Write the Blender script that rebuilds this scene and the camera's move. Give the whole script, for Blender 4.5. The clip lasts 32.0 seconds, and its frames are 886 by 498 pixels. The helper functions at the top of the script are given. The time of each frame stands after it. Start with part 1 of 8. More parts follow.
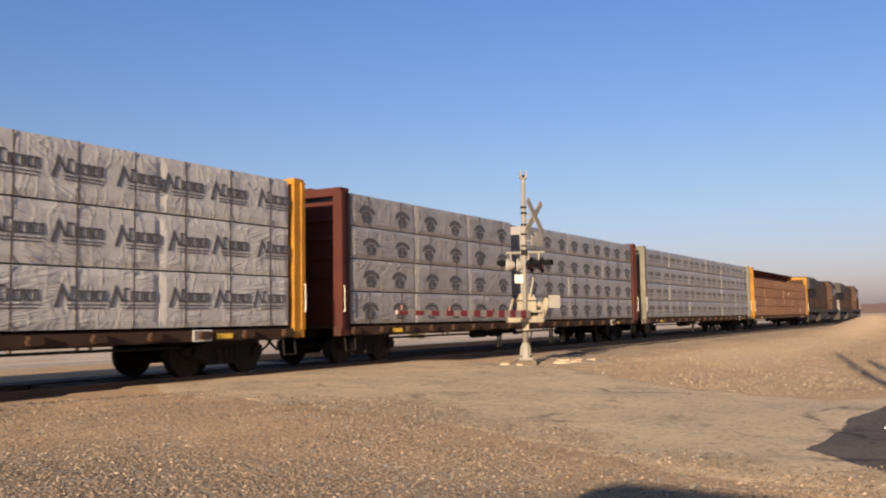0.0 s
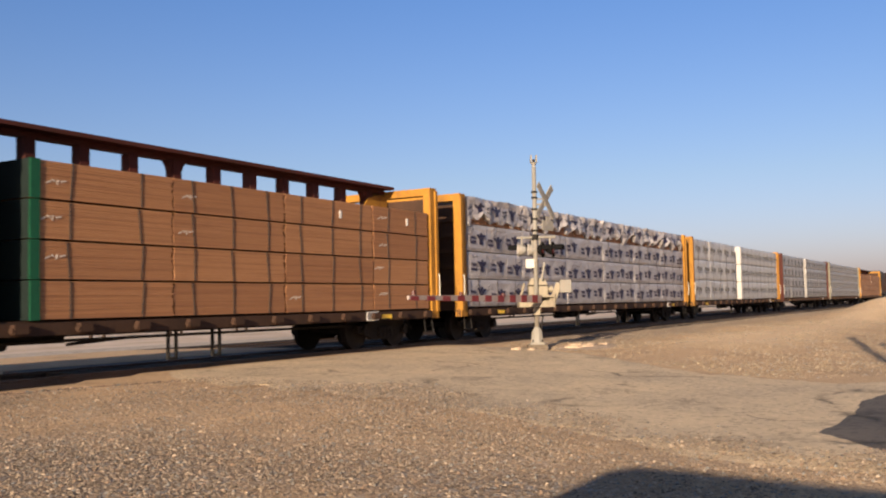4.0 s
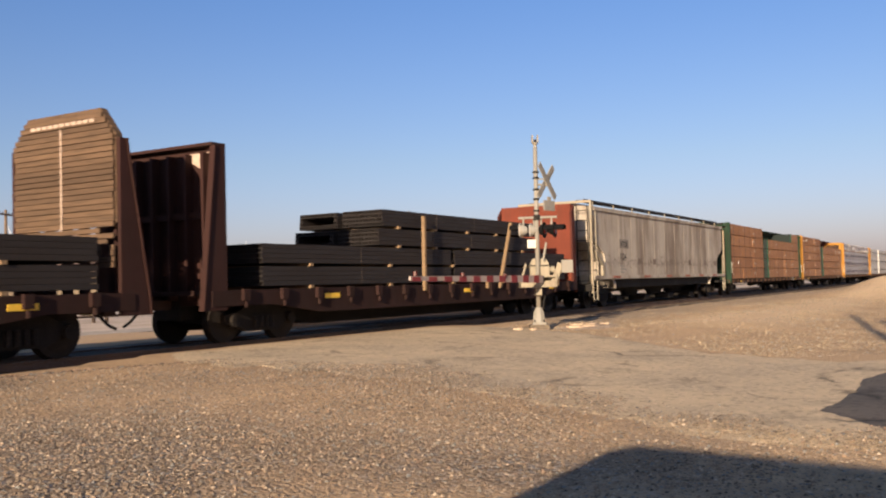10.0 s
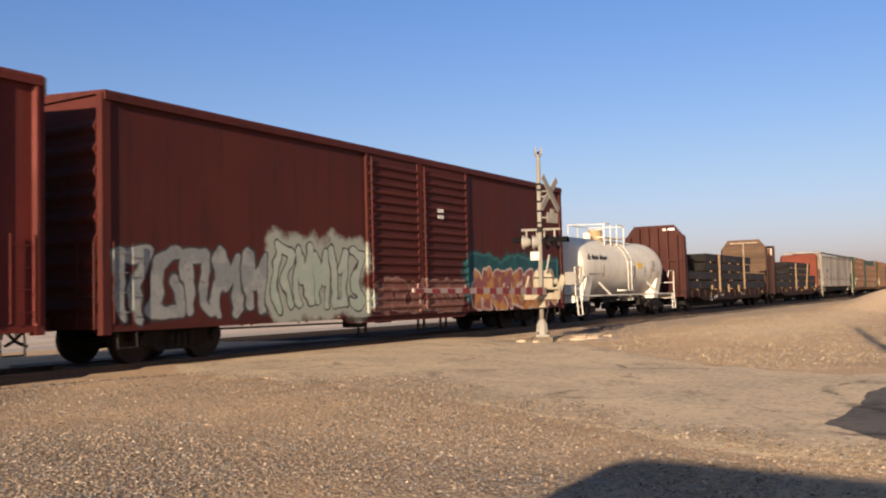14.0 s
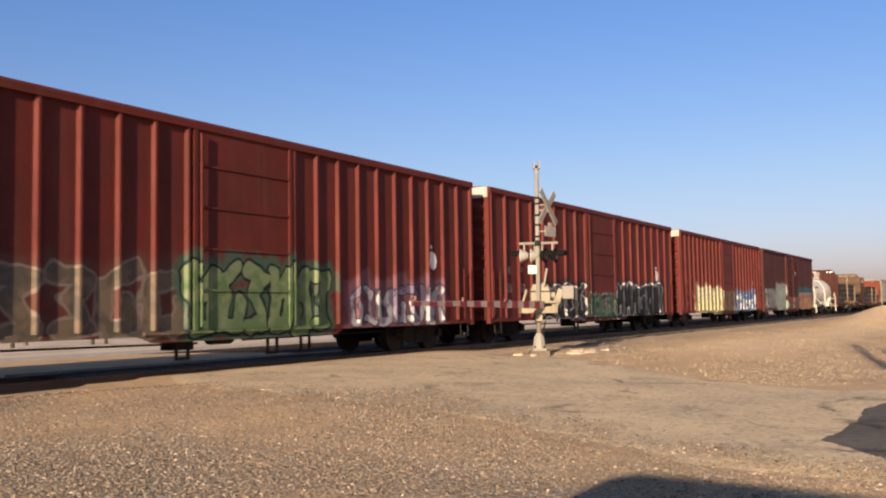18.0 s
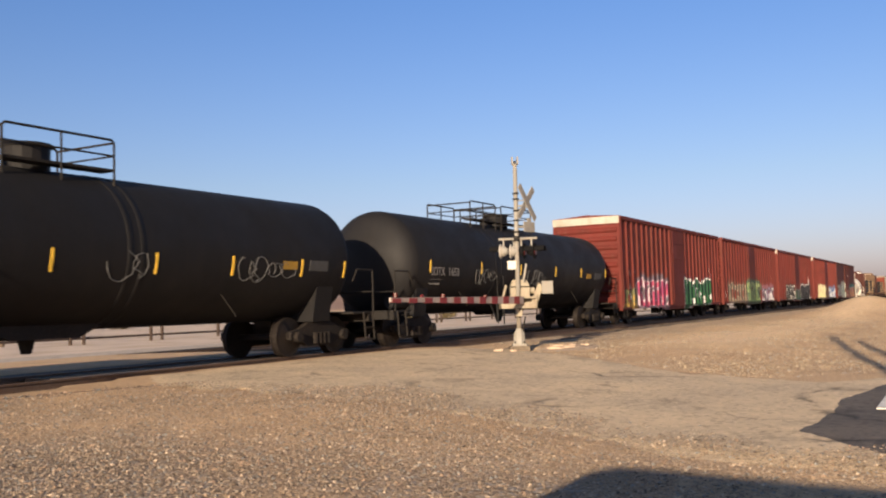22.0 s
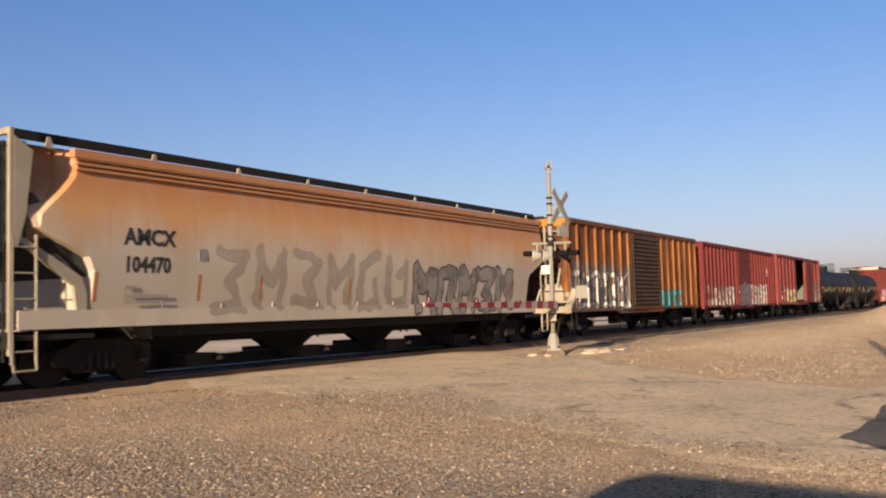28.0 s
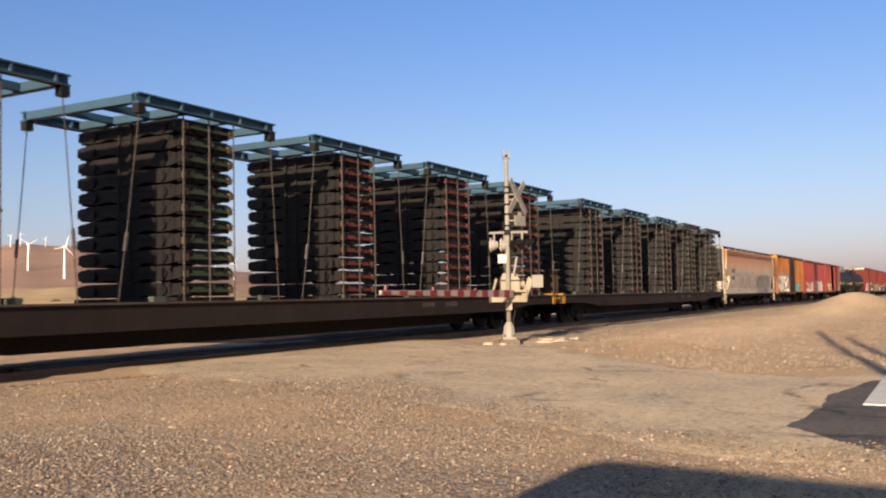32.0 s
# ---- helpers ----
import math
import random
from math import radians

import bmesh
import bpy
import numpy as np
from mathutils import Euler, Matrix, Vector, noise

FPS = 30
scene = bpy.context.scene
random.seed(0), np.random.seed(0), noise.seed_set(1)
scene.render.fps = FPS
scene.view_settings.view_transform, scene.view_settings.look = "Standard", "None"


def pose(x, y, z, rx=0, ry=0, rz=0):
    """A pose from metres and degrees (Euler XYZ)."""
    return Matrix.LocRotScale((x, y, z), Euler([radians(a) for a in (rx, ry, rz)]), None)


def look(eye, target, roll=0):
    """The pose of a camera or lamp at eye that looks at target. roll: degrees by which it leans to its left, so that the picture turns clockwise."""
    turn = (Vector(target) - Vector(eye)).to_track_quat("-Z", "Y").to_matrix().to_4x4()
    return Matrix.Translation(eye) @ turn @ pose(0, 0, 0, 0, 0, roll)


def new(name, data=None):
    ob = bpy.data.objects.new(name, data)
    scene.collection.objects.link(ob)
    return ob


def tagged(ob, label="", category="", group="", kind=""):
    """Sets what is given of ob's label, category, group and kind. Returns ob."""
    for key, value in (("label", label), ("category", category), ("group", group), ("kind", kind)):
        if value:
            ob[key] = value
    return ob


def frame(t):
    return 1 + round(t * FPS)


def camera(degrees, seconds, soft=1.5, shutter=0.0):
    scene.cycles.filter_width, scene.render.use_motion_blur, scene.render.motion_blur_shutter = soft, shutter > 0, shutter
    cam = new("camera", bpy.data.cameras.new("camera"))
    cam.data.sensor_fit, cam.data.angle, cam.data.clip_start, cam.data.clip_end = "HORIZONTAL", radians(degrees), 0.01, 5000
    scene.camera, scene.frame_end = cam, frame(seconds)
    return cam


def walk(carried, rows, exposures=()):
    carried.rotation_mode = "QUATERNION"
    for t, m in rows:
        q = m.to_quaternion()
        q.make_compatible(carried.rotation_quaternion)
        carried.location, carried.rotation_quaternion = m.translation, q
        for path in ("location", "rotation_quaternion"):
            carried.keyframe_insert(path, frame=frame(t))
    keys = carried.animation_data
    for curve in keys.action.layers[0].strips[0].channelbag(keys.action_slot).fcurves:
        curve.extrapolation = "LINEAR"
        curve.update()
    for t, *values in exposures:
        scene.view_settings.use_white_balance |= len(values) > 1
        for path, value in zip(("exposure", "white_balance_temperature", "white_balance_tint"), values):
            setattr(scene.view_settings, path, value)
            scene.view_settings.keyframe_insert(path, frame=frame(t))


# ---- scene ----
# World: x along the track (the way the train runs), y away from the camera, z up, rail top at z = 0.
cam = camera(51.0, 32.0, soft=2.1, shutter=0.1)
EYE = (0.0, 0.0, 1.1)
# seconds, yaw, pitch, roll of the hand-held camera
PATH = (
    (0.0, -60.24, 4.26, 0.86), (0.5, -60.23, 4.07, 1.26), (1.0, -59.98, 3.89, 1.44), (1.5, -59.88, 3.80, 1.26),
    (2.0, -59.91, 3.87, 1.06), (2.5, -59.68, 3.99, 1.14), (3.0, -59.59, 3.84, 1.03), (3.5, -59.52, 3.45, 1.05),
    (5.5, -59.66, 3.26, 1.55), (6.0, -59.49, 3.18, 1.76), (6.5, -59.29, 2.99, 1.86), (7.0, -59.24, 2.88, 1.58),
    (7.5, -59.23, 2.76, 1.36), (8.0, -59.41, 2.75, 1.36), (8.5, -59.52, 2.74, 1.55), (9.0, -59.64, 2.57, 1.77),
    (9.5, -59.54, 2.23, 1.67), (10.0, -59.43, 2.18, 1.52), (10.5, -59.23, 2.50, 1.43), (11.0, -58.67, 3.01, 1.41),
    (11.5, -58.37, 3.31, 1.65), (12.0, -58.27, 3.18, 1.60), (12.5, -58.43, 2.93, 1.66), (13.0, -58.92, 2.86, 1.65),
    (13.5, -59.18, 2.87, 1.61), (15.5, -59.16, 3.30, 0.58), (16.0, -59.15, 3.48, 0.54), (16.5, -59.28, 3.28, 0.89),
    (17.0, -59.39, 3.28, 0.86), (17.5, -59.41, 3.62, 0.85), (18.0, -59.41, 3.71, 0.95), (18.5, -59.48, 3.54, 1.31),
    (19.0, -59.53, 3.32, 1.50), (19.5, -59.46, 3.21, 1.39), (20.0, -59.43, 3.26, 1.60), (20.5, -59.64, 3.28, 1.66),
    (21.0, -60.09, 3.22, 1.75), (21.5, -60.54, 3.23, 1.87), (22.0, -60.64, 3.46, 1.64), (22.5, -60.60, 3.71, 1.42),
    (23.0, -60.46, 3.97, 1.52), (23.5, -60.01, 4.21, 1.60), (24.0, -59.61, 4.16, 1.48), (24.5, -59.31, 3.99, 1.56),
    (26.5, -58.02, 3.44, 1.26), (27.0, -57.97, 3.59, 1.41), (27.5, -58.13, 3.70, 1.58), (28.0, -58.57, 3.81, 1.64),
    (28.5, -59.01, 3.83, 1.64), (29.0, -59.41, 3.70, 1.59), (29.5, -59.80, 3.48, 1.51), (30.0, -60.25, 3.26, 1.22),
    (30.5, -60.78, 3.16, 1.12), (31.0, -61.20, 2.99, 1.33), (31.5, -61.27, 2.92, 1.28), (32.0, -61.25, 3.02, 1.18),
)
walk(cam, [(t, pose(*EYE, 90 + p, r, y)) for t, y, p, r in PATH], ((0.0, 0.93), (1.0, 0.88), (3.0, 0.92), (6.0, 1.04), (8.0, 1.05), (9.0, 0.97), (10.2, 1.0), (11.0, 1.11), (12.0, 1.0), (12.5, 0.89), (13.0, 0.97), (14.5, 1.0), (16.0, 1.0), (17.0, 1.06), (18.0, 1.06), (19.0, 1.10), (20.0, 0.97), (21.0, 0.97), (22.0, 1.05), (25.0, 1.06), (27.0, 0.99), (28.0, 0.98), (29.0, 1.06), (30.0, 1.09), (32.0, 1.12)))

# ---------------------------------------------------------------- light
SUN_AZ, SUN_EL = 10.6, 13.5          # the way the light travels, from +x towards +y; height of the sun
world = bpy.data.worlds.new("sky")
scene.world = world
world.use_nodes = True
wn = world.node_tree
sky = wn.nodes.new("ShaderNodeTexSky")
sky.sky_type = "NISHITA"
sky.sun_disc = False
sky.sun_elevation = radians(SUN_EL)
sky.sun_rotation = radians(90 - (SUN_AZ + 180))
sky.air_density, sky.dust_density, sky.ozone_density = 1.0, 1.2, 2.2
# the evening haze is rosier low down and the blue deeper high up than in the clear model sky
coord = wn.nodes.new("ShaderNodeTexCoord")
height = wn.nodes.new("ShaderNodeSeparateXYZ")
wn.links.new(coord.outputs["Generated"], height.inputs[0])
haze = wn.nodes.new("ShaderNodeValToRGB")
haze.color_ramp.elements[0].position, haze.color_ramp.elements[0].color = 0.0, (1.10, 0.90, 1.28, 1)
haze.color_ramp.elements[1].position, haze.color_ramp.elements[1].color = 0.36, (0.71, 0.915, 1.33, 1)
upper = haze.color_ramp.elements.new(0.65)
upper.color = (0.98, 1.0, 1.08, 1)
stop = haze.color_ramp.elements.new(0.13)
stop.color = (1.0, 0.94, 1.14, 1)
wn.links.new(height.outputs[2], haze.inputs[0])
tint = wn.nodes.new("ShaderNodeMix")
tint.data_type, tint.blend_type = "RGBA", "MULTIPLY"
tint.inputs[0].default_value = 1.0
wn.links.new(sky.outputs[0], tint.inputs[6])
wn.links.new(haze.outputs[0], tint.inputs[7])
wn.links.new(tint.outputs[2], wn.nodes["Background"].inputs[0])
wn.nodes["Background"].inputs[1].default_value = 0.062
sun_data = bpy.data.lights.new("sun", "SUN")
sun_data.energy, sun_data.angle, sun_data.color = 5.0, radians(0.6), (1.0, 0.78, 0.54)
sun = new("sun", sun_data)
way = Vector((math.cos(radians(SUN_EL)) * math.cos(radians(SUN_AZ)), math.cos(radians(SUN_EL)) * math.sin(radians(SUN_AZ)), -math.sin(radians(SUN_EL))))
sun.matrix_world = look((-40, -20, 30), Vector((-40, -20, 30)) + way)

# ---------------------------------------------------------------- helpers
V, TRACK_Y = 13.4, 14.66             # the train's speed and the track's centre line
MOVERS = []                          # (thing, x at the start, y, z) of all that rolls with the train
rnd = random.Random(7)


class Shape:
    """Collects faces for one mesh."""

    def __init__(self):
        self.v, self.f = [], []

    def add(self, verts, faces):
        n = len(self.v)
        self.v += [tuple(p) for p in verts]
        self.f += [tuple(i + n for i in q) for q in faces]
        return self

    def hexa(self, p):
        return self.add(p, ((0, 3, 2, 1), (4, 5, 6, 7), (0, 1, 5, 4), (1, 2, 6, 5), (2, 3, 7, 6), (3, 0, 4, 7)))

    def box(self, x0, x1, y0, y1, z0, z1):
        x0, x1, y0, y1, z0, z1 = min(x0, x1), max(x0, x1), min(y0, y1), max(y0, y1), min(z0, z1), max(z0, z1)
        return self.hexa(((x0, y0, z0), (x1, y0, z0), (x1, y1, z0), (x0, y1, z0), (x0, y0, z1), (x1, y0, z1), (x1, y1, z1), (x0, y1, z1)))

    def prism(self, poly, axis, a, b):
        """A polygon pushed along an axis: (y, z) along x, (x, z) along y, (x, y) along z."""
        n = len(poly)
        def put(p, c):
            return (c, p[0], p[1]) if axis == "x" else (p[0], c, p[1]) if axis == "y" else (p[0], p[1], c)
        faces = [tuple(range(n))[::-1], tuple(range(n, 2 * n))] + [(i, (i + 1) % n, n + (i + 1) % n, n + i) for i in range(n)]
        return self.add([put(p, a) for p in poly] + [put(p, b) for p in poly], faces)

    def tube(self, p, q, r, n=6, r2=None):
        p, q = Vector(p), Vector(q)
        d = (q - p).normalized()
        s = d.orthogonal().normalized()
        t = d.cross(s)
        r2 = r if r2 is None else r2
        ring = [s * math.cos(2 * math.pi * i / n) + t * math.sin(2 * math.pi * i / n) for i in range(n)]
        faces = [tuple(range(n))[::-1], tuple(range(n, 2 * n))] + [(i, (i + 1) % n, n + (i + 1) % n, n + i) for i in range(n)]
        return self.add([p + c * r for c in ring] + [q + c * r2 for c in ring], faces)

    def path(self, pts, r, n=6):
        for p, q in zip(pts, pts[1:]):
            self.tube(p, q, r, n)
        return self

    def lathe(self, prof, n, y=0.0, z=0.0):
        """Rings of (x, radius) round the x axis."""
        k = len(prof)
        verts = [(x, y + r * math.sin(2 * math.pi * i / n), z + r * math.cos(2 * math.pi * i / n)) for x, r in prof for i in range(n)]
        faces = [(j * n + i, j * n + (i + 1) % n, (j + 1) * n + (i + 1) % n, (j + 1) * n + i) for j in range(k - 1) for i in range(n)]
        return self.add(verts, faces + [tuple(range(n))[::-1], tuple(range((k - 1) * n, k * n))])

    def mesh(self, name, material, smooth=False):
        me = bpy.data.meshes.new(name)
        me.from_pydata(self.v, [], self.f)
        me.materials.append(material)
        if smooth:
            me.polygons.foreach_set("use_smooth", [True] * len(me.polygons))
        return me


def S():
    return Shape()


def part(name, shape, material, parent, label="", smooth=False):
    """One mesh object under a thing or under a part; shape is a Shape or a mesh that alike pieces share."""
    me = shape.mesh(name, material, smooth) if isinstance(shape, Shape) else shape
    ob = new(name, me)
    ob.parent = parent
    return tagged(ob, label)


def thing(name, label, category, shape=None, material=None, group="", kind="", smooth=False):
    ob = new(name, shape.mesh(name, material, smooth) if isinstance(shape, Shape) else shape)
    return tagged(ob, label, category, group, kind)


def rolls(ob, u, y=0.0, z=0.0):
    ob.matrix_basis = pose(u, TRACK_Y + y, z)
    MOVERS.append((ob, u, TRACK_Y + y, z))
    return ob


def lettering(words, x, y, z, size, material, parent, bold=0.0, face=-1, squeeze=1.0, tilt=0.0):
    """Painted words in the built-in font, upright on the side that faces the camera (face -1) or on the rear end (face 0)."""
    cu = bpy.data.curves.new("lettering", "FONT")
    cu.body, cu.size, cu.extrude, cu.offset, cu.resolution_u = words, size, 0.0005, bold, 2
    cu.materials.append(material)
    ob = new("lettering", cu)
    ob.parent = parent
    ob.matrix_basis = pose(x, y + (0.002 if face == -1 else 0.0), z, 90 + tilt, 0, 0 if face == -1 else -90) @ Matrix.Diagonal((squeeze, 1, 1, 1))
    return ob


def bars(x, y, z, size, counts, material, parent, gap=0.35):
    """Lines of plain bars where small print cannot be read."""
    s = S()
    for row, n in enumerate(counts):
        w = 0.0
        for k in range(n):
            step = size * (0.55 + 0.5 * ((k * 7 + row * 3) % 5) / 4)
            s.box(x + w, x + w + step, y - 0.004, y, z - row * size * 1.7, z - row * size * 1.7 + size)
            w += step + size * gap
    return part("small_print", s, material, parent)


# ---------------------------------------------------------------- materials
class Nodes:
    def __init__(self, name):
        self.m = bpy.data.materials.new(name)
        self.m.use_nodes = True
        self.t = self.m.node_tree
        self.p = self.t.nodes["Principled BSDF"]
        self.co = self.t.nodes.new("ShaderNodeTexCoord").outputs["Object"]
        self.x = self.y = self.z = self.last = None

    def put(self, socket, value):
        if isinstance(value, (int, float)):
            socket.default_value = value
        elif isinstance(value, tuple):
            socket.default_value = (*value, 1.0) if len(value) == 3 and socket.type == "RGBA" else value
        else:
            self.t.links.new(value, socket)

    def node(self, kind, **values):
        n = self.t.nodes.new("ShaderNode" + kind)
        for k, v in values.items():
            self.put(n.inputs[k], v)
        return n

    def math(self, op, a, b=0.0, c=0.0, clamp=False):
        n = self.t.nodes.new("ShaderNodeMath")
        n.operation, n.use_clamp = op, clamp
        self.put(n.inputs[0], a), self.put(n.inputs[1], b), self.put(n.inputs[2], c)
        return n.outputs[0]

    def axes(self):
        if self.x is None:
            s = self.node("SeparateXYZ", Vector=self.co)
            self.x, self.y, self.z = s.outputs
        return self.x, self.y, self.z

    def random(self):
        return self.t.nodes.new("ShaderNodeObjectInfo").outputs["Random"]

    def scaled(self, sx, sy, sz, shift=None):
        n = self.t.nodes.new("ShaderNodeMapping")
        self.put(n.inputs["Vector"], self.co)
        n.inputs["Scale"].default_value = (sx, sy, sz)
        if shift is not None:
            self.t.links.new(self.node("CombineXYZ", X=shift, Y=shift, Z=0.0).outputs[0], n.inputs["Location"])
        return n.outputs[0]

    def noise(self, scale, vector=None, detail=4.0, rough=0.6):
        return self.node("TexNoise", Scale=scale, Detail=detail, Roughness=rough, Vector=vector if vector is not None else self.co).outputs["Fac"]

    def step(self, value, low, high, out0=0.0, out1=1.0):
        n = self.t.nodes.new("ShaderNodeMapRange")
        for i, v in enumerate((value, low, high, out0, out1)):
            self.put(n.inputs[i], v)
        return n.outputs[0]

    def mix(self, fac, a, b, blend="MIX"):
        n = self.t.nodes.new("ShaderNodeMix")
        n.data_type, n.blend_type = "RGBA", blend
        self.put(n.inputs[0], fac), self.put(n.inputs[6], a), self.put(n.inputs[7], b)
        return n.outputs[2]

    def finish(self, colour, rough=0.7, metal=0.0, bump=None, depth=0.01, spec=None):
        self.put(self.p.inputs["Base Color"], colour)
        self.put(self.p.inputs["Roughness"], rough)
        self.put(self.p.inputs["Metallic"], metal)
        if spec is not None:
            self.put(self.p.inputs["Specular IOR Level"], spec)
        if bump is not None:
            b = self.node("Bump", Strength=0.6, Distance=depth, Height=bump)
            self.t.links.new(b.outputs[0], self.p.inputs["Normal"])
        return self.m


def shade(c, k):
    return tuple(min(1.0, v * k) for v in c)


def painted(name, colour, wear=(0.10, 0.055, 0.035), amount=0.35, rough=0.6, streak=0.5, fade=None, metal=0.0, graffiti=()):
    """Weathered paint on steel: uneven fading, streaks that run down, grains of dirt, and sprayed pieces over it."""
    n = Nodes(name)
    shift = n.math("MULTIPLY", n.random(), 37.0)
    big = n.noise(0.7, n.scaled(1, 1, 1, shift), 5)
    run = n.noise(1.0, n.scaled(5.0, 5.0, 0.35, shift), 3)
    grain = n.noise(28.0, None, 3)
    c = n.mix(n.step(big, 0.35, 0.7), colour, fade or shade(colour, 0.72))
    c = n.mix(n.math("MULTIPLY", n.step(run, 0.5, 0.75), streak), c, wear)
    c = n.mix(n.math("MULTIPLY", n.step(n.math("ADD", grain, n.math("MULTIPLY", big, 0.5)), 0.72, 0.95), amount), c, wear)
    for g in graffiti:
        c = sprayed(n, c, *g)
    return n.finish(c, n.step(big, 0.3, 0.7, rough, rough + 0.2), metal, grain, 0.004, 0.18)


def sprayed(n, c, x0, x1, z0, z1, letters, fill, fill2, line, seed, ground=None, cover=1.0, fat=0.15):
    """A sprayed piece: a row of fat looping strokes with an outline, over a cloud of ground paint. It says nothing."""
    q = random.Random(seed)
    w1 = n.noise(1.1, n.scaled(1, 0, 1), 2)
    w2 = n.noise(1.0, n.scaled(1.2, 0, 0.8), 2)
    x, y, z = n.axes()
    xx = n.math("ADD", x, n.math("MULTIPLY", n.math("SUBTRACT", w1, 0.5), 0.7))
    zz = n.math("ADD", z, n.math("MULTIPLY", n.math("SUBTRACT", w2, 0.5), 0.5))
    p = n.node("CombineXYZ", X=xx, Y=0.0, Z=zz).outputs[0]
    wide, tall = (x1 - x0) / letters, z1 - z0
    r = min(wide, tall) * fat
    best = None
    for k in range(letters):
        if n.last is not None:
            # each letter waits for the one before it, which keeps the shader's working memory small
            wait = n.t.nodes.new("ShaderNodeVectorMath")
            wait.operation = "MULTIPLY_ADD"
            n.put(wait.inputs[0], n.last)
            wait.inputs[1].default_value = (1e-9, 1e-9, 1e-9)
            n.put(wait.inputs[2], p)
            p = wait.outputs[0]
        cx = x0 + wide * (k + 0.5)
        spots = [(cx + wide * (0.32 * i + q.uniform(-0.06, 0.06)), (z0 + z1) / 2 + tall * (0.36 * j + q.uniform(-0.05, 0.05))) for i, j in q.choice((((-1, -1), (-1, 1), (1, 1), (0.4, 0), (1, -1)), ((-1, 1), (1, 0.8), (-0.2, 0), (1, -1), (-1, -0.9)), ((1, 1), (-1, 0.7), (-1, -1), (1, -1), (0.9, 0)), ((-1, -1), (-0.9, 1), (0, 0), (1, 1), (1, -1)), ((-1, 1), (-0.8, -1), (0.8, -1), (1, 1), (0, 0.2)))) ]
        for (ax, az), (bx, bz) in zip(spots, spots[1:]):
            pa = n.t.nodes.new("ShaderNodeVectorMath")
            pa.operation = "SUBTRACT"
            n.put(pa.inputs[0], p)
            pa.inputs[1].default_value = (ax, 0.0, az)
            ba = (bx - ax, 0.0, bz - az)
            ln = ba[0] ** 2 + ba[2] ** 2
            dot = n.t.nodes.new("ShaderNodeVectorMath")
            dot.operation = "DOT_PRODUCT"
            n.put(dot.inputs[0], pa.outputs[0])
            dot.inputs[1].default_value = (ba[0] / ln, 0.0, ba[2] / ln)
            hh = n.math("MULTIPLY", dot.outputs["Value"], 1.0, clamp=True)
            near = n.t.nodes.new("ShaderNodeVectorMath")
            near.operation = "MULTIPLY_ADD"
            n.put(near.inputs[0], hh)
            near.inputs[1].default_value = (-ba[0], 0.0, -ba[2])
            n.put(near.inputs[2], pa.outputs[0])
            dist = n.t.nodes.new("ShaderNodeVectorMath")
            dist.operation = "LENGTH"
            n.put(dist.inputs[0], near.outputs[0])
            best = dist.outputs["Value"] if best is None else n.math("MINIMUM", best, dist.outputs["Value"])
        n.last = best
    flat = n.node("CombineXYZ", X=n.math("ADD", x, float(seed)), Y=z, Z=float(seed)).outputs[0]
    if ground:
        cloud = n.noise(1.6, flat, 4)
        fac = n.step(n.math("ADD", best, n.math("MULTIPLY", cloud, 0.9)), 0.70, 0.90, 0.9 * cover, 0.0)
        c = n.mix(fac, c, ground)
    tone = n.step(n.math("ADD", n.noise(2.3, flat, 2), n.math("MULTIPLY", n.math("SUBTRACT", z, (z0 + z1) / 2), 0.12)), 0.44, 0.58)
    worn = n.step(n.noise(9.0, None, 4), 0.28, 0.45, 0.6, 1.0)
    c = n.mix(n.math("MULTIPLY", n.step(best, r * 1.15, r * 1.3, cover, 0.0), worn), c, n.mix(tone, fill, fill2))
    rim = n.math("MULTIPLY", n.step(best, r * 1.0, r * 1.1), n.step(best, r * 1.38, r * 1.5, cover, 0.0))
    return n.mix(n.math("MULTIPLY", rim, worn), c, line)


def plain(name, colour, rough=0.7, metal=0.0, vary=0.18, scale=6.0):
    n = Nodes(name)
    g = n.noise(scale, None, 5)
    c = n.mix(n.step(g, 0.3, 0.7), shade(colour, 1 + vary), shade(colour, 1 - vary))
    return n.finish(c, rough, metal, n.noise(scale * 7, None, 2), 0.002, 0.25)


BLACK_STEEL = painted("grimy_black_steel", (0.014, 0.013, 0.0125), (0.032, 0.025, 0.02), 0.6, 0.65, 0.35)
RUSTY_STEEL = painted("rusty_steel", (0.060, 0.033, 0.022), (0.03, 0.02, 0.016), 0.5, 0.8, 0.5)
WHEEL_STEEL = painted("worn_wheel_steel", (0.017, 0.014, 0.013), (0.05, 0.038, 0.03), 0.4, 0.5, 0.2, metal=0.3)
TRUCK_STEEL = painted("dusty_cast_steel", (0.012, 0.0105, 0.010), (0.042, 0.031, 0.024), 0.6, 0.7, 0.2)
WHITE_PAINT = painted("white_paint", (0.66, 0.63, 0.56), (0.35, 0.28, 0.2), 0.25, 0.55, 0.25)
DECAL_WHITE = plain("decal_white", (0.72, 0.70, 0.66))
DECAL_BLACK = plain("decal_black", (0.03, 0.03, 0.032))
DECAL_WORN = plain("worn_white_stencil", (0.30, 0.24, 0.22), 0.7, 0, 0.35, 9)
DECAL_GREY = plain("decal_grey", (0.20, 0.19, 0.18))
YELLOW_PAINT = painted("yellow_car_paint", (0.39, 0.185, 0.026), (0.12, 0.06, 0.03), 0.5, 0.55, 0.4)
TAPE_YELLOW = plain("yellow_reflective_strip", (0.78, 0.50, 0.06), 0.45)
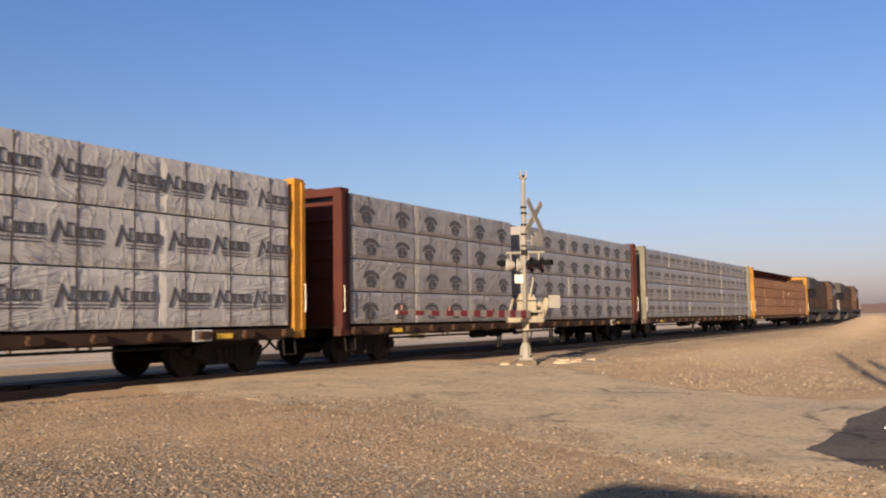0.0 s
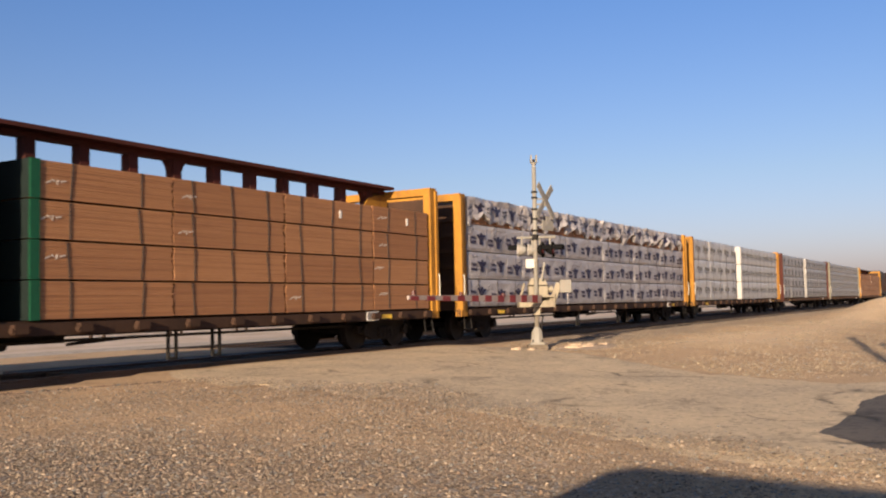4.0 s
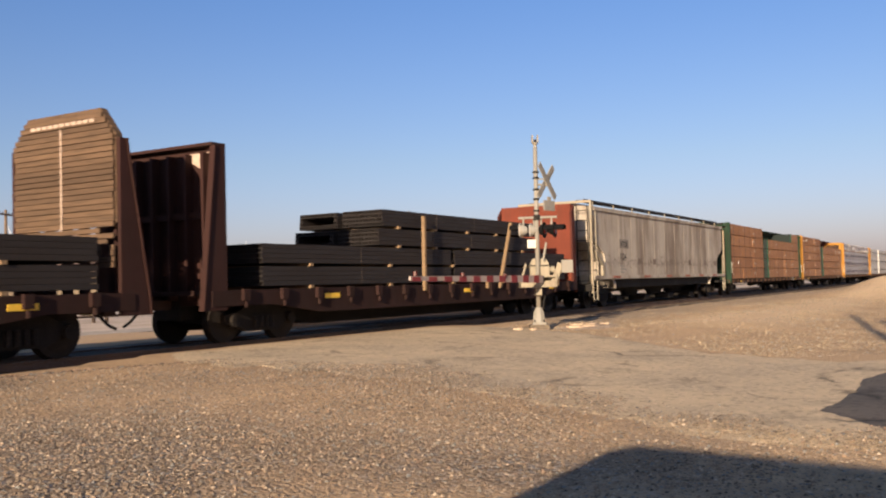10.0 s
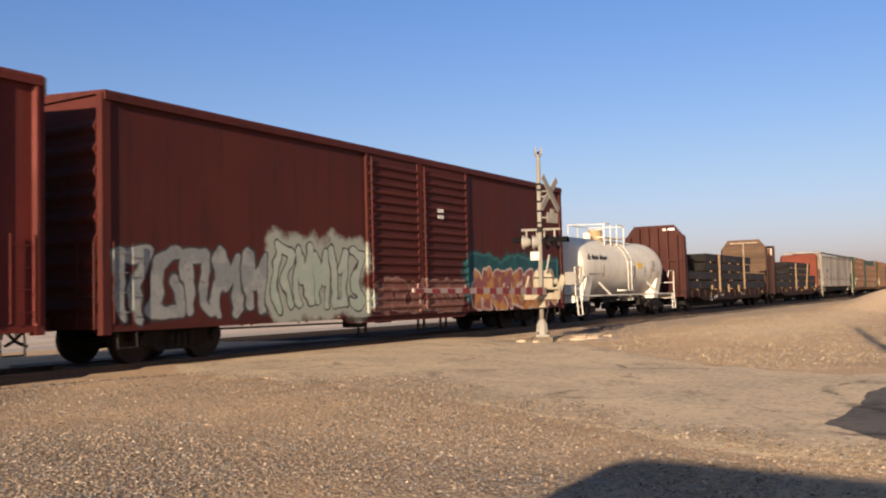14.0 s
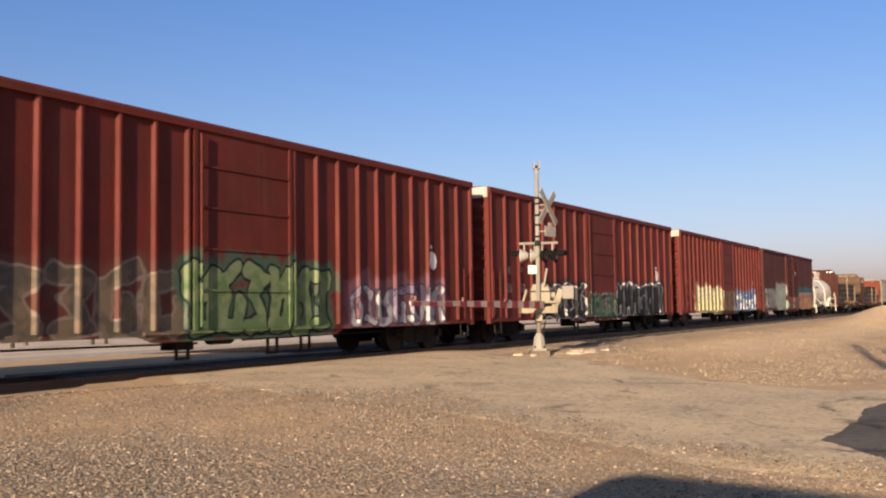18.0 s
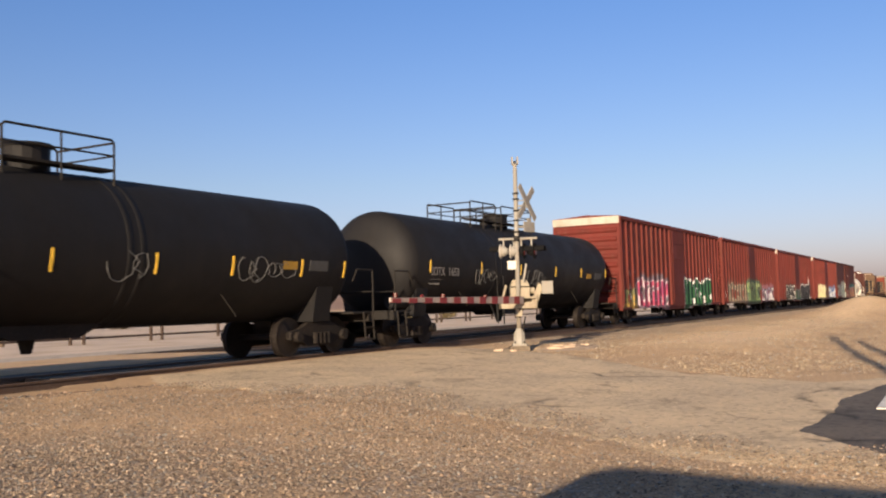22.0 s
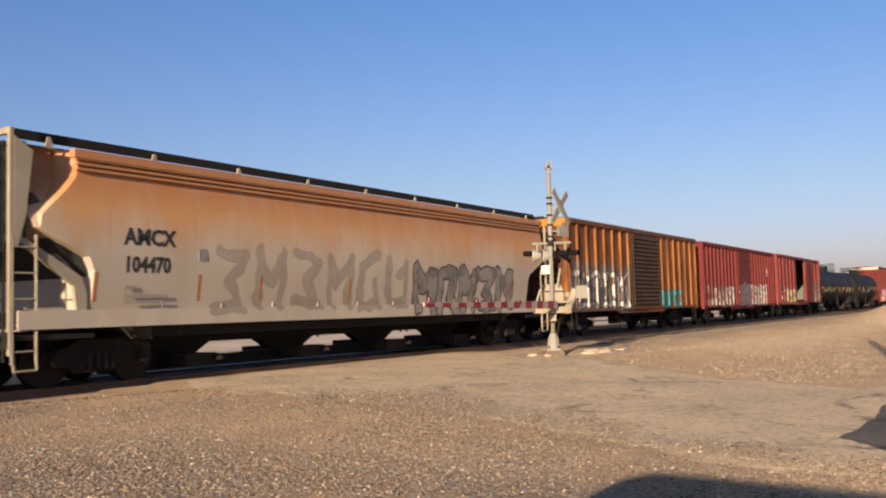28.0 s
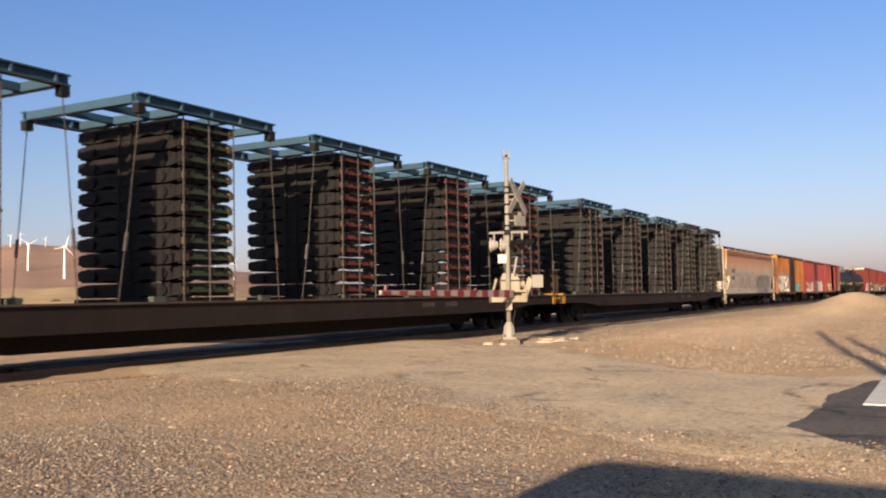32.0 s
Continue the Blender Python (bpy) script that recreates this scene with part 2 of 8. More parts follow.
GREEN_PAINT = painted("dark_green_car_paint", (0.009, 0.034, 0.018), (0.05, 0.04, 0.03), 0.35, 0.6, 0.4)
GREEN_WRAP = plain("green_end_wrap", (0.008, 0.075, 0.036), 0.6)
BROWN_PAINT = painted("red_brown_car_paint", (0.076, 0.020, 0.0145), (0.04, 0.022, 0.017), 0.4, 0.65, 0.5)
GREY_PAINT = painted("grey_green_car_paint", (0.20, 0.19, 0.15), (0.08, 0.06, 0.045), 0.4, 0.65, 0.5)
END_SHADE = plain("dark_green_end_shade", (0.006, 0.013, 0.012), 0.7)
STRAP = plain("dark_strapping", (0.06, 0.045, 0.036), 0.5)


def lumber_material():
    n = Nodes("sawn_red_brown_lumber")
    grain = n.noise(3.0, n.scaled(1.2, 9.0, 22.0), 4)
    c = n.mix(n.random(), (0.385, 0.188, 0.082), (0.305, 0.142, 0.062))
    c = n.mix(n.step(grain, 0.4, 0.8, 0.0, 0.45), c, (0.22, 0.08, 0.03))
    rows = n.noise(1.0, n.scaled(0.25, 1.0, 21.0, n.math("MULTIPLY", n.random(), 31.0)), 2)
    c = n.mix(n.step(rows, 0.45, 0.65, 0.0, 0.6), c, (0.20, 0.085, 0.038))
    return n.finish(c, 0.8, 0.0, grain, 0.004)


def wrap_material(name, colour, dark, depth=0.075, lines=0.3):
    """Woven plastic wrap: broad slack folds, fans of tight slanting creases on some bundles, crease shade painted as
    thin dark lines.
    """
    n = Nodes(name)
    shift = n.math("MULTIPLY", n.random(), 23.0)
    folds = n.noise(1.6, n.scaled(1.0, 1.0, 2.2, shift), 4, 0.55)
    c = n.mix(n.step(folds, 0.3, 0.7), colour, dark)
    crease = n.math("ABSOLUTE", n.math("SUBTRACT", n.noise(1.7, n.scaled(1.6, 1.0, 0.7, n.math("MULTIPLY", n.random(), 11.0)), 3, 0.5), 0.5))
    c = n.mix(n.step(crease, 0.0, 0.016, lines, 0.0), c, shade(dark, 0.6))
    x, y, z = n.axes()
    lean = n.math("ADD", z, n.math("MULTIPLY", x, n.math("MULTIPLY_ADD", n.random(), 1.3, -0.75)))
    sx = n.math("ADD", x, shift)
    fan = n.noise(1.0, n.node("CombineXYZ", X=n.math("MULTIPLY", sx, 0.9), Y=shift, Z=n.math("MULTIPLY", lean, 11.0)).outputs[0], 3, 0.5)
    tight = n.step(n.noise(0.9, n.node("CombineXYZ", X=sx, Y=shift, Z=z).outputs[0], 2), 0.48, 0.62)
    ridge = n.math("MULTIPLY", n.math("ABSOLUTE", n.math("SUBTRACT", fan, 0.5)), tight)
    relief = n.math("ADD", folds, n.math("MULTIPLY", n.noise(7.0, n.scaled(1, 1, 3), 3), 0.3))
    relief = n.math("SUBTRACT", relief, n.math("MULTIPLY", n.step(crease, 0.0, 0.05), 0.30))
    return n.finish(c, 0.34, 0.0, n.math("ADD", relief, n.math("MULTIPLY", ridge, 4.6)), depth)


LUMBER = lumber_material()
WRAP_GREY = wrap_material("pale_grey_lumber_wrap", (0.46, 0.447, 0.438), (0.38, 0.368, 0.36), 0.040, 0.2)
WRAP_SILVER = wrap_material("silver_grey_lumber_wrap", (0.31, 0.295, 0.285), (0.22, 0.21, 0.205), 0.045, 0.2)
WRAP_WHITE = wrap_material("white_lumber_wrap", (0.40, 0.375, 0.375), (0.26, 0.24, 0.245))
LOGO_DARK = plain("dark_wrap_print", (0.075, 0.072, 0.075), 0.5)
LOGO_PURPLE = plain("purple_wrap_print", (0.020, 0.017, 0.045), 0.5)

# ---------------------------------------------------------------- ground
def bump(x, y, cx, cy, sx, sy):
    return math.exp(-((x - cx) / sx) ** 2 - ((y - cy) / sy) ** 2)


def ramp(v, a, b):
    t = max(0.0, min(1.0, (v - a) / (b - a)))
    return t * t * (3 - 2 * t)


def ground_height(x, y):
    z = -0.38 + 0.14 * ramp(y, 2, 8) + 0.06 * ramp(y, 8, 12)
    z -= 0.45 * ramp(y, 19, 40)
    near = ramp(x, 19.5, 25) * ramp(y, 2.0, 6.0) * (1 - ramp(y, 10.2, 12.2)) * (1 - ramp(x, 90, 140))
    z += near * (0.14 + 0.10 * noise.noise((x * 0.25, y * 0.35, 3.0)))
    z += 1.02 * bump(x, y, 62, 5.2, 7.5, 2.3) + 0.35 * bump(x, y, 72, 3.0, 9, 3)
    if abs(x) < 120 and abs(y) < 60:
        z += 0.035 * noise.noise((x * 0.5, y * 0.5, 0.0)) * ramp(math.hypot(x, y), 0, 4)
    road = ramp(x, 7.5, 9.5) * (1 - ramp(x, 20.5, 22.5))
    z = z * (1 - road) + road * (-0.33 + 0.26 * ramp(y, 2, 12) - 0.35 * ramp(y, 18, 34))
    if y < 12.55:
        z = max(z, z + (-0.075 - z) * ramp(y, 10.6, 12.0) * (1 - ramp(x, 30, 40)))
    if 12.55 < y < 17.0:
        if y < 12.95 + 0.65 * ramp(x, 9.0, 12.0) and x < 40:
            return -0.065 - 0.18 * ramp(x, 22, 27) + 0.01 * noise.noise((x, y, 5.0))
        z = min(z, -0.24)
    return z


def ground_material():
    n = Nodes("sandy_gravel_ground")
    x, y, z = n.axes()
    patches = n.noise(0.22, None, 5)
    fine = n.noise(9.0, None, 5)
    vor = n.t.nodes.new("ShaderNodeTexVoronoi")
    n.put(vor.inputs["Vector"], n.co)
    vor.inputs["Scale"].default_value = 24.0
    pick = n.node("SeparateColor", Color=vor.outputs["Color"])
    stone = n.mix(pick.outputs[0], (0.13, 0.092, 0.062), (0.36, 0.27, 0.19))
    stone = n.mix(n.step(pick.outputs[1], 0.80, 0.84), stone, (0.30, 0.275, 0.245))
    sand = n.mix(n.step(fine, 0.3, 0.7), (0.54, 0.37, 0.22), (0.43, 0.292, 0.174))
    road_side = n.step(n.math("ADD", x, n.math("MULTIPLY", n.noise(0.5, None, 5), 4.0)), 9.6, 11.4)
    c = n.mix(n.math("MAXIMUM", n.step(patches, 0.40, 0.58), road_side), stone, sand)
    c = n.mix(n.step(n.noise(0.9, None, 4), 0.5, 0.7, 0.0, 0.6), c, (0.29, 0.20, 0.125))
    # grey-brown strip beside the ballast, and the smooth sandy wheel track over the bank
    wob = n.math("MULTIPLY", n.math("SUBTRACT", n.noise(0.35, None, 5), 0.5), 2.6)
    strip = n.math("MULTIPLY", n.step(n.math("ADD", y, wob), 8.4, 10.0), n.step(x, 22.0, 27.0))
    c = n.mix(n.math("MULTIPLY", strip, n.step(y, 14.0, 17.0, 0.75, 0.0)), c, (0.31, 0.238, 0.168))
    off = n.math("ABSOLUTE", n.math("ADD", n.math("SUBTRACT", n.math("MULTIPLY_ADD", x, 0.022, y), 6.9), wob))
    trail = n.math("MULTIPLY", n.step(off, 0.5, 2.0, 0.9, 0.0), n.step(x, 22.5, 26.0))
    c = n.mix(trail, c, n.mix(n.step(fine, 0.3, 0.7), (0.70, 0.505, 0.31), (0.61, 0.435, 0.262)))
    yard = n.math("MULTIPLY", n.step(n.math("ADD", y, n.math("MULTIPLY", n.noise(0.3, None, 4), 4.0)), 27.0, 29.5), n.step(y, 130.0, 260.0, 1.0, 0.0))
    c = n.mix(n.math("MULTIPLY", yard, n.step(fine, 0.2, 0.8, 0.75, 1.0)), c, n.mix(n.step(n.noise(0.25, None, 5), 0.42, 0.62), (0.60, 0.49, 0.395), (0.46, 0.36, 0.275)))
    h = n.math("ADD", n.math("MULTIPLY", vor.outputs["Distance"], -0.6), fine)
    return n.finish(c, 0.95, 0.0, h, 0.042, 0.2)


def spread(lo, hi, step, far, grow=1.35):
    a = list(np.arange(lo, hi, step))
    d, v = step, hi
    while v < far:
        a.append(v)
        d *= grow
        v += d
    a.append(far)
    d, v = step, lo - step
    left = []
    while v > -far:
        left.append(v)
        d *= grow
        v -= d
    left.append(-far)
    return left[::-1] + a


def build_ground():
    xs, ys = spread(-4, 84, 0.5, 4500), spread(-4, 22, 0.4, 4500)
    verts = [(x, y, ground_height(x, y)) for x in xs for y in ys]
    m = len(ys)
    faces = [(i * m + j, (i + 1) * m + j, (i + 1) * m + j + 1, i * m + j + 1) for i in range(len(xs) - 1) for j in range(m - 1)]
    g = thing("ground", "sandy tan desert ground with scattered gravel", "ground", S().add(verts, faces), ground_material(), kind="structure", smooth=True)
    return g


build_ground()


def asphalt_material(name, a, b, dust):
    """Worn asphalt under blown dust: bare darker patches, stone speckle, crumbs and broken cracks."""
    n = Nodes(name)
    big = n.noise(0.5, None, 6, 0.62)
    mid = n.noise(2.2, None, 6, 0.68)
    fine = n.noise(38.0, None, 4)
    c = n.mix(n.step(fine, 0.35, 0.65), a, b)
    c = n.mix(n.step(n.math("ADD", big, n.math("MULTIPLY", mid, 0.35)), 0.50, 0.78), c, dust)
    c = n.mix(n.step(mid, 0.52, 0.72, 0.0, 0.35), c, shade(a, 0.70))
    c = n.mix(n.step(n.noise(0.85, n.scaled(1.0, 1.0, 1.0), 7, 0.7), 0.56, 0.66, 0.0, 0.55), c, shade(a, 0.62))
    vor = n.t.nodes.new("ShaderNodeTexVoronoi")
    n.put(vor.inputs["Vector"], n.co)
    vor.inputs["Scale"].default_value = 17.0
    speck = n.node("SeparateColor", Color=vor.outputs["Color"]).outputs[0]
    c = n.mix(n.step(speck, 0.86, 0.90, 0.0, 0.45), c, shade(a, 0.5))
    c = n.mix(n.step(speck, 0.16, 0.10, 0.0, 0.45), c, shade(dust, 1.25))
    wander = n.node("TexNoise", Scale=1.4, Detail=5.0, Roughness=0.6, Vector=n.co).outputs["Color"]
    bent = n.t.nodes.new("ShaderNodeVectorMath")
    bent.operation = "MULTIPLY_ADD"
    n.put(bent.inputs[0], wander)
    bent.inputs[1].default_value = (0.9, 0.9, 0.0)
    n.put(bent.inputs[2], n.co)
    cells = n.t.nodes.new("ShaderNodeTexVoronoi")
    cells.feature = "DISTANCE_TO_EDGE"
    n.put(cells.inputs["Vector"], bent.outputs[0])
    cells.inputs["Scale"].default_value = 0.42
    crack = n.math("MULTIPLY", n.step(cells.outputs["Distance"], 0.0, 0.03, 0.85, 0.0), n.step(n.noise(0.7, None, 4), 0.50, 0.60))
    c = n.mix(crack, c, shade(a, 0.33))
    h = n.math("SUBTRACT", n.math("ADD", fine, n.math("MULTIPLY", mid, 1.6)), n.math("MULTIPLY", crack, 2.0))
    return n.finish(c, 0.9, 0.0, h, 0.014, 0.25)


def ragged(pts, jitter, seed, n=14):
    """A closed outline with uneven edges."""
    r = random.Random(seed)
    out = []
    for p, q in zip(pts, pts[1:] + pts[:1]):
        for k in range(n):
            t = k / n
            w = noise.noise((p[0] + (q[0] - p[0]) * t * 1.7, p[1] + (q[1] - p[1]) * t * 1.7, seed)) * jitter * 2
            out.append((p[0] + (q[0] - p[0]) * t + w + r.uniform(-jitter, jitter) * 0.3, p[1] + (q[1] - p[1]) * t + w * 0.6 + r.uniform(-jitter, jitter) * 0.3))
    return out


def sheet(name, label, pts, lift, material, seed, jitter=0.25, parent=None, cells=0.45):
    """A thin worn layer that follows the ground, cut by an uneven outline."""
    outline = ragged(pts, jitter, seed)
    bm = bmesh.new()
    bmesh.ops.triangle_fill(bm, use_beauty=True, edges=[e for e in closed_loop(bm, outline)])
    x0, x1 = min(p[0] for p in outline), max(p[0] for p in outline)
    y0, y1 = min(p[1] for p in outline), max(p[1] for p in outline)
    for k in range(1, int((y1 - y0) / (cells * 2))):
        bmesh.ops.bisect_plane(bm, geom=bm.verts[:] + bm.edges[:] + bm.faces[:], plane_co=(0, y0 + k * cells * 2, 0), plane_no=(0, 1, 0))
    for k in range(1, int((x1 - x0) / (cells * 4))):
        bmesh.ops.bisect_plane(bm, geom=bm.verts[:] + bm.edges[:] + bm.faces[:], plane_co=(x0 + k * cells * 4, 0, 0), plane_no=(1, 0, 0))
    for v in bm.verts:
        v.co.z = ground_height(v.co.x, v.co.y) + lift
    cx, cy = (x0 + x1) / 2, (y0 + y1) / 2
    rim = [e for e in bm.edges if e.is_boundary]
    low = bmesh.ops.extrude_edge_only(bm, edges=rim)["geom"]
    for v in low:
        if isinstance(v, bmesh.types.BMVert):
            d = Vector((v.co.x - cx, v.co.y - cy, 0)).normalized() * 0.8
            v.co += Vector((d.x, d.y, -lift - 0.02))
    bmesh.ops.recalc_face_normals(bm, faces=bm.faces)
    me = bpy.data.meshes.new(name)
    bm.to_mesh(me)
    bm.free()
    me.materials.append(material)
    ob = new(name, me)
    if parent:
        ob.parent = parent
        return tagged(ob, label)
    return tagged(ob, label, "road", kind="structure")


def closed_loop(bm, pts):
    vs = [bm.verts.new((p[0], p[1], 0)) for p in pts]
    return [bm.edges.new((a, b)) for a, b in zip(vs, vs[1:] + vs[:1])]


DUSTY = asphalt_material("dusty_worn_asphalt", (0.37, 0.288, 0.197), (0.46, 0.357, 0.243), (0.60, 0.455, 0.292))
FRESH = asphalt_material("dark_asphalt", (0.055, 0.05, 0.047), (0.085, 0.075, 0.068), (0.12, 0.10, 0.085))
road = sheet("road", "dusty worn asphalt road up to the crossing", [(8.6, -30), (20.5, -30), (20.2, -4), (16.2, 2.2), (17.2, 4.8), (19.6, 7.3), (22.5, 11.0), (21.5, 13.0), (12.5, 13.0), (10.9, 11.0), (10.9, 7.6), (10.2, 5.0), (8.9, 2.2)], 0.015, DUSTY, 5, 0.22)
sheet("asphalt_patch", "dark bare asphalt patch", [(9.0, -20), (19.6, -20), (19.0, -0.1), (15.6, 1.1), (13.4, 1.42), (12.1, 1.3), (10.4, 1.5), (9.25, 0.45)], 0.022, FRESH, 9, 0.05, parent=road)
part("stop_line", S().box(12.45, 19.0, 0.42, 1.02, -0.33, -0.292), WHITE_PAINT, road, "white painted stop line")
PAD = plain("pale_broken_concrete", (0.42, 0.315, 0.225), 0.95, 0, 0.35, 5)
SOIL = plain("dark_soil", (0.075, 0.052, 0.04), 0.95, 0, 0.4, 3)
sheet("sand_patch", "pale dusty spill beside the signal mast", [(22.5, 9.5), (23.9, 9.7), (24.4, 9.3), (23.6, 9.05), (22.8, 9.15)], 0.03, PAD, 21, 0.12)
for sx, sy, seed in ((27.5, 11.2, 31), (29.5, 11.9, 32), (33.0, 12.0, 33)):
    sheet("soil_patch", "dark soil at the edge of the ballast", [(sx, sy), (sx + 1.6, sy + 0.35), (sx + 2.6, sy + 0.2), (sx + 1.5, sy - 0.2)], 0.015, SOIL, seed, 0.18)


def rubble(x, y, w, d, h, turn, seed):
    """A broken slab with a slanting uneven top."""
    q = random.Random(seed)
    ring = [(w * math.cos(a) * q.uniform(0.7, 1.1), d * math.sin(a) * q.uniform(0.7, 1.1)) for a in (0.2, 1.0, 1.9, 2.9, 3.7, 4.6, 5.5)]
    k = len(ring)
    verts = [(a, b, -0.06) for a, b in ring] + [(a * 0.9, b * 0.9, h * q.uniform(0.6, 1.15)) for a, b in ring]
    faces = [tuple(range(k))[::-1], tuple(range(k, 2 * k))] + [(i, (i + 1) % k, k + (i + 1) % k, k + i) for i in range(k)]
    ob = thing("broken_slab", "pale broken concrete slab lying beside the mast", "rubble", S().add(verts, faces), PAD, group="rubble by the mast")
    ob.matrix_basis = pose(x, y, ground_height(x, y) + 0.02, 0, 0, turn)


for i, (x, y, w, d, h) in enumerate(((22.6, 9.35, 0.30, 0.2, 0.05), (23.1, 9.2, 0.45, 0.22, 0.04), (23.6, 9.3, 0.35, 0.2, 0.055), (24.1, 9.15, 0.28, 0.16, 0.04), (23.3, 9.6, 0.3, 0.2, 0.05), (20.95, 10.25, 0.15, 0.12, 0.05), (21.2, 9.95, 0.12, 0.1, 0.04))):
    rubble(x, y, w, d, h, -35 + 23 * i, 60 + i)


def stones(name, label, count, place, size, material, seed):
    """Many small broken stones in one mesh."""
    r = np.random.RandomState(seed)
    base = np.array([(1, 0, 0), (0, 1, 0), (-1, 0, 0), (0, -1, 0), (0, 0, 1), (0, 0, -0.6)])
    tri = np.array([(0, 1, 4), (1, 2, 4), (2, 3, 4), (3, 0, 4), (1, 0, 5), (2, 1, 5), (3, 2, 5), (0, 3, 5)])
    pts = []
    while len(pts) < count:
        p = place(r)
        if p is not None:
            pts.append(p)
    pts = np.array(pts)
    s = size[0] + (size[1] - size[0]) * r.rand(count) ** 3.0
    a = r.rand(count) * 6.283
    v = base[None] * (0.55 + 0.75 * r.rand(count, 6, 1)) * s[:, None, None] * np.stack([0.8 + 0.5 * r.rand(count), 0.7 + 0.4 * r.rand(count), 0.32 + 0.3 * r.rand(count)], 1)[:, None]
    c, sn = np.cos(a)[:, None], np.sin(a)[:, None]
    v = np.stack([v[..., 0] * c - v[..., 1] * sn, v[..., 0] * sn + v[..., 1] * c, v[..., 2]], -1)
    v += (pts + np.stack([0 * s, 0 * s, s * 0.2], 1))[:, None]
    f = (tri[None] + 6 * np.arange(count)[:, None, None]).reshape(-1, 3)
    me = bpy.data.meshes.new(name)
    me.from_pydata(v.reshape(-1, 3).tolist(), [], f.tolist())
    me.materials.append(material)
    return tagged(new(name, me), label, "gravel", kind="stuff")


def stone_material(name, a, b, c3):
    n = Nodes(name)
    r = n.t.nodes.new("ShaderNodeNewGeometry").outputs["Random Per Island"]
    c = n.mix(n.step(r, 0.0, 0.5), a, b)
    c = n.mix(n.step(r, 0.52, 0.54), c, (b[0] * 1.0, b[1] * 0.88, b[2] * 0.82))
    c = n.mix(n.step(r, 0.66, 0.68), c, c3)
    c = n.mix(n.step(r, 0.78, 0.80), c, (b[1] * 1.0, b[1] * 0.98, b[1] * 0.92))
    c = n.mix(n.step(r, 0.90, 0.91), c, shade(b, 1.7))
    c = n.mix(n.step(n.noise(30.0, None, 3), 0.4, 0.7, 0.0, 0.4), c, shade(a, 0.6))
    return n.finish(c, 0.9, 0.0, None, 0.01, 0.25)


def gravel_edge(y):
    """How far the loose gravel reaches along x at each y: a tongue over the shoulder that narrows towards the track."""
    if y < 5.5:
        return 10.9 - 1.9 * ramp(5.5 - y, 0, 4)
    if y < 7.6:
        return 10.9 + 1.4 * ramp(y, 5.5, 7.6)
    if y < 11.3:
        return 12.3 - 1.2 * ramp(y, 7.6, 11.3)
    return 11.1 - 3.0 * (y - 11.3) / 1.1


def in_gravel(r):
    x, y = 2.6 + 10.6 * r.rand(), 0.2 + 12.4 * r.rand()
    edge = gravel_edge(y) + 0.5 * noise.noise((x, y, 4.0)) + abs(r.randn()) * 0.3 - 0.15
    if x > edge or y > 12.4 + 0.2 * noise.noise((x * 0.8, 2.0, 1.0)) or (r.rand() < 0.5 and noise.noise((x * 0.45, y * 0.45, 8.0)) > 0.05) or r.rand() < 0.5 * ramp(y, 6.5, 9.5) * ramp(noise.noise((x * 0.3, y * 0.4, 5.0)), -0.4, 0.2):
        return None
    rim = 8.9 + 2.0 * ramp(y, 1.0, 8.5)          # where the worn asphalt begins under the gravel
    return x, y, ground_height(x, y) + max(0.0, -0.016 + 0.04 * min(1.0, (x - rim + 0.9) / 0.8))


def in_bank(r):
    x, y = 17.0 + 50.0 * r.rand() ** 1.5, 0.4 + 11.6 * r.rand()
    edge = max(16.5 + 0.72 * (y - 3.0), 17.3 + 0.9 * (2.6 - y)) + 0.8 * noise.noise((x * 0.6, y * 0.6, 2.0))
    if x < edge or (noise.noise((x * 0.16, y * 0.3, 6.0)) > 0.2 and r.rand() < 0.6) or (y > 8.8 and r.rand() < 0.6 * ramp(x, 26, 34)):
        return None
    if r.rand() < 0.95 - 0.75 * abs(y + 0.022 * x - 6.9 + 0.8 * noise.noise((x * 0.3, y * 0.3, 1.0))):
        return None
    return x, y, ground_height(x, y)


def in_lip(r):
    """Clods along the torn edge where the graded shoulder meets the gravel."""
    t = r.rand()
    x = 7.4 + 3.9 * t
    y = 12.5 - 0.36 * (x - 8.0) + 0.2 * noise.noise((x * 0.9, 2.0, 1.0)) + 0.06 * r.randn()
    return x, y, ground_height(x, y) - 0.005


STONE = stone_material("mixed_broken_stone", (0.18, 0.136, 0.098), (0.29, 0.226, 0.166), (0.08, 0.062, 0.047))
PALE_STONE = stone_material("pale_bank_stone", (0.27, 0.21, 0.14), (0.36, 0.288, 0.198), (0.15, 0.116, 0.08))
BALLAST = stone_material("grey_track_ballast", (0.075, 0.065, 0.06), (0.13, 0.11, 0.10), (0.04, 0.035, 0.032))
stones("gravel", "loose pale broken gravel beside the road", 112000, in_gravel, (0.006, 0.026), STONE, 3)
# clods coloured dark to draw the shadow line along the torn edge
stones("earth_clods", "clods of earth coloured dark for the torn gravel edge's shadow line", 700, in_lip, (0.012, 0.055), stone_material("shade_dark_earth_clod", (0.12, 0.08, 0.055), (0.20, 0.14, 0.10), (0.06, 0.045, 0.035)), 8)
stones("bank_gravel", "coarse tan gravel on the low bank", 34000, in_bank, (0.009, 0.036), PALE_STONE, 4)
stones("track_ballast", "dark grey crushed stone between the sleepers", 15000, lambda r: (5 + 75 * r.rand() ** 1.4, 12.55 + 4.3 * r.rand(), -0.21), (0.025, 0.06), BALLAST, 5)


# ---------------------------------------------------------------- track
TIE = plain("creosoted_sleeper", (0.07, 0.052, 0.04), 0.9, 0, 0.35, 9)
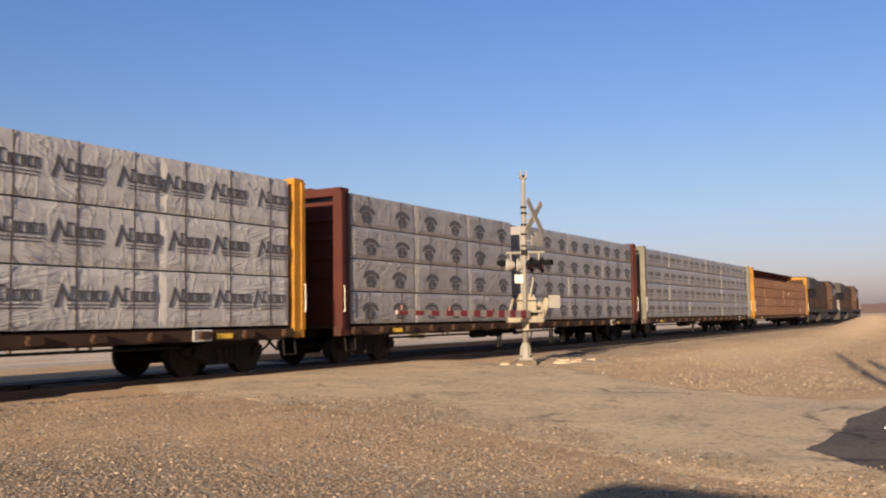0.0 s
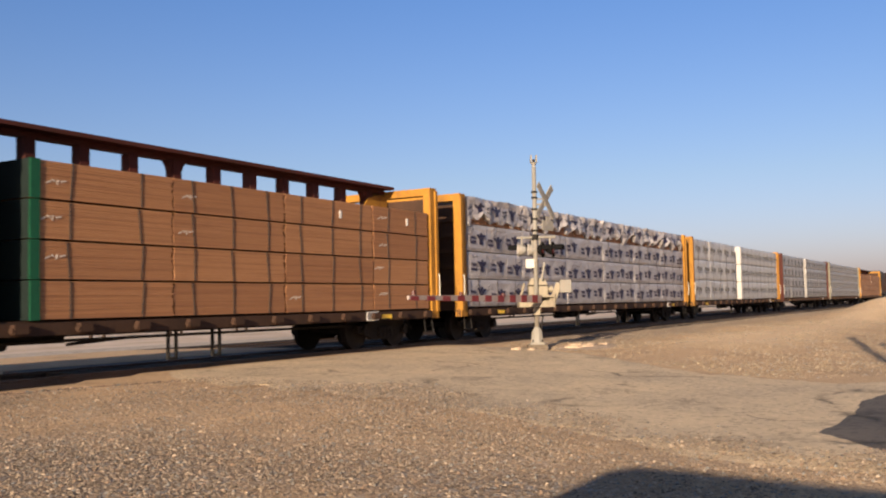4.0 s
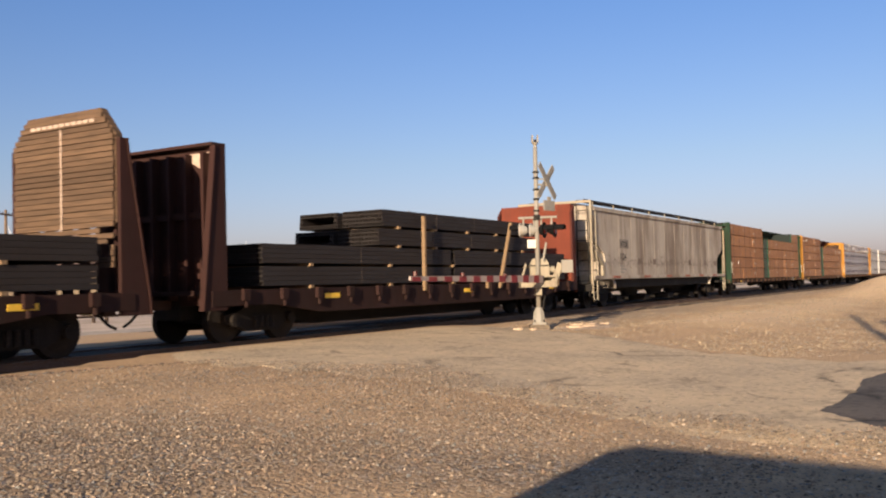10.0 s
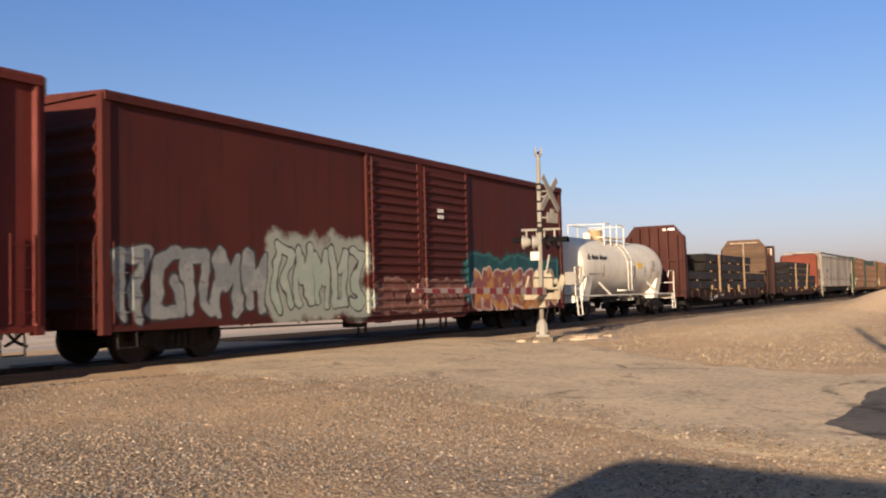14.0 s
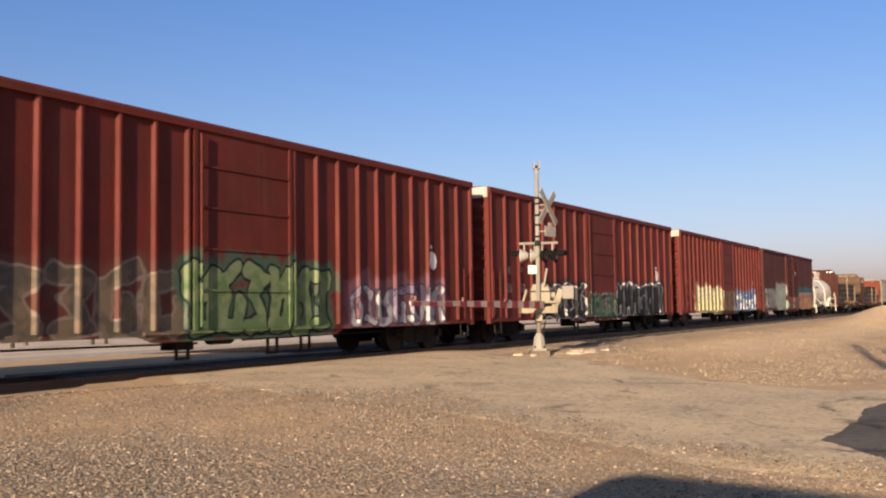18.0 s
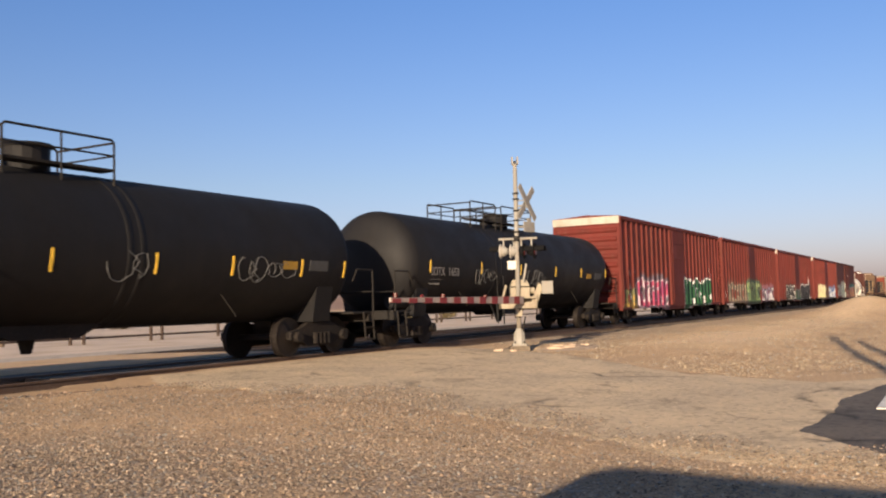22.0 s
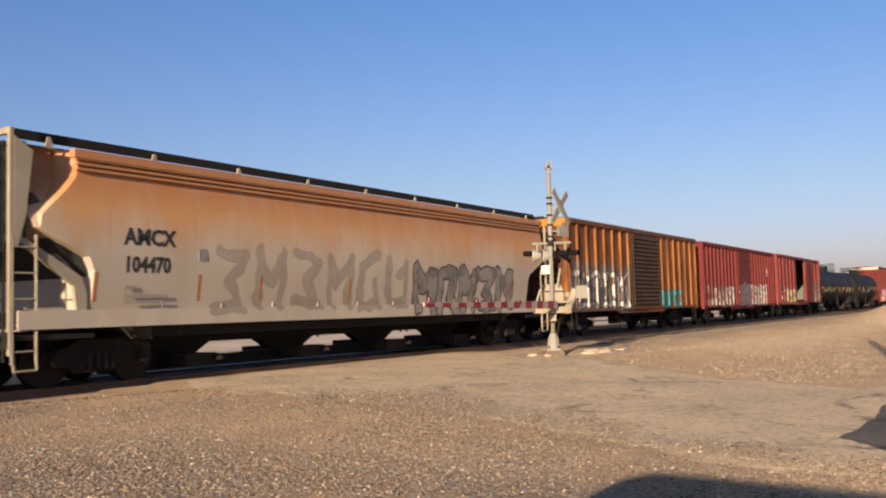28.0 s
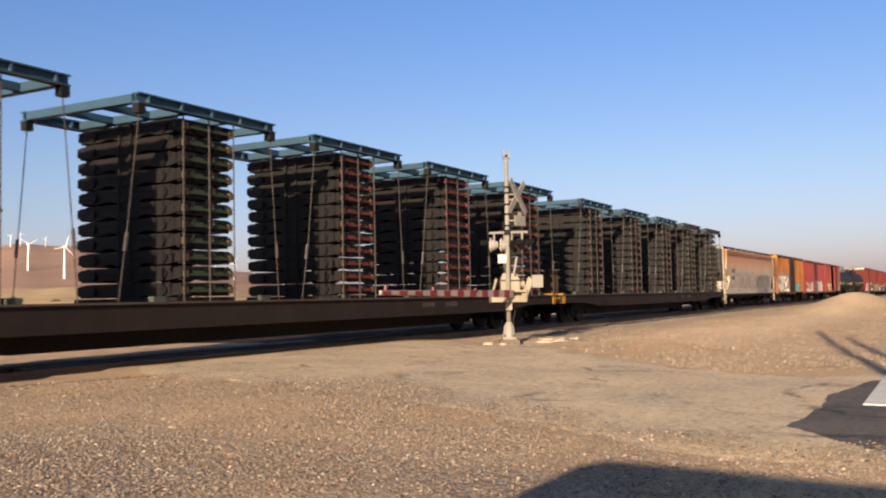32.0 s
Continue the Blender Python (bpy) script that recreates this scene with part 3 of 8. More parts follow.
RAIL = painted("brown_rail_steel", (0.14, 0.09, 0.065), (0.25, 0.2, 0.16), 0.3, 0.5, 0.1, metal=0.5)


def bed_material():
    """Crushed stone with the train's shadow put into its near-black colour: very rough, coarse relief."""
    n = Nodes("shadow_dark_ballast_bed")
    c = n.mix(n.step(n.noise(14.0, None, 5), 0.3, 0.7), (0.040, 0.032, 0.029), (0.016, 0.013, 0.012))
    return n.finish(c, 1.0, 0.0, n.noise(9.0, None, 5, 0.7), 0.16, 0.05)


BED = bed_material()
PALE_BED = plain("dusty_pale_siding_bed", (0.40, 0.335, 0.27), 0.95, 0, 0.3, 3)
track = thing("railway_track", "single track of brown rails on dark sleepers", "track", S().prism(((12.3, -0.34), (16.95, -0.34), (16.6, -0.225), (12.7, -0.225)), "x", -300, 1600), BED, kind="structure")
for side in (-1, 1):
    yc = TRACK_Y + side * 0.755
    part("rail", S().prism([(yc + a, b) for a, b in ((-0.07, -0.18), (0.07, -0.18), (0.07, -0.165), (0.012, -0.145), (0.012, -0.045), (0.036, -0.035), (0.036, 0.0), (-0.036, 0.0), (-0.036, -0.035), (-0.012, -0.045), (-0.012, -0.145), (-0.07, -0.165))], "x", -300, 1600), RAIL, track)
tie_mesh = S().box(-0.11, 0.11, -1.3, 1.3, -0.1, 0.0).mesh("sleeper", TIE)
for k in range(250):
    x = -2 + 0.52 * k
    if not 11.2 < x < 21.8:
        part("sleeper", tie_mesh, TIE, track).matrix_basis = pose(x, TRACK_Y + rnd.uniform(-0.04, 0.04), -0.175 + rnd.uniform(-0.012, 0.0), 0, 0, rnd.uniform(-1.2, 1.2))
PANEL = plain("worn_crossing_timber", (0.10, 0.078, 0.06), 0.9, 0, 0.3, 5)
for k in range(5):
    for y0, y1 in ((14.02, 15.3), (15.54, 16.6)):
        part("crossing_panel", S().box(11.3 + k * 2.1, 13.36 + k * 2.1, y0, y1, -0.22, -0.035 - 0.006 * (k % 2)), PANEL, track)

siding = thing("siding_track", "second track half buried in pale dust beyond the first", "track", S().prism(((24.0, -0.45), (29.5, -0.70), (27.5, -0.24), (24.0, -0.185)), "x", -300, 1600), PALE_BED, kind="structure")
# near-black strip that stands in for the far reach of the train's shadow
part("dark_ballast", S().prism(((16.98, -0.45), (23.996, -0.45), (23.996, -0.19), (17.8, -0.12)), "x", -300, 1600), BED, siding, "ballast strip coloured near black for the train's shadow")
for yc in (20.05, 21.56):
    part("rail", S().box(-300, 1600, yc - 0.036, yc + 0.036, -0.25, -0.115), RAIL, siding)

# ---------------------------------------------------------------- crossing signal
MAST_X, MAST_Y, MAST_Z = 21.7, 10.0, -0.1
SILVER = painted("weathered_silver_paint", (0.26, 0.25, 0.225), (0.24, 0.18, 0.12), 0.4, 0.5, 0.4)
CREAM = painted("sun_bleached_cream_paint", (0.32, 0.28, 0.21), (0.17, 0.125, 0.085), 0.4, 0.6, 0.5)
BLACK_MATT = painted("matt_black_paint", (0.0045, 0.0045, 0.005), (0.01, 0.009, 0.008), 0.3, 0.85, 0.1)
BOARD = painted("weathered_grey_board", (0.27, 0.255, 0.225), (0.15, 0.125, 0.10), 0.4, 0.7, 0.4)
ARM_WHITE = painted("dusty_white_band", (0.36, 0.30, 0.27), (0.25, 0.18, 0.13), 0.3, 0.6, 0.3)
PALE_DISC = painted("pale_disc_paint", (0.50, 0.475, 0.43), (0.25, 0.19, 0.13), 0.3, 0.5, 0.4)
LENS = plain("dark_red_lens", (0.06, 0.007, 0.006), 0.35)
RED_TAPE = plain("red_reflective_band", (0.19, 0.028, 0.03), 0.6)
CONCRETE = plain("stained_concrete", (0.125, 0.10, 0.075), 0.95, 0, 0.3, 8)


def build_signal():
    sig = thing("crossing_signal", "weathered silver railway crossing signal with lowered gate", "signal")
    sig.matrix_basis = pose(MAST_X, MAST_Y, MAST_Z, 0, 0.9, 0)
    ux, uy = Vector((0.5, -0.866, 0)), Vector((0.866, 0.5, 0))     # across the view, and away along it

    def at(a, b, z):
        p = ux * a + uy * b
        return (p.x, p.y, z)

    def slab(a0, a1, b0, b1, z0, z1, top=0.0):
        """A box turned to the signal's own axes; top draws its upper edges in."""
        return S().hexa([at(a0, b0, z0), at(a1, b0, z0), at(a1, b1, z0), at(a0, b1, z0), at(a0 + top, b0 + top, z1), at(a1 - top, b0 + top, z1), at(a1 - top, b1 - top, z1), at(a0 + top, b1 - top, z1)])

    part("foundation", slab(-0.27, 0.27, -0.27, 0.27, -0.3, 0.11, 0.03), CONCRETE, sig, "stained low concrete block")
    base = part("mast_base", slab(-0.17, 0.17, -0.17, 0.17, 0.11, 0.17), SILVER, sig, "flared cast mast base")
    part("flared_casting", S().tube((0, 0, 0.17), (0, 0, 0.42), 0.165, 8, 0.14).tube((0, 0, 0.42), (0, 0, 0.55), 0.14, 8, 0.075), SILVER, base)
    for a, b in ((-0.12, -0.12), (0.12, -0.12), (0.12, 0.12), (-0.12, 0.12)):
        part("anchor_bolt", S().tube(at(a, b, 0.17), at(a, b, 0.23), 0.018, 6), BLACK_STEEL, base)
    part("mast", S().tube((0, 0, 0.5), (0, 0, 4.68), 0.060, 12, 0.055), SILVER, sig, smooth=True)
    bell = part("bell", S().tube((0, 0, 4.68), (0, 0, 4.74), 0.045, 10).tube((0, 0, 4.74), (0, 0, 4.79), 0.06, 12, 0.085), SILVER, sig, "silver bell at the top of the mast")
    for a in (-0.068, 0.068):
        part("bell_cheek", slab(a - 0.022, a + 0.022, -0.07, 0.07, 4.79, 4.98, 0.006), SILVER, bell)
    part("striker", S().tube((0, 0, 4.79), (0, 0, 4.87), 0.035, 8), BLACK_STEEL, bell)
    for z in (4.0, 3.85, 3.55, 3.30, 3.0):
        part("clamp", S().tube((0, 0, z), (0, 0, z + 0.045), 0.080, 10), BLACK_STEEL, sig)
    # crossbuck, seen from behind at a slant
    buck = part("crossbuck", S().box(-0.05, 0.05, -0.02, 0.02, -0.12, 0.12), SILVER, sig, "weathered white crossbuck boards")
    buck.matrix_basis = Matrix.Translation(at(0.28, 0.0, 3.78)) @ pose(0, 0, 0, 0, 0, -4)
    for turn in (44, -44):
        b = part("board", S().box(-0.58, 0.58, -0.012, 0.012, -0.085, 0.085), BOARD, buck)
        b.matrix_basis = pose(0, -0.02 if turn > 0 else 0.02, 0, 0, turn, 0)
        s = S()
        for k in range(8):
            s.box(-0.50 + 0.13 * k, -0.43 + 0.13 * k, -0.016, -0.0125, -0.045, 0.045)
        part("worn_print", s, DECAL_GREY, b)
    part("bracket", S().tube(at(0, 0, 3.70), at(0.28, 0, 3.70), 0.025).tube(at(0, 0, 3.84), at(0.28, 0, 3.84), 0.02), SILVER, sig)
    plate = part("track_count_plate", S().box(-0.22, 0.22, -0.012, 0.012, -0.16, 0.10).box(-0.07, 0.07, -0.012, 0.012, 0.10, 0.20), BOARD, sig, "small white plate with worn print")
    plate.matrix_basis = Matrix.Translation(at(0.33, 0, 3.18)) @ pose(0, 0, 0, 0, 0, -14)
    part("plate_print", S().box(-0.16, 0.16, -0.018, -0.0125, -0.12, -0.05).box(-0.05, 0.05, -0.018, -0.0125, 0.0, 0.08), DECAL_GREY, plate)
    part("plate_stem", S().tube(at(0.02, 0, 3.16), at(0.33, 0, 3.16), 0.02), SILVER, sig)
    # four lamps on their cross arm: two show their pale backs, two their dark hoods
    arm_bar = part("cross_arm", S().tube(at(-0.47, 0, 2.84), at(0.52, 0.0, 2.86), 0.034, 8), SILVER, sig)
    part("arm_clamp", S().tube((0, 0, 2.78), (0, 0, 2.92), 0.088, 10), BLACK_STEEL, arm_bar)
    for a, b, turn, dark in ((-0.43, 0.0, 253, 0), (-0.16, 0.06, 253, 0), (0.20, 0.0, 68, 1), (0.46, -0.04, 68, 1)):
        lamp = part("lamp_head", S().tube((0, 0.02, 0), (0, 0.10, 0), 0.15, 14, 0.13).tube((0, 0.10, 0), (0, 0.20, 0), 0.13, 14, 0.07), SILVER if not dark else BLACK_MATT, sig, "round flashing lamp with a backing disc")
        lamp.matrix_basis = Matrix.Translation(at(a, b, 2.53)) @ pose(0, 0, 0, 0, 0, turn - 60)
        part("backing_disc", S().tube((0, 0, 0), (0, 0.02, 0), 0.205 if dark else 0.185, 20), BLACK_MATT if dark else PALE_DISC, lamp)
        part("lens", S().tube((0, -0.025, 0), (0, 0.0, 0), 0.105, 14), LENS, lamp)
        arc = [math.radians(20 * i) for i in range(10)]
        shell = [(0.133 * math.cos(g), 0.133 * math.sin(g)) for g in arc] + [(0.125 * math.cos(g), 0.125 * math.sin(g)) for g in arc[::-1]]
        part("hood", S().prism(shell, "y", -0.26, 0.0), BLACK_MATT, lamp)
        part("hanger", S().tube((0, 0.09, 0.12), (0, 0.09, 0.34), 0.025), SILVER, lamp)
    part("sign_plate", slab(-0.26, -0.04, -0.10, -0.075, 2.06, 2.28), WHITE_PAINT, sig, "blank white plate")
    # gate machine on its bracket tray, with the counterweight plate
    machine = part("gate_machine", slab(-0.19, 0.30, 0.02, 0.42, 1.34, 1.62).add(slab(-0.19, 0.30, 0.02, 0.42, 1.62, 1.80, 0.07).v, ((0, 3, 2, 1), (4, 5, 6, 7), (0, 1, 5, 4), (1, 2, 6, 5), (2, 3, 7, 6), (3, 0, 4, 7))), CREAM, sig, "cream cast gate machine")
    part("cover_seam", slab(-0.20, 0.31, 0.005, 0.02, 1.60, 1.63), BLACK_STEEL, machine)
    part("crank_hub", S().tube(at(0.30, 0.2, 1.52), at(0.44, 0.2, 1.52), 0.085, 12), CREAM, machine)
    tray = part("support_tray", slab(-0.46, 0.42, -0.30, 0.46, 1.08, 1.12), CREAM, sig, "cream bracket tray under the gate machine")
    for a0, a1, b0, b1, z0, z1 in ((-0.46, 0.42, -0.33, -0.30, 1.06, 1.20), (-0.46, -0.43, -0.30, 0.46, 1.06, 1.34), (0.42, 0.45, -0.30, 0.46, 1.06, 1.40), (-0.46, 0.42, 0.46, 0.49, 1.06, 1.34), (-0.46, 0.42, -0.32, -0.29, 1.31, 1.36)):
        part("tray_side", slab(a0, a1, b0, b1, z0, z1), CREAM, tray)
    part("strut", S().tube(at(-0.40, -0.1, 1.34), at(-0.31, -0.1, 1.66), 0.032, 6), CREAM, tray)
    wing = [at(0.26, -0.2, 1.10), at(0.44, -0.2, 1.10), at(0.62, -0.2, 1.62), at(0.50, -0.2, 1.70), at(0.26, -0.16, 1.10), at(0.44, -0.16, 1.10), at(0.62, -0.16, 1.62), at(0.50, -0.16, 1.70)]
    part("counter_arm", S().hexa(wing), CREAM, sig, "slanted cream counterweight arm")
    part("counterweight", slab(0.58, 0.86, -0.30, -0.16, 1.42, 1.74), SILVER, sig, "pale counterweight plate")
    part("drive_rod", S().tube(at(0.14, -0.05, 1.75), at(0.22, -0.08, 2.20), 0.028, 6), SILVER, sig)
    part("junction_box", slab(-0.09, 0.07, -0.24, -0.08, 0.86, 1.04), CREAM, sig)
    part("conduit", S().path([(0.07, -0.08, 0.2), (0.08, -0.09, 0.6), (0.1, -0.14, 0.86)], 0.02), BLACK_STEEL, sig)
    arm = part("gate_arm", S().prism(((-0.30, 1.17), (-0.30, 1.36), (-6.5, 1.27), (-6.5, 1.19)), "y", -0.285, -0.24), ARM_WHITE, sig, "lowered gate arm with red and white bands")
    for k in range(10):
        x0 = -0.55 - 0.62 * k
        h = 0.094 - 0.0095 * (k * 0.62)
        part("red_band", S().box(x0 - 0.31, x0, -0.29, -0.235, 1.262 - 0.005 * k - h, 1.262 - 0.005 * k + h), RED_TAPE, arm)
    for x in (-2.4, -4.4, -6.3):
        part("arm_lamp", S().tube((x, -0.262, 1.28), (x, -0.262, 1.37), 0.045, 8), LENS, arm)
    return sig


build_signal()

# ---------------------------------------------------------------- beyond the track
GALV = plain("dark_pipe_rail", (0.05, 0.034, 0.027), 0.7)


def pipe_fence(y, x0, x1, step):
    f = thing("pipe_fence", "dark pipe rail fence along the pale far yard", "fence")
    post = S().tube((0, 0, -0.1), (0, 0, 1.2), 0.12, 6).mesh("post", GALV)
    n = int((x1 - x0) / step)
    for k in range(n + 1):
        for dx in (0.0, 0.95):
            part("post", post, GALV, f).matrix_basis = pose(x0 + k * step + dx, y, ground_height(x0 + k * step + dx, y))
    for h in (0.36, 0.95):
        part("rail", S().tube((x0, y, ground_height(x0, y) + h), (x1, y, ground_height(x1, y) + h), 0.07, 6), GALV, f)
    return f


pipe_fence(46.0, 6, 150, 6.2)
POLE_WOOD = plain("grey_brown_pole_wood", (0.13, 0.095, 0.07), 0.9, 0, 0.3, 12)


def utility_pole(x, y, h, arms, turn=0.0, label="weathered wooden utility pole with cross arms"):
    z = ground_height(x, y)
    p = thing("utility_pole", label, "pole")
    p.matrix_basis = pose(x, y, z, 0, 0, turn)
    part("shaft", S().tube((0, 0, -0.5), (0, 0, h), 0.17, 10, 0.11), POLE_WOOD, p)
    for k in range(arms):
        part("cross_arm", S().box(-1.15, 1.15, -0.06, 0.06, h - 0.45 - 0.7 * k, h - 0.33 - 0.7 * k), POLE_WOOD, p)
        for a in (-1.0, -0.5, 0.5, 1.0):
            part("insulator", S().tube((a, 0, h - 0.33 - 0.7 * k), (a, 0, h - 0.18 - 0.7 * k), 0.045, 8), BLACK_STEEL, p)
    return p


utility_pole(35.0, 49.5, 7.9, 1, 20)
utility_pole(110.0, 70.3, 12.2, 2, 50)
utility_pole(46.0, 67.5, 8.6, 1, 30)

TURBINE = plain("white_turbine_paint", (0.85, 0.86, 0.88), 0.4)
tower_mesh = S().tube((0, 0, -5), (0, 0, 55), 2.0, 8, 1.1).mesh("tower", TURBINE)
nacelle_mesh = S().box(-1.3, 1.3, -3.5, 3.5, 54, 57.0).mesh("nacelle", TURBINE)
blade_mesh = S().prism(((-0.9, 0.0), (0.9, 0.0), (1.1, 5), (0.3, 22), (-0.2, 22), (-0.8, 5)), "y", -0.25, 0.25).mesh("blade", TURBINE)


def turbine(az, dist, k, turn):
    x, y = dist * math.sin(radians(az)), dist * math.cos(radians(az))
    t = thing("wind_turbine", "slender white three-bladed wind turbine on the far hill", "turbine", group="wind farm")
    t.matrix_basis = pose(x, y, hill_height(x, y), 0, 0, -az + 25) @ Matrix.Diagonal((k, k, k, 1))
    part("tower", tower_mesh, TURBINE, t)
    part("nacelle", nacelle_mesh, TURBINE, t)
    hub = part("hub", S().tube((0, -4.6, 55.5), (0, -3.4, 55.5), 1.4, 8), TURBINE, t)
    for a in range(3):
        part("blade", blade_mesh, TURBINE, hub).matrix_basis = pose(0, -4.2, 55.5, 0, turn + 120 * a, 0)
    return t


def hill_height(x, y):
    d, az = math.hypot(x, y), math.degrees(math.atan2(x, y))
    top = 0.051 * math.exp(-((az - 38.5) / 11.7) ** 2) + 0.008 + 0.0015 * math.sin(az * 0.55) + 0.0012 * math.sin(az * 1.9 + 1)
    return d * top * ramp(d, 950, 1900) + d * 0.004 * noise.noise((x * 0.004, y * 0.004, 1.0)) * ramp(d, 900, 1500) - 1.0


def build_hills():
    n = Nodes("dry_brown_hill")
    a = n.noise(0.006, None, 6)
    c = n.mix(n.step(a, 0.35, 0.65), (0.34, 0.22, 0.155), (0.27, 0.175, 0.135))
    m = n.finish(c, 1.0, 0.0, None, 0.01, 0.1)
    azs, ds = np.arange(-60, 140.1, 0.5), [900, 1050, 1200, 1350, 1500, 1700, 1900, 2100, 2300]
    verts = [(d * math.sin(radians(a)), d * math.cos(radians(a)), hill_height(d * math.sin(radians(a)), d * math.cos(radians(a)))) for a in azs for d in ds]
    k = len(ds)
    faces = [(i * k + j, (i + 1) * k + j, (i + 1) * k + j + 1, i * k + j + 1) for i in range(len(azs) - 1) for j in range(k - 1)]
    thing("far_hills", "low dry brown hills along the horizon", "hills", S().add(verts, faces), m, kind="structure", smooth=True)


build_hills()
for i, (az, d, k) in enumerate(((39.1, 1400, 0.80), (43.0, 1380, 0.80), (44.8, 1420, 0.66), (46.0, 1700, 0.5), (37.2, 1500, 0.7), (34.5, 1450, 0.75), (48.6, 1600, 0.5), (51.5, 1750, 0.45))):
    turbine(az, d, k, 17 + 41 * i)
for i, az in enumerate((35.5, 36.3, 36.8, 38.1, 40.4, 40.9, 41.75, 42.2, 43.6, 45.4, 47.5)):
    turbine(az, 1930 + 15 * (i % 4), 0.34 + 0.05 * (i % 3), 5 + 47 * i)


def build_bank():
    """A low tan bank of dry earth between the yard and the hills."""
    n = Nodes("dry_tan_earth_bank")
    a = n.noise(0.05, None, 6)
    c = n.mix(n.step(a, 0.35, 0.65), (0.52, 0.37, 0.20), (0.38, 0.26, 0.15))
    azs, steps_d = np.arange(20, 62.1, 0.5), (300, 340, 380, 420, 470)
    verts = []
    for az in azs:
        for j, d in enumerate(steps_d):
            h = d * (0.0225 + 0.003 * noise.noise((az * 0.6, 1.0, 0.0)) + 0.0015 * noise.noise((az * 2.3, 4.0, 0.0))) * (1 - ramp(az, 46, 54)) * ramp(j, -0.3, 3.0)
            verts.append((d * math.sin(radians(az)), d * math.cos(radians(az)), -0.9 + h))
    m = len(steps_d)
    faces = [(i * m + j, (i + 1) * m + j, (i + 1) * m + j + 1, i * m + j + 1) for i in range(len(azs) - 1) for j in range(m - 1)]
    thing("earth_bank", "low tan bank of dry earth before the hills", "bank", S().add(verts, faces), n.finish(c, 0.95, 0.0, None, 0.01, 0.1), kind="structure", smooth=True)


build_bank()

SCRUB = plain("dry_scrub", (0.13, 0.105, 0.06), 0.95, 0, 0.4, 2)


def bush(x, y, r, seed, z=None):
    q = random.Random(seed)
    s = S()
    z = ground_height(x, y) if z is None else z
    for k in range(160):
        a, e = q.uniform(0, 6.283), q.uniform(0.1, 1.5)
        d = Vector((math.cos(a) * math.cos(e), math.sin(a) * math.cos(e), math.sin(e)))
        p = Vector((0, 0, 0)) + d * r * q.uniform(0.15, 0.5)
        t = d * r * q.uniform(0.6, 1.0)
        w = Vector((q.uniform(-1, 1), q.uniform(-1, 1), q.uniform(-1, 1))) * r * 0.09
        s.add((p - w, p + w, t + w * 0.4, t - w * 0.4), ((0, 1, 2, 3),))
    b = thing("desert_bush", "dry olive desert bush", "bush", s, SCRUB, group="desert scrub")
    b.matrix_basis = pose(x, y, z)


for i in range(26):
    az, d = rnd.uniform(28, 62), rnd.uniform(75, 260)
    bush(d * math.sin(radians(az)), d * math.cos(radians(az)), rnd.uniform(0.7, 1.7), i)

for i, (az, d, r) in enumerate(((43.2, 330, 5.5), (38.6, 350, 3.0), (40.2, 380, 2.5), (41.5, 340, 2.2), (36.5, 360, 4.0), (46.5, 340, 3.5), (45.0, 390, 2.5))):
    bush(d * math.sin(radians(az)), d * math.cos(radians(az)), r, 100 + i, 0.0 + 0.02 * (d - 300))

# ---------------------------------------------------------------- behind the camera: what throws the long shadows
utility_pole(-1.0, -2.4, 8.6, 0, 0, "bare wooden pole that throws a long shadow")
utility_pole(-1.25, -3.1, 7.9, 0, 0, "second bare wooden pole beside the first")
CAR_PAINT = plain("grey_vehicle_paint", (0.25, 0.25, 0.26), 0.3)
GLASS_DARK = plain("dark_window", (0.02, 0.022, 0.025), 0.08)


def parked_van():
    van = thing("parked_van", "grey van parked behind the viewer", "van")
    van.matrix_basis = pose(-3.7, -1.5, ground_height(-3.7, -1.5))
    part("body", S().prism(((-2.9, 0.45), (2.95, 0.45), (3.0, 1.0), (2.85, 1.25), (2.80, 2.05), (2.64, 2.31), (2.4, 2.40), (1.6, 2.38), (0.4, 2.34), (-2.8, 2.30), (-2.95, 1.9)), "x", 0.0, 1.9), CAR_PAINT, van)
    part("side_window", S().box(-0.004, 0.02, 0.9, 2.1, 1.35, 1.9).box(-0.004, 0.02, -1.6, 0.7, 1.35, 1.9), GLASS_DARK, van)
    for y in (-1.9, 1.95):
        for x in (0.12, 1.78):
            part("wheel", S().tube((x - 0.11, y, 0.34), (x + 0.11, y, 0.34), 0.34, 16), BLACK_MATT, van)
    return van


parked_van()

# ---------------------------------------------------------------- running gear
WHEEL_R = 0.457
_side = S().prism(((-1.12, 0.40), (-1.12, 0.58), (-0.75, 0.64), (-0.45, 0.78), (0.45, 0.78), (0.75, 0.64), (1.12, 0.58), (1.12, 0.40), (0.80, 0.40), (0.50, 0.22), (-0.50, 0.22), (-0.80, 0.40)), "y", -0.07, 0.07)
for _x in (-0.89, 0.89):
    _side.tube((_x, -0.17, WHEEL_R), (_x, 0.05, WHEEL_R), 0.125, 10)
for _x in (-0.24, -0.08, 0.08, 0.24):
    _side.tube((_x, -0.10, 0.28), (_x, -0.10, 0.54), 0.065, 8)
SIDE_FRAME = _side.mesh("side_frame", TRUCK_STEEL)
_ws = S().tube((0, -1.0, 0), (0, 1.0, 0), 0.08, 8)
for _s in (-1, 1):
    _ws.tube((0, _s * 0.69, 0), (0, _s * 0.825, 0), WHEEL_R, 24).tube((0, _s * 0.655, 0), (0, _s * 0.69, 0), WHEEL_R + 0.028, 24).tube((0, _s * 0.825, 0), (0, _s * 0.86, 0), 0.36, 20, 0.16)
WHEELSET = _ws.mesh("wheelset", WHEEL_STEEL)
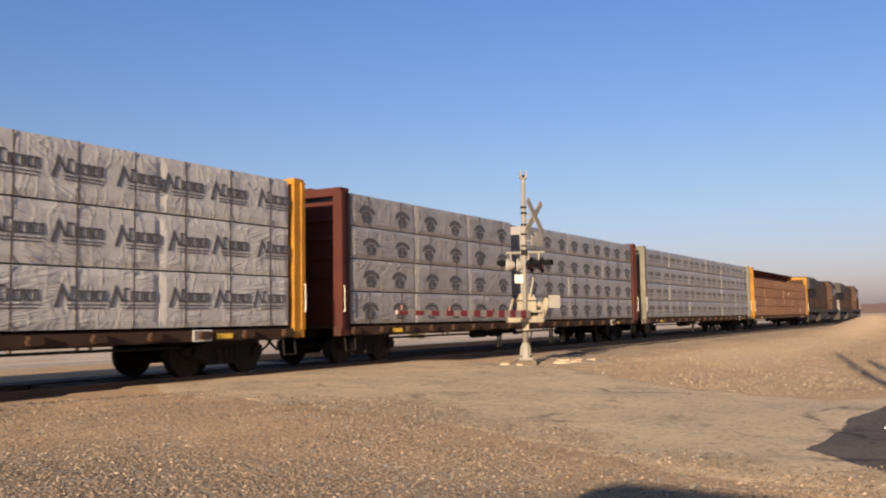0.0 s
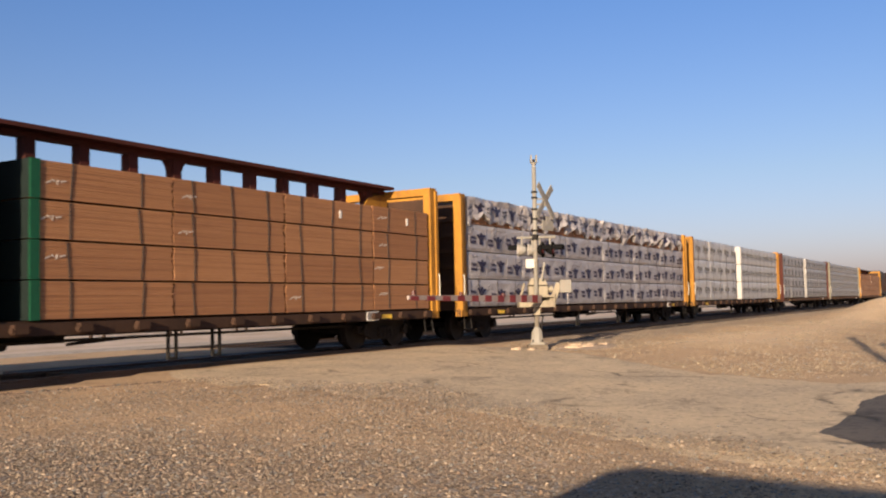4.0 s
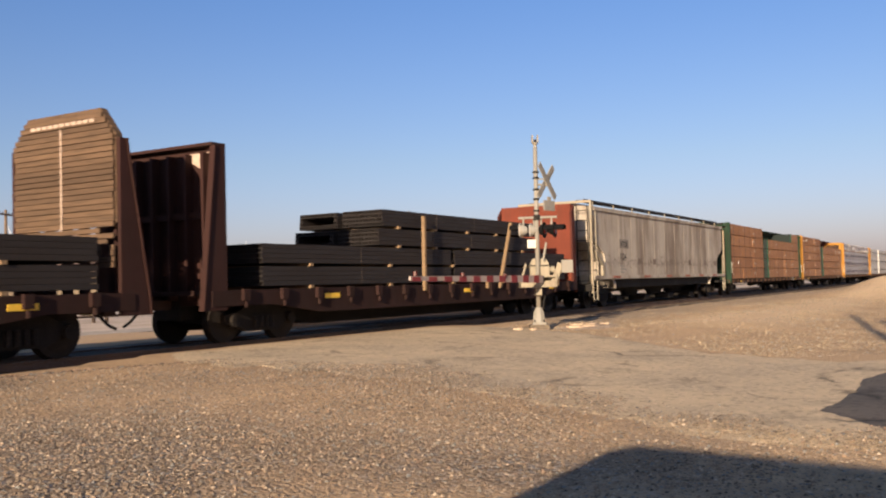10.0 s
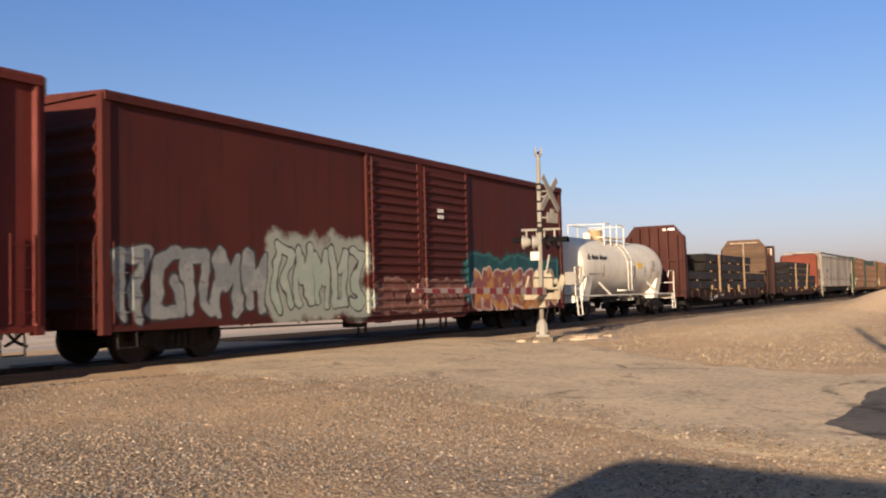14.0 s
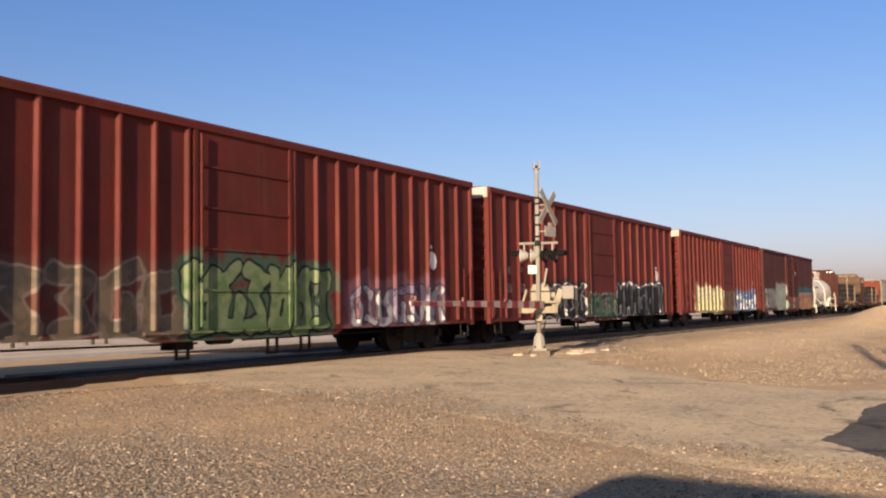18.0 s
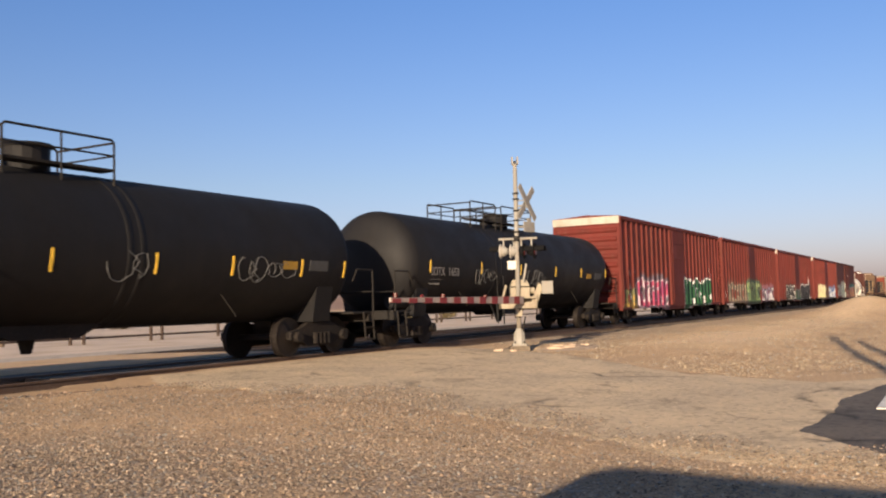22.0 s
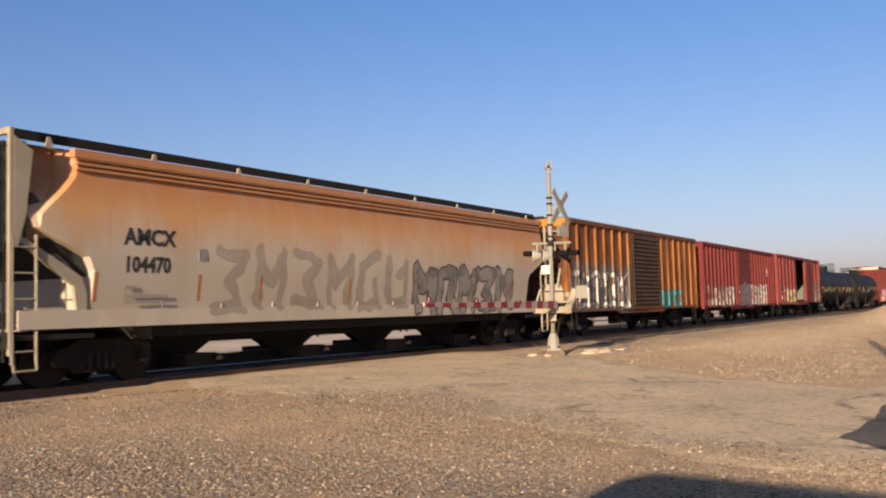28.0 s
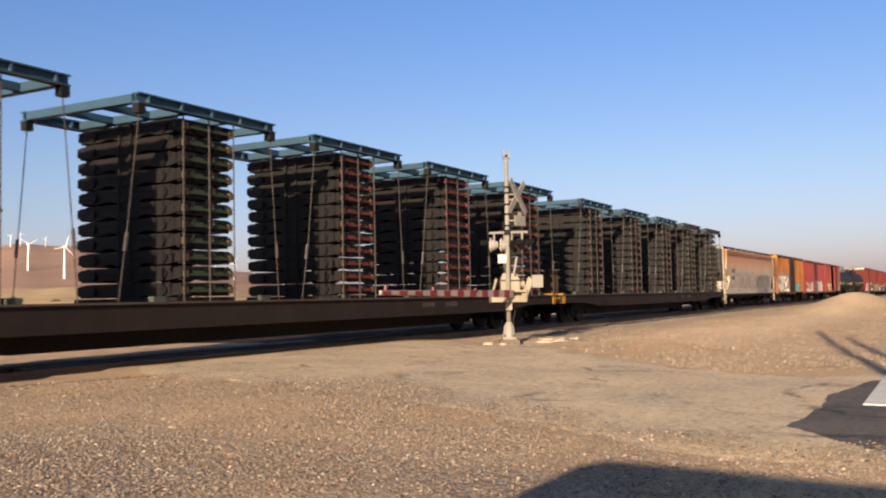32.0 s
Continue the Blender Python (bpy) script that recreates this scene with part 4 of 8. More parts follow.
BOLSTER = S().box(-0.22, 0.22, -1.05, 1.05, 0.42, 0.72).box(-0.3, 0.3, -0.3, 0.3, 0.72, 0.86).mesh("truck", TRUCK_STEEL)
COUPLER = S().box(-0.4, 0.55, -0.09, 0.09, 0.72, 0.92).box(0.45, 0.72, -0.16, 0.14, 0.66, 0.97).mesh("coupler", RUSTY_STEEL)
HOSE = S().path([(0.1, -0.35, 0.75), (0.35, -0.4, 0.5), (0.6, -0.3, 0.42)], 0.03).mesh("brake_hose", BLACK_STEEL)
WHEELS = []


def gear(car, L, inset, reach=0.6, extra=0.0):
    """Two trucks, couplers and hoses under a car that lies from x = 0 back to -L."""
    for x in (-inset, -L + inset):
        t = part("truck", BOLSTER, TRUCK_STEEL, car, "dusty cast steel truck")
        t.matrix_basis = pose(x, 0, 0)
        for s in (-1, 1):
            part("side_frame", SIDE_FRAME, TRUCK_STEEL, t).matrix_basis = pose(0, s * 1.0, 0, 0, 0, 0 if s < 0 else 180)
        for wx in (-0.89, 0.89):
            w = part("wheelset", WHEELSET, WHEEL_STEEL, t)
            w.matrix_basis = pose(wx, 0, WHEEL_R)
            WHEELS.append(w)
    for x, turn in ((extra, 0), (-L - extra, 180)):
        part("coupler", COUPLER, RUSTY_STEEL, car).matrix_basis = pose(x, 0, 0, 0, 0, turn)
        part("brake_hose", HOSE, BLACK_STEEL, car).matrix_basis = pose(x, 0, 0, 0, 0, turn)


def ladder(x, y, z0, z1, n, material, parent, wide=0.42, along="x", r=0.016):
    s = S()
    d = (wide / 2, 0) if along == "x" else (0, wide / 2)
    for k in (-1, 1):
        s.tube((x + k * d[0], y + k * d[1], z0), (x + k * d[0], y + k * d[1], z1), r * 1.4, 6)
    for i in range(n):
        z = z0 + (z1 - z0) * (i + 0.5) / n
        s.tube((x - d[0], y - d[1], z), (x + d[0], y + d[1], z), r, 6)
    return part("ladder", s, material, parent)


# ---------------------------------------------------------------- lumber and its wraps
BUNDLES = {}


def wrapped_mesh(length, h, material, rough=0.014, torn=False):
    key = ("wrap", round(length, 2), round(h, 2), material.name, torn)
    if key in BUNDLES:
        return BUNDLES[key]
    nx, nz = max(3, int(length / (0.09 if torn else 0.14))), 8
    verts = []
    sd = len(BUNDLES) * 3.7
    for i in range(nx + 1):
        for j in range(nz + 1):
            x, z = -length * i / nx, h * j / nz
            k = noise.noise((x * 1.6 + sd, z * 2.2, sd)) + 0.5 * noise.noise((x * 5 + sd, z * 5, 1.0))
            y = -1.38 - rough * 2.2 * k
            if torn:
                # the hem has torn loose: it has ridden up in swags and flaps outwards; in places the top edge has slid down
                low, flap = 1 - j / nz, noise.noise((x * 1.3 + sd, 3.0, 5.0))
                y -= 0.22 * max(0.0, noise.noise((x * 1.9 + sd, z * 1.6, 9.0)) + 0.05) + 0.30 * max(0.0, flap + 0.1) * low ** 2
                z += (0.13 + 0.55 * max(-0.26, flap) + 0.16 * noise.noise((x * 4.1 + sd, 1.0, 8.0))) * low ** 1.6
                z -= 0.34 * max(0.0, noise.noise((x * 0.45 + sd, 7.0, 2.0)) - 0.05) * (j / nz) ** 4
            if j in (0, nz) or i in (0, nx):
                y += 0.025
            verts.append((x, y, z))
    m = nz + 1
    faces = [(i * m + j, i * m + j + 1, (i + 1) * m + j + 1, (i + 1) * m + j) for i in range(nx) for j in range(nz)]
    rim = [j for j in range(m)] + [i * m + nz for i in range(1, nx + 1)] + [nx * m + j for j in range(nz - 1, -1, -1)] + [i * m for i in range(nx - 1, 0, -1)]
    n0 = len(verts)
    verts += [(verts[k][0], 0.0, verts[k][2]) for k in rim]
    n = len(rim)
    faces += [(rim[k], n0 + k, n0 + (k + 1) % n, rim[(k + 1) % n]) for k in range(n)]
    faces.append(tuple(n0 + k for k in range(n)))
    BUNDLES[key] = S().add(verts, faces).mesh("lumber_pack", material)
    if torn:
        prints = S()
        for i in range(nx * 3):
            for j in range(nz * 2):
                def at(fi, fj):
                    fi, fj = min(max(fi, 0.0), nx - 0.001), min(max(fj, 0.0), nz - 0.001)
                    p0, p1, q0, q1 = (Vector(verts[int(fi) * m + int(fj)]), Vector(verts[int(fi) * m + int(fj) + 1]), Vector(verts[int(fi) * m + m + int(fj)]), Vector(verts[int(fi) * m + m + int(fj) + 1]))
                    s, t = fi % 1.0, fj % 1.0
                    return p0.lerp(q0, s).lerp(p1.lerp(q1, s), t) - Vector((0, 0.007, 0))
                x, z = -length * (i + 0.5) / nx / 3, h * (j + 0.5) / nz / 2
                if in_figure((x + 0.35) % 1.12 - 0.76, z - h * 0.45):
                    prints.add([at(i / 3, j / 2), at(i / 3, j / 2 + 0.5), at(i / 3 + 0.333, j / 2 + 0.5), at(i / 3 + 0.333, j / 2)], ((0, 1, 2, 3),))
        BUNDLES["prints", key] = prints.mesh("printed_mark", LOGO_PURPLE)
    return BUNDLES[key]


def board_mesh(length, h):
    """Stacked boards as one body whose side is grooved between the layers, with ends that don't line up."""
    key = ("boards", round(length, 2), round(h, 2))
    if key in BUNDLES:
        return BUNDLES[key]
    q = random.Random(len(BUNDLES))
    n = max(3, int(h / 0.045))
    left, right = [], []
    for k in range(n):
        z0, z1 = h * k / n, h * (k + 1) / n
        y = -1.38 + q.uniform(0, 0.009)
        for a, b in ((y + 0.005, z0 + 0.001), (y, z0 + 0.003), (y, z1 - 0.003), (y + 0.005, z1 - 0.001)):
            left.append((a, b))
    right = [(0.0, h), (0.0, 0.0)]
    prof = left + right
    m = len(prof)
    xs = [0.0, -length]
    verts = []
    for e, x in enumerate(xs):
        r = random.Random(17 * e + len(BUNDLES))
        jit = [r.uniform(0, 0.05) for _ in range(n)]
        for k, (y, z) in enumerate(prof):
            d = jit[k // 4] if k < 4 * n else 0.0
            verts.append((x - d if e == 0 else x + d, y, z))
    faces = [(k, (k + 1) % m, m + (k + 1) % m, m + k) for k in range(m)] + [tuple(range(m))[::-1], tuple(range(m, 2 * m))]
    BUNDLES[key] = S().add(verts, faces).mesh("lumber_pack", LUMBER)
    return BUNDLES[key]


SHARED = {}


def shared(key, build):
    if key not in SHARED:
        SHARED[key] = build()
    return SHARED[key]


def strap_mesh(h, lean=0.0):
    return shared(("strap", round(h, 2), lean), lambda: S().hexa(((-0.013, -1.391, 0), (0.013, -1.391, 0), (0.013, -1.38, 0), (-0.013, -1.38, 0), (-0.013 + lean, -1.391, h), (0.013 + lean, -1.391, h), (0.013 + lean, -1.38, h), (-0.013 + lean, -1.38, h))).mesh("strap", STRAP))


def tri_logo():
    """A peaked emblem with a line of plain open boxes beside it."""
    s = S()
    y0, y1 = -1.396, -1.385
    s.prism(((-0.02, 0), (0.05, 0), (0.17, 0.33), (0.12, 0.40)), "y", y0, y1).prism(((0.12, 0.40), (0.17, 0.33), (0.24, 0.10), (0.31, 0.10)), "y", y0, y1)
    w, t = 0.30, 0.032
    for k, c in enumerate((0.155, 0.12, 0.125, 0.12, 0.12, 0.13)):
        hgt = 0.25 if k == 0 else 0.19
        e = w + c * 0.80
        s.box(w, w + t, y0, y1, 0.10, 0.10 + hgt).box(w + t, e, y0, y1, 0.10 + hgt - t, 0.10 + hgt)
        s.box(w + t, e, y0, y1, 0.10, 0.10 + t) if k % 2 == 0 else s.box(e - t, e, y0, y1, 0.10, 0.10 + hgt - t)
        w += c
    s.box(0.22, w, y0, y1, 0.035, 0.052).box(0.24, w - 0.05, y0, y1, -0.02, -0.005)
    return s.mesh("printed_mark", LOGO_DARK)


def arc_logo():
    s, y0, y1 = S(), -1.396, -1.385
    for k in range(10):
        a, b = math.pi * k / 10, math.pi * (k + 1) / 10
        s.prism([(0.36 * math.cos(b), 0.20 * math.sin(b)), (0.36 * math.cos(a), 0.20 * math.sin(a)), (0.25 * math.cos(a), 0.09 * math.sin(a)), (0.25 * math.cos(b), 0.09 * math.sin(b))], "y", y0, y1)
    s.box(-0.14, 0.14, y0, y1, -0.01, 0.05)
    s.box(-0.22, -0.05, y0, y1, -0.16, -0.02).box(0.0, 0.21, y0, y1, -0.16, -0.03).box(-0.18, 0.16, y0, y1, -0.22, -0.18)
    return s.mesh("printed_mark", LOGO_DARK)


def figure_logo():
    s, y0, y1 = S(), -1.396, -1.385
    s.prism(((-0.10, -0.16), (0.10, -0.16), (0.12, 0.06), (-0.12, 0.06)), "y", y0, y1)
    s.prism(((-0.30, 0.16), (-0.12, 0.02), (-0.05, 0.10), (-0.22, 0.20)), "y", y0, y1).prism(((0.30, 0.16), (0.22, 0.20), (0.05, 0.10), (0.12, 0.02)), "y", y0, y1)
    s.prism([(0.09 * math.cos(k * math.pi / 4), 0.16 + 0.09 * math.sin(k * math.pi / 4)) for k in range(8)][::-1], "y", y0, y1)
    for row, wd in ((0.075, (0.075, 0.05, 0.06, 0.055, 0.05, 0.06)), (-0.075, (0.07, 0.06, 0.05, 0.045, 0.055, 0.05, 0.06))):
        w = -0.72
        for k, c in enumerate(wd):
            s.box(w, w + 0.02, y0, y1, row - 0.05, row + (0.06 if k % 3 == 0 else 0.03)).box(w + 0.02, w + c - 0.016, y0, y1, row - (0.05 if k % 2 else 0.005), row - (0.025 if k % 2 else -0.03))
            w += c
    return s.mesh("printed_mark", LOGO_PURPLE)


def grid_logo():
    s, y0, y1 = S(), -1.396, -1.385
    for k in range(5):
        s.box(-0.4 + 0.17 * k, -0.29 + 0.17 * k, y0, y1, 0.02, 0.2).box(-0.38 + 0.17 * k, -0.30 + 0.17 * k, y0, y1, -0.12, -0.06)
    return s.mesh("printed_mark", LOGO_DARK)


LOGOS = {"tri": (tri_logo(), 1.22, -0.72), "arc": (arc_logo(), 1.12, 0.0), "figure": (figure_logo(), 1.12, 0.2), "grid": (grid_logo(), 1.2, 0.0)}
MARK_PAINT = plain("thin_white_spray", (0.50, 0.43, 0.37))
MARK = S()
for _x, _z, _w, _t in ((-0.16, 0.02, 0.10, 25), (-0.05, 0.09, 0.07, -30), (0.04, 0.01, 0.09, 70), (0.11, 0.06, 0.11, 12)):
    _c, _s = math.cos(math.radians(_t)), math.sin(math.radians(_t))
    MARK.prism([(_x + a * _c - b * _s, _z + a * _s + b * _c) for a, b in ((0, -0.013), (_w, -0.013), (_w, 0.013), (0, 0.013))], "y", -1.386, -1.379)
MARK = MARK.mesh("sprayed_mark", MARK_PAINT)
TAG = S().box(-0.04, 0.04, -1.388, -1.376, 0.0, 0.18).mesh("paper_tag", DECAL_WHITE)


def in_figure(x, z):
    """The printed mark's outline: a head, spread arms, a body and two lines of plain blocks."""
    if x * x + (z - 0.16) ** 2 < 0.0081 or (abs(x) < 0.115 and -0.16 < z < 0.06) or (abs(x) < 0.30 and abs(z - 0.03 - abs(x) * 0.5) < 0.05):
        return True
    return -0.72 < x < -0.36 and abs(abs(z) - 0.075) < 0.045 and (x * 16.0) % 1.0 < 0.6


def bundle(u, length, z, h, kind, far=False, cap=0, logo=None, torn=False, q=rnd):
    """One strapped bundle, from u back by length; it leans on the centre beam."""
    if kind == "boards":
        me, label = board_mesh(length, h), "strapped bundle of red-brown sawn lumber"
    else:
        me = wrapped_mesh(length, h, kind, 0.018 if torn else 0.0055 if kind is WRAP_WHITE else 0.003, torn)
        label = {"pale_grey_lumber_wrap": "lumber bundle in pale grey printed wrap", "silver_grey_lumber_wrap": "lumber bundle in silver grey printed wrap", "white_lumber_wrap": "lumber bundle in white wrap with purple print"}[kind.name]
    b = thing("lumber_pack", label, "lumber", me, group="lumber bundles on the train")
    rolls(b, u, 1.555 if far else -0.17 + q.uniform(-0.01, 0.01), z)
    if far:
        return b
    if kind == "boards":
        n = max(2, round(length / 1.25))
        for k in range(n):
            part("strap", strap_mesh(h, q.choice((-0.06, 0.0, 0.05))), STRAP, b).matrix_basis = pose(-length * (k + 0.5) / n, 0, 0)
        if q.random() < 0.75:
            part("sprayed_mark", MARK, MARK_PAINT, b).matrix_basis = pose(-length + 0.22 + q.uniform(0, 0.25), 0, h * q.uniform(0.3, 0.55))
        if q.random() < 0.1:
            part("paper_tag", TAG, DECAL_WHITE, b).matrix_basis = pose(-length * 0.4, 0, h * 0.35)
    elif logo == "tri" or q.random() < 0.5:
        n = max(2, round(length / 1.24))
        for k in range(n):
            part("strap", strap_mesh(h), STRAP, b).matrix_basis = pose(-length * (k + 0.5) / n, 0.004, 0)
    if cap:
        part("end_cap", S().box(-length - 0.012, -length + 0.17, -1.40, -1.372, -0.01, h + 0.01), GREEN_WRAP, b, "green wrap over the bundle's end")
        # the shade on the bundle's end is a near-black sheet set over it
        part("end_sheet", S().box(-length - 0.02, -length - 0.004, -1.37, 0.01, -0.005, h + 0.005), END_SHADE, b, "dark sheet standing in for shade on the bundle's end")
    if torn:
        tagged(part("printed_mark", BUNDLES["prints", ("wrap", round(length, 2), round(h, 2), kind.name, torn)], LOGO_PURPLE, b), kind="stuff")
        part("bared_lumber", board_mesh(length, h), LUMBER, b, "red-brown boards bared under the torn wrap").matrix_basis = pose(0, 0.075, 0)
    if logo and not torn:
        me, pitch, x0 = LOGOS[logo]
        n = max(1, int(length / pitch + 0.2))
        for k in range(n):
            m = tagged(part("printed_mark", me, LOGO_DARK, b), kind="stuff")
            s = 0.92 if logo == "figure" else 1.0
            m.matrix_basis = pose(-length * (k + 0.5) / n + x0 * 0.7 + q.uniform(-0.1, 0.1), -1.39 * (1 - s) - (0.011 if logo == "figure" else -0.002), h * (0.42 if logo != "tri" else 0.36) + (q.uniform(-0.08, 0.06) if logo == "figure" else 0.0), 0, q.uniform(-3, 3) if logo == "figure" else 0, 0) @ Matrix.Diagonal((s, s, s, 1))
    return b


# ---------------------------------------------------------------- centre-beam lumber cars
def centre_beam_car(u, L, frame, beam, label, half_open=()):
    car = rolls(thing("centre_beam_car", label, "rail car"), u)
    # yellow cars' end panels take dark rusty steel, shade put into the colour
    dark = RUSTY_STEEL if frame is YELLOW_PAINT else frame
    for s in (-1, 1):
        part("side_sill", S().box(-L, 0, s * 1.42, s * 1.55, 0.72, 0.93).box(-L, 0, s * 1.30, s * 1.42, 0.86, 0.93), RUSTY_STEEL, car)
    part("deck", S().box(-L + 0.1, -0.1, -1.42, 1.42, 0.90, 0.96), RUSTY_STEEL, car)
    part("centre_sill", S().box(-L + 0.4, -0.4, -0.3, 0.3, 0.66, 0.9), BLACK_STEEL, car)
    part("brake_cylinder", S().tube((-L * 0.5 - 1.6, -0.7, 0.6), (-L * 0.5 - 0.9, -0.7, 0.6), 0.13, 10).box(-L * 0.5 - 0.9, -L * 0.5 + 0.2, -0.8, -0.6, 0.56, 0.7), BLACK_STEEL, car)
    part("brake_reservoir", S().tube((-L * 0.5 - 2.9, -0.7, 0.58), (-L * 0.5 - 2.0, -0.7, 0.58), 0.12, 10), BLACK_STEEL, car)
    part("brake_rod", S().tube((-L * 0.5 + 0.4, -0.6, 0.52), (-L * 0.5 + 1.9, -0.6, 0.6), 0.03, 6), BLACK_STEEL, car)
    winch = shared(("winch", beam.name), lambda: S().box(-0.13, 0.13, -0.10, 0.0, 0.0, 0.15).tube((-0.16, -0.05, 0.06), (0.16, -0.05, 0.06), 0.05, 8).mesh("tie_down_winch", RUSTY_STEEL))
    n = int(L / 1.22)
    for k in range(n):
        part("tie_down_winch", winch, RUSTY_STEEL, car).matrix_basis = pose(-0.6 - k * (L - 1.2) / (n - 1), -1.55, 0.76)
    for x, d in ((0.0, -1), (-L, 1)):
        end = part("end_frame", S().box(x, x + d * 0.34, -1.58, -1.36, 0.72, 4.28).box(x, x + d * 0.34, 1.36, 1.58, 0.72, 4.28).box(x, x + d * 0.30, -1.36, 1.36, 4.08, 4.28).box(x, x + d * 0.12, -1.62, -1.36, 0.9, 4.2), frame, car, "steel end frame with corner posts")
        part("end_panel", S().box(x + d * 0.20, x + d * 0.26, -1.36, 1.36, 0.9, 3.98), dark, end)
        for k in range(6):
            part("rib", S().box(x + d * 0.10, x + d * 0.20, -1.36, 1.36, 1.2 + 0.46 * k, 1.32 + 0.46 * k), dark, end)
        part("gusset", S().prism(((x + d * 0.34, 4.12), (x + d * 0.9, 4.12), (x + d * 1.25, 4.02), (x + d * 1.45, 3.82), (x + d * 1.5, 3.5), (x + d * 0.34, 3.4)), "y", -0.17, -0.13), frame, end)
        part("grab_iron", S().path([(x + d * 0.05, -1.60, 1.3), (x + d * 0.05, -1.66, 1.3), (x + d * 0.05, -1.66, 1.9), (x + d * 0.05, -1.60, 1.9)], 0.014, 5), WHITE_PAINT, end)
        part("stirrup", S().path([(x + d * 0.25, -1.5, 0.74), (x + d * 0.25, -1.54, 0.36), (x + d * 0.65, -1.54, 0.36), (x + d * 0.65, -1.5, 0.74)], 0.018, 5), BLACK_STEEL, car)
        part("pocket_plate", S().box(x + d * 2.3, x + d * 2.75, -1.57, -1.555, 0.76, 0.86), TAPE_YELLOW, car)
    cb = part("centre_beam", S().box(-L + 0.36, -0.36, -0.42, 0.42, 4.30, 4.38).box(-L + 0.36, -0.36, -0.10, 0.10, 4.20, 4.30), beam, car, "open centre beam with posts and braces")
    n = int(L / 1.12)
    post = shared(("post", beam.name), lambda: S().box(-0.11, 0.11, -0.12, 0.12, 0.95, 4.20).mesh("post", beam))
    brace = shared(("brace", beam.name), lambda: S().prism(((-0.26, 4.20), (0.26, 4.20), (0.19, 4.10), (0.12, 3.92), (-0.12, 3.92), (-0.19, 4.10)), "y", -0.08, 0.08).mesh("brace", beam))
    for k in range(1, n):
        part("post", post, beam, cb).matrix_basis = pose(-k * L / n, 0, 0)
        if k % 6 == 1:
            part("brace", brace, beam, cb).matrix_basis = pose(-k * L / n, 0, 0)
    part("web_plate", S().box(-L + 0.3, -0.3, -0.02, 0.02, 0.95, 3.1), beam, cb)
    part("stencil_plate", S().box(-3.4, -2.9, -1.565, -1.55, 0.72, 0.94), DECAL_GREY, car)
    part("stencil_border", S().box(-3.4, -2.9, -1.57, -1.565, 0.92, 0.94).box(-3.4, -2.9, -1.57, -1.565, 0.72, 0.74).box(-3.4, -3.37, -1.57, -1.565, 0.74, 0.92).box(-2.93, -2.9, -1.57, -1.565, 0.74, 0.92), DECAL_WHITE, car)
    for x in (-L * 0.36, -L * 0.41, -L * 0.6):
        part("hanger", S().box(x, x + 0.05, -1.3, -1.25, 0.15, 0.75).box(x + 0.2, x + 0.25, -1.3, -1.25, 0.15, 0.75).box(x, x + 0.25, -1.3, -1.25, 0.15, 0.2), BLACK_STEEL, car)
    part("brake_pipe", S().tube((-2.5, -0.9, 0.6), (-L + 2.5, -0.9, 0.6), 0.03, 5), BLACK_STEEL, car)
    gear(car, L, 1.95, 0.6)
    return car


def load(u, cols, tiers, kind, logo=None, caps=(), torn_top=False):
    """cols: (front, rear) along the car; tiers: (z, height)."""
    for j, (z, h) in enumerate(tiers):
        for i, (a, b) in enumerate(cols):
            torn = (i + 1) if torn_top and j == len(tiers) - 1 else 0
            bundle(u + a, a - b, z, h, kind, False, (i in caps), logo, torn)
            bundle(u + a, a - b, z, h, kind, True)


def even(a, b, n):
    return [(a + (b - a) * k / n - (0.012 if k else 0), a + (b - a) * (k + 1) / n) for k in range(n)]


FIVE = [(0.98 + 0.655 * k, 0.62) for k in range(5)]
FOUR = [(1.0 + 0.805 * k, 0.775) for k in range(4)]
THREE = [(1.0 + 1.075 * k, 1.045) for k in range(3)]

centre_beam_car(89.1, 23.5, YELLOW_PAINT, BROWN_PAINT, "yellow centre-beam flatcar loaded with red-brown lumber")
load(89.1, even(-0.5, -23.0, 6), FIVE[:4], "boards")
centre_beam_car(64.4, 22.9, GREY_PAINT, GREY_PAINT, "grey centre-beam flatcar loaded with wrapped lumber")
load(64.4, even(-0.5, -22.4, 6), FOUR, WRAP_SILVER, "grid")
centre_beam_car(40.3, 22.3, BROWN_PAINT, BROWN_PAINT, "red-brown centre-beam flatcar loaded with wrapped lumber")
load(40.3, even(-0.5, -11.6, 3), FOUR, WRAP_SILVER, "arc")
load(40.3, even(-12.75, -21.8, 3), FOUR, WRAP_SILVER, "arc")
centre_beam_car(16.6, 22.6, YELLOW_PAINT, BROWN_PAINT, "yellow centre-beam flatcar loaded with pale wrapped lumber")
load(16.6, even(-0.5, -11.65, 3), THREE, WRAP_GREY, "tri")
load(16.6, even(-13.0, -22.1, 3), THREE, WRAP_GREY, "tri")
centre_beam_car(-7.1, 23.2, YELLOW_PAINT, BROWN_PAINT, "yellow centre-beam flatcar loaded with white wrapped lumber")
load(-7.1, even(-0.5, -22.7, 6), [(1.0 + 0.82 * k, 0.79) for k in range(4)], WRAP_WHITE, "figure", torn_top=True)
centre_beam_car(-31.6, 23.2, YELLOW_PAINT, BROWN_PAINT, "yellow centre-beam flatcar with a stepped lumber load")
load(-31.6, [(-0.45, -3.05), (-3.06, -6.4), (-6.41, -9.6), (-9.61, -12.62)], FIVE[:4], "boards", caps=(3,))
load(-31.6, [(-13.6, -16.8), (-16.82, -19.75), (-19.76, -22.6)], FIVE, "boards")
centre_beam_car(-55.9, 23.0, GREEN_PAINT, GREEN_PAINT, "dark green centre-beam flatcar with a stepped lumber load")
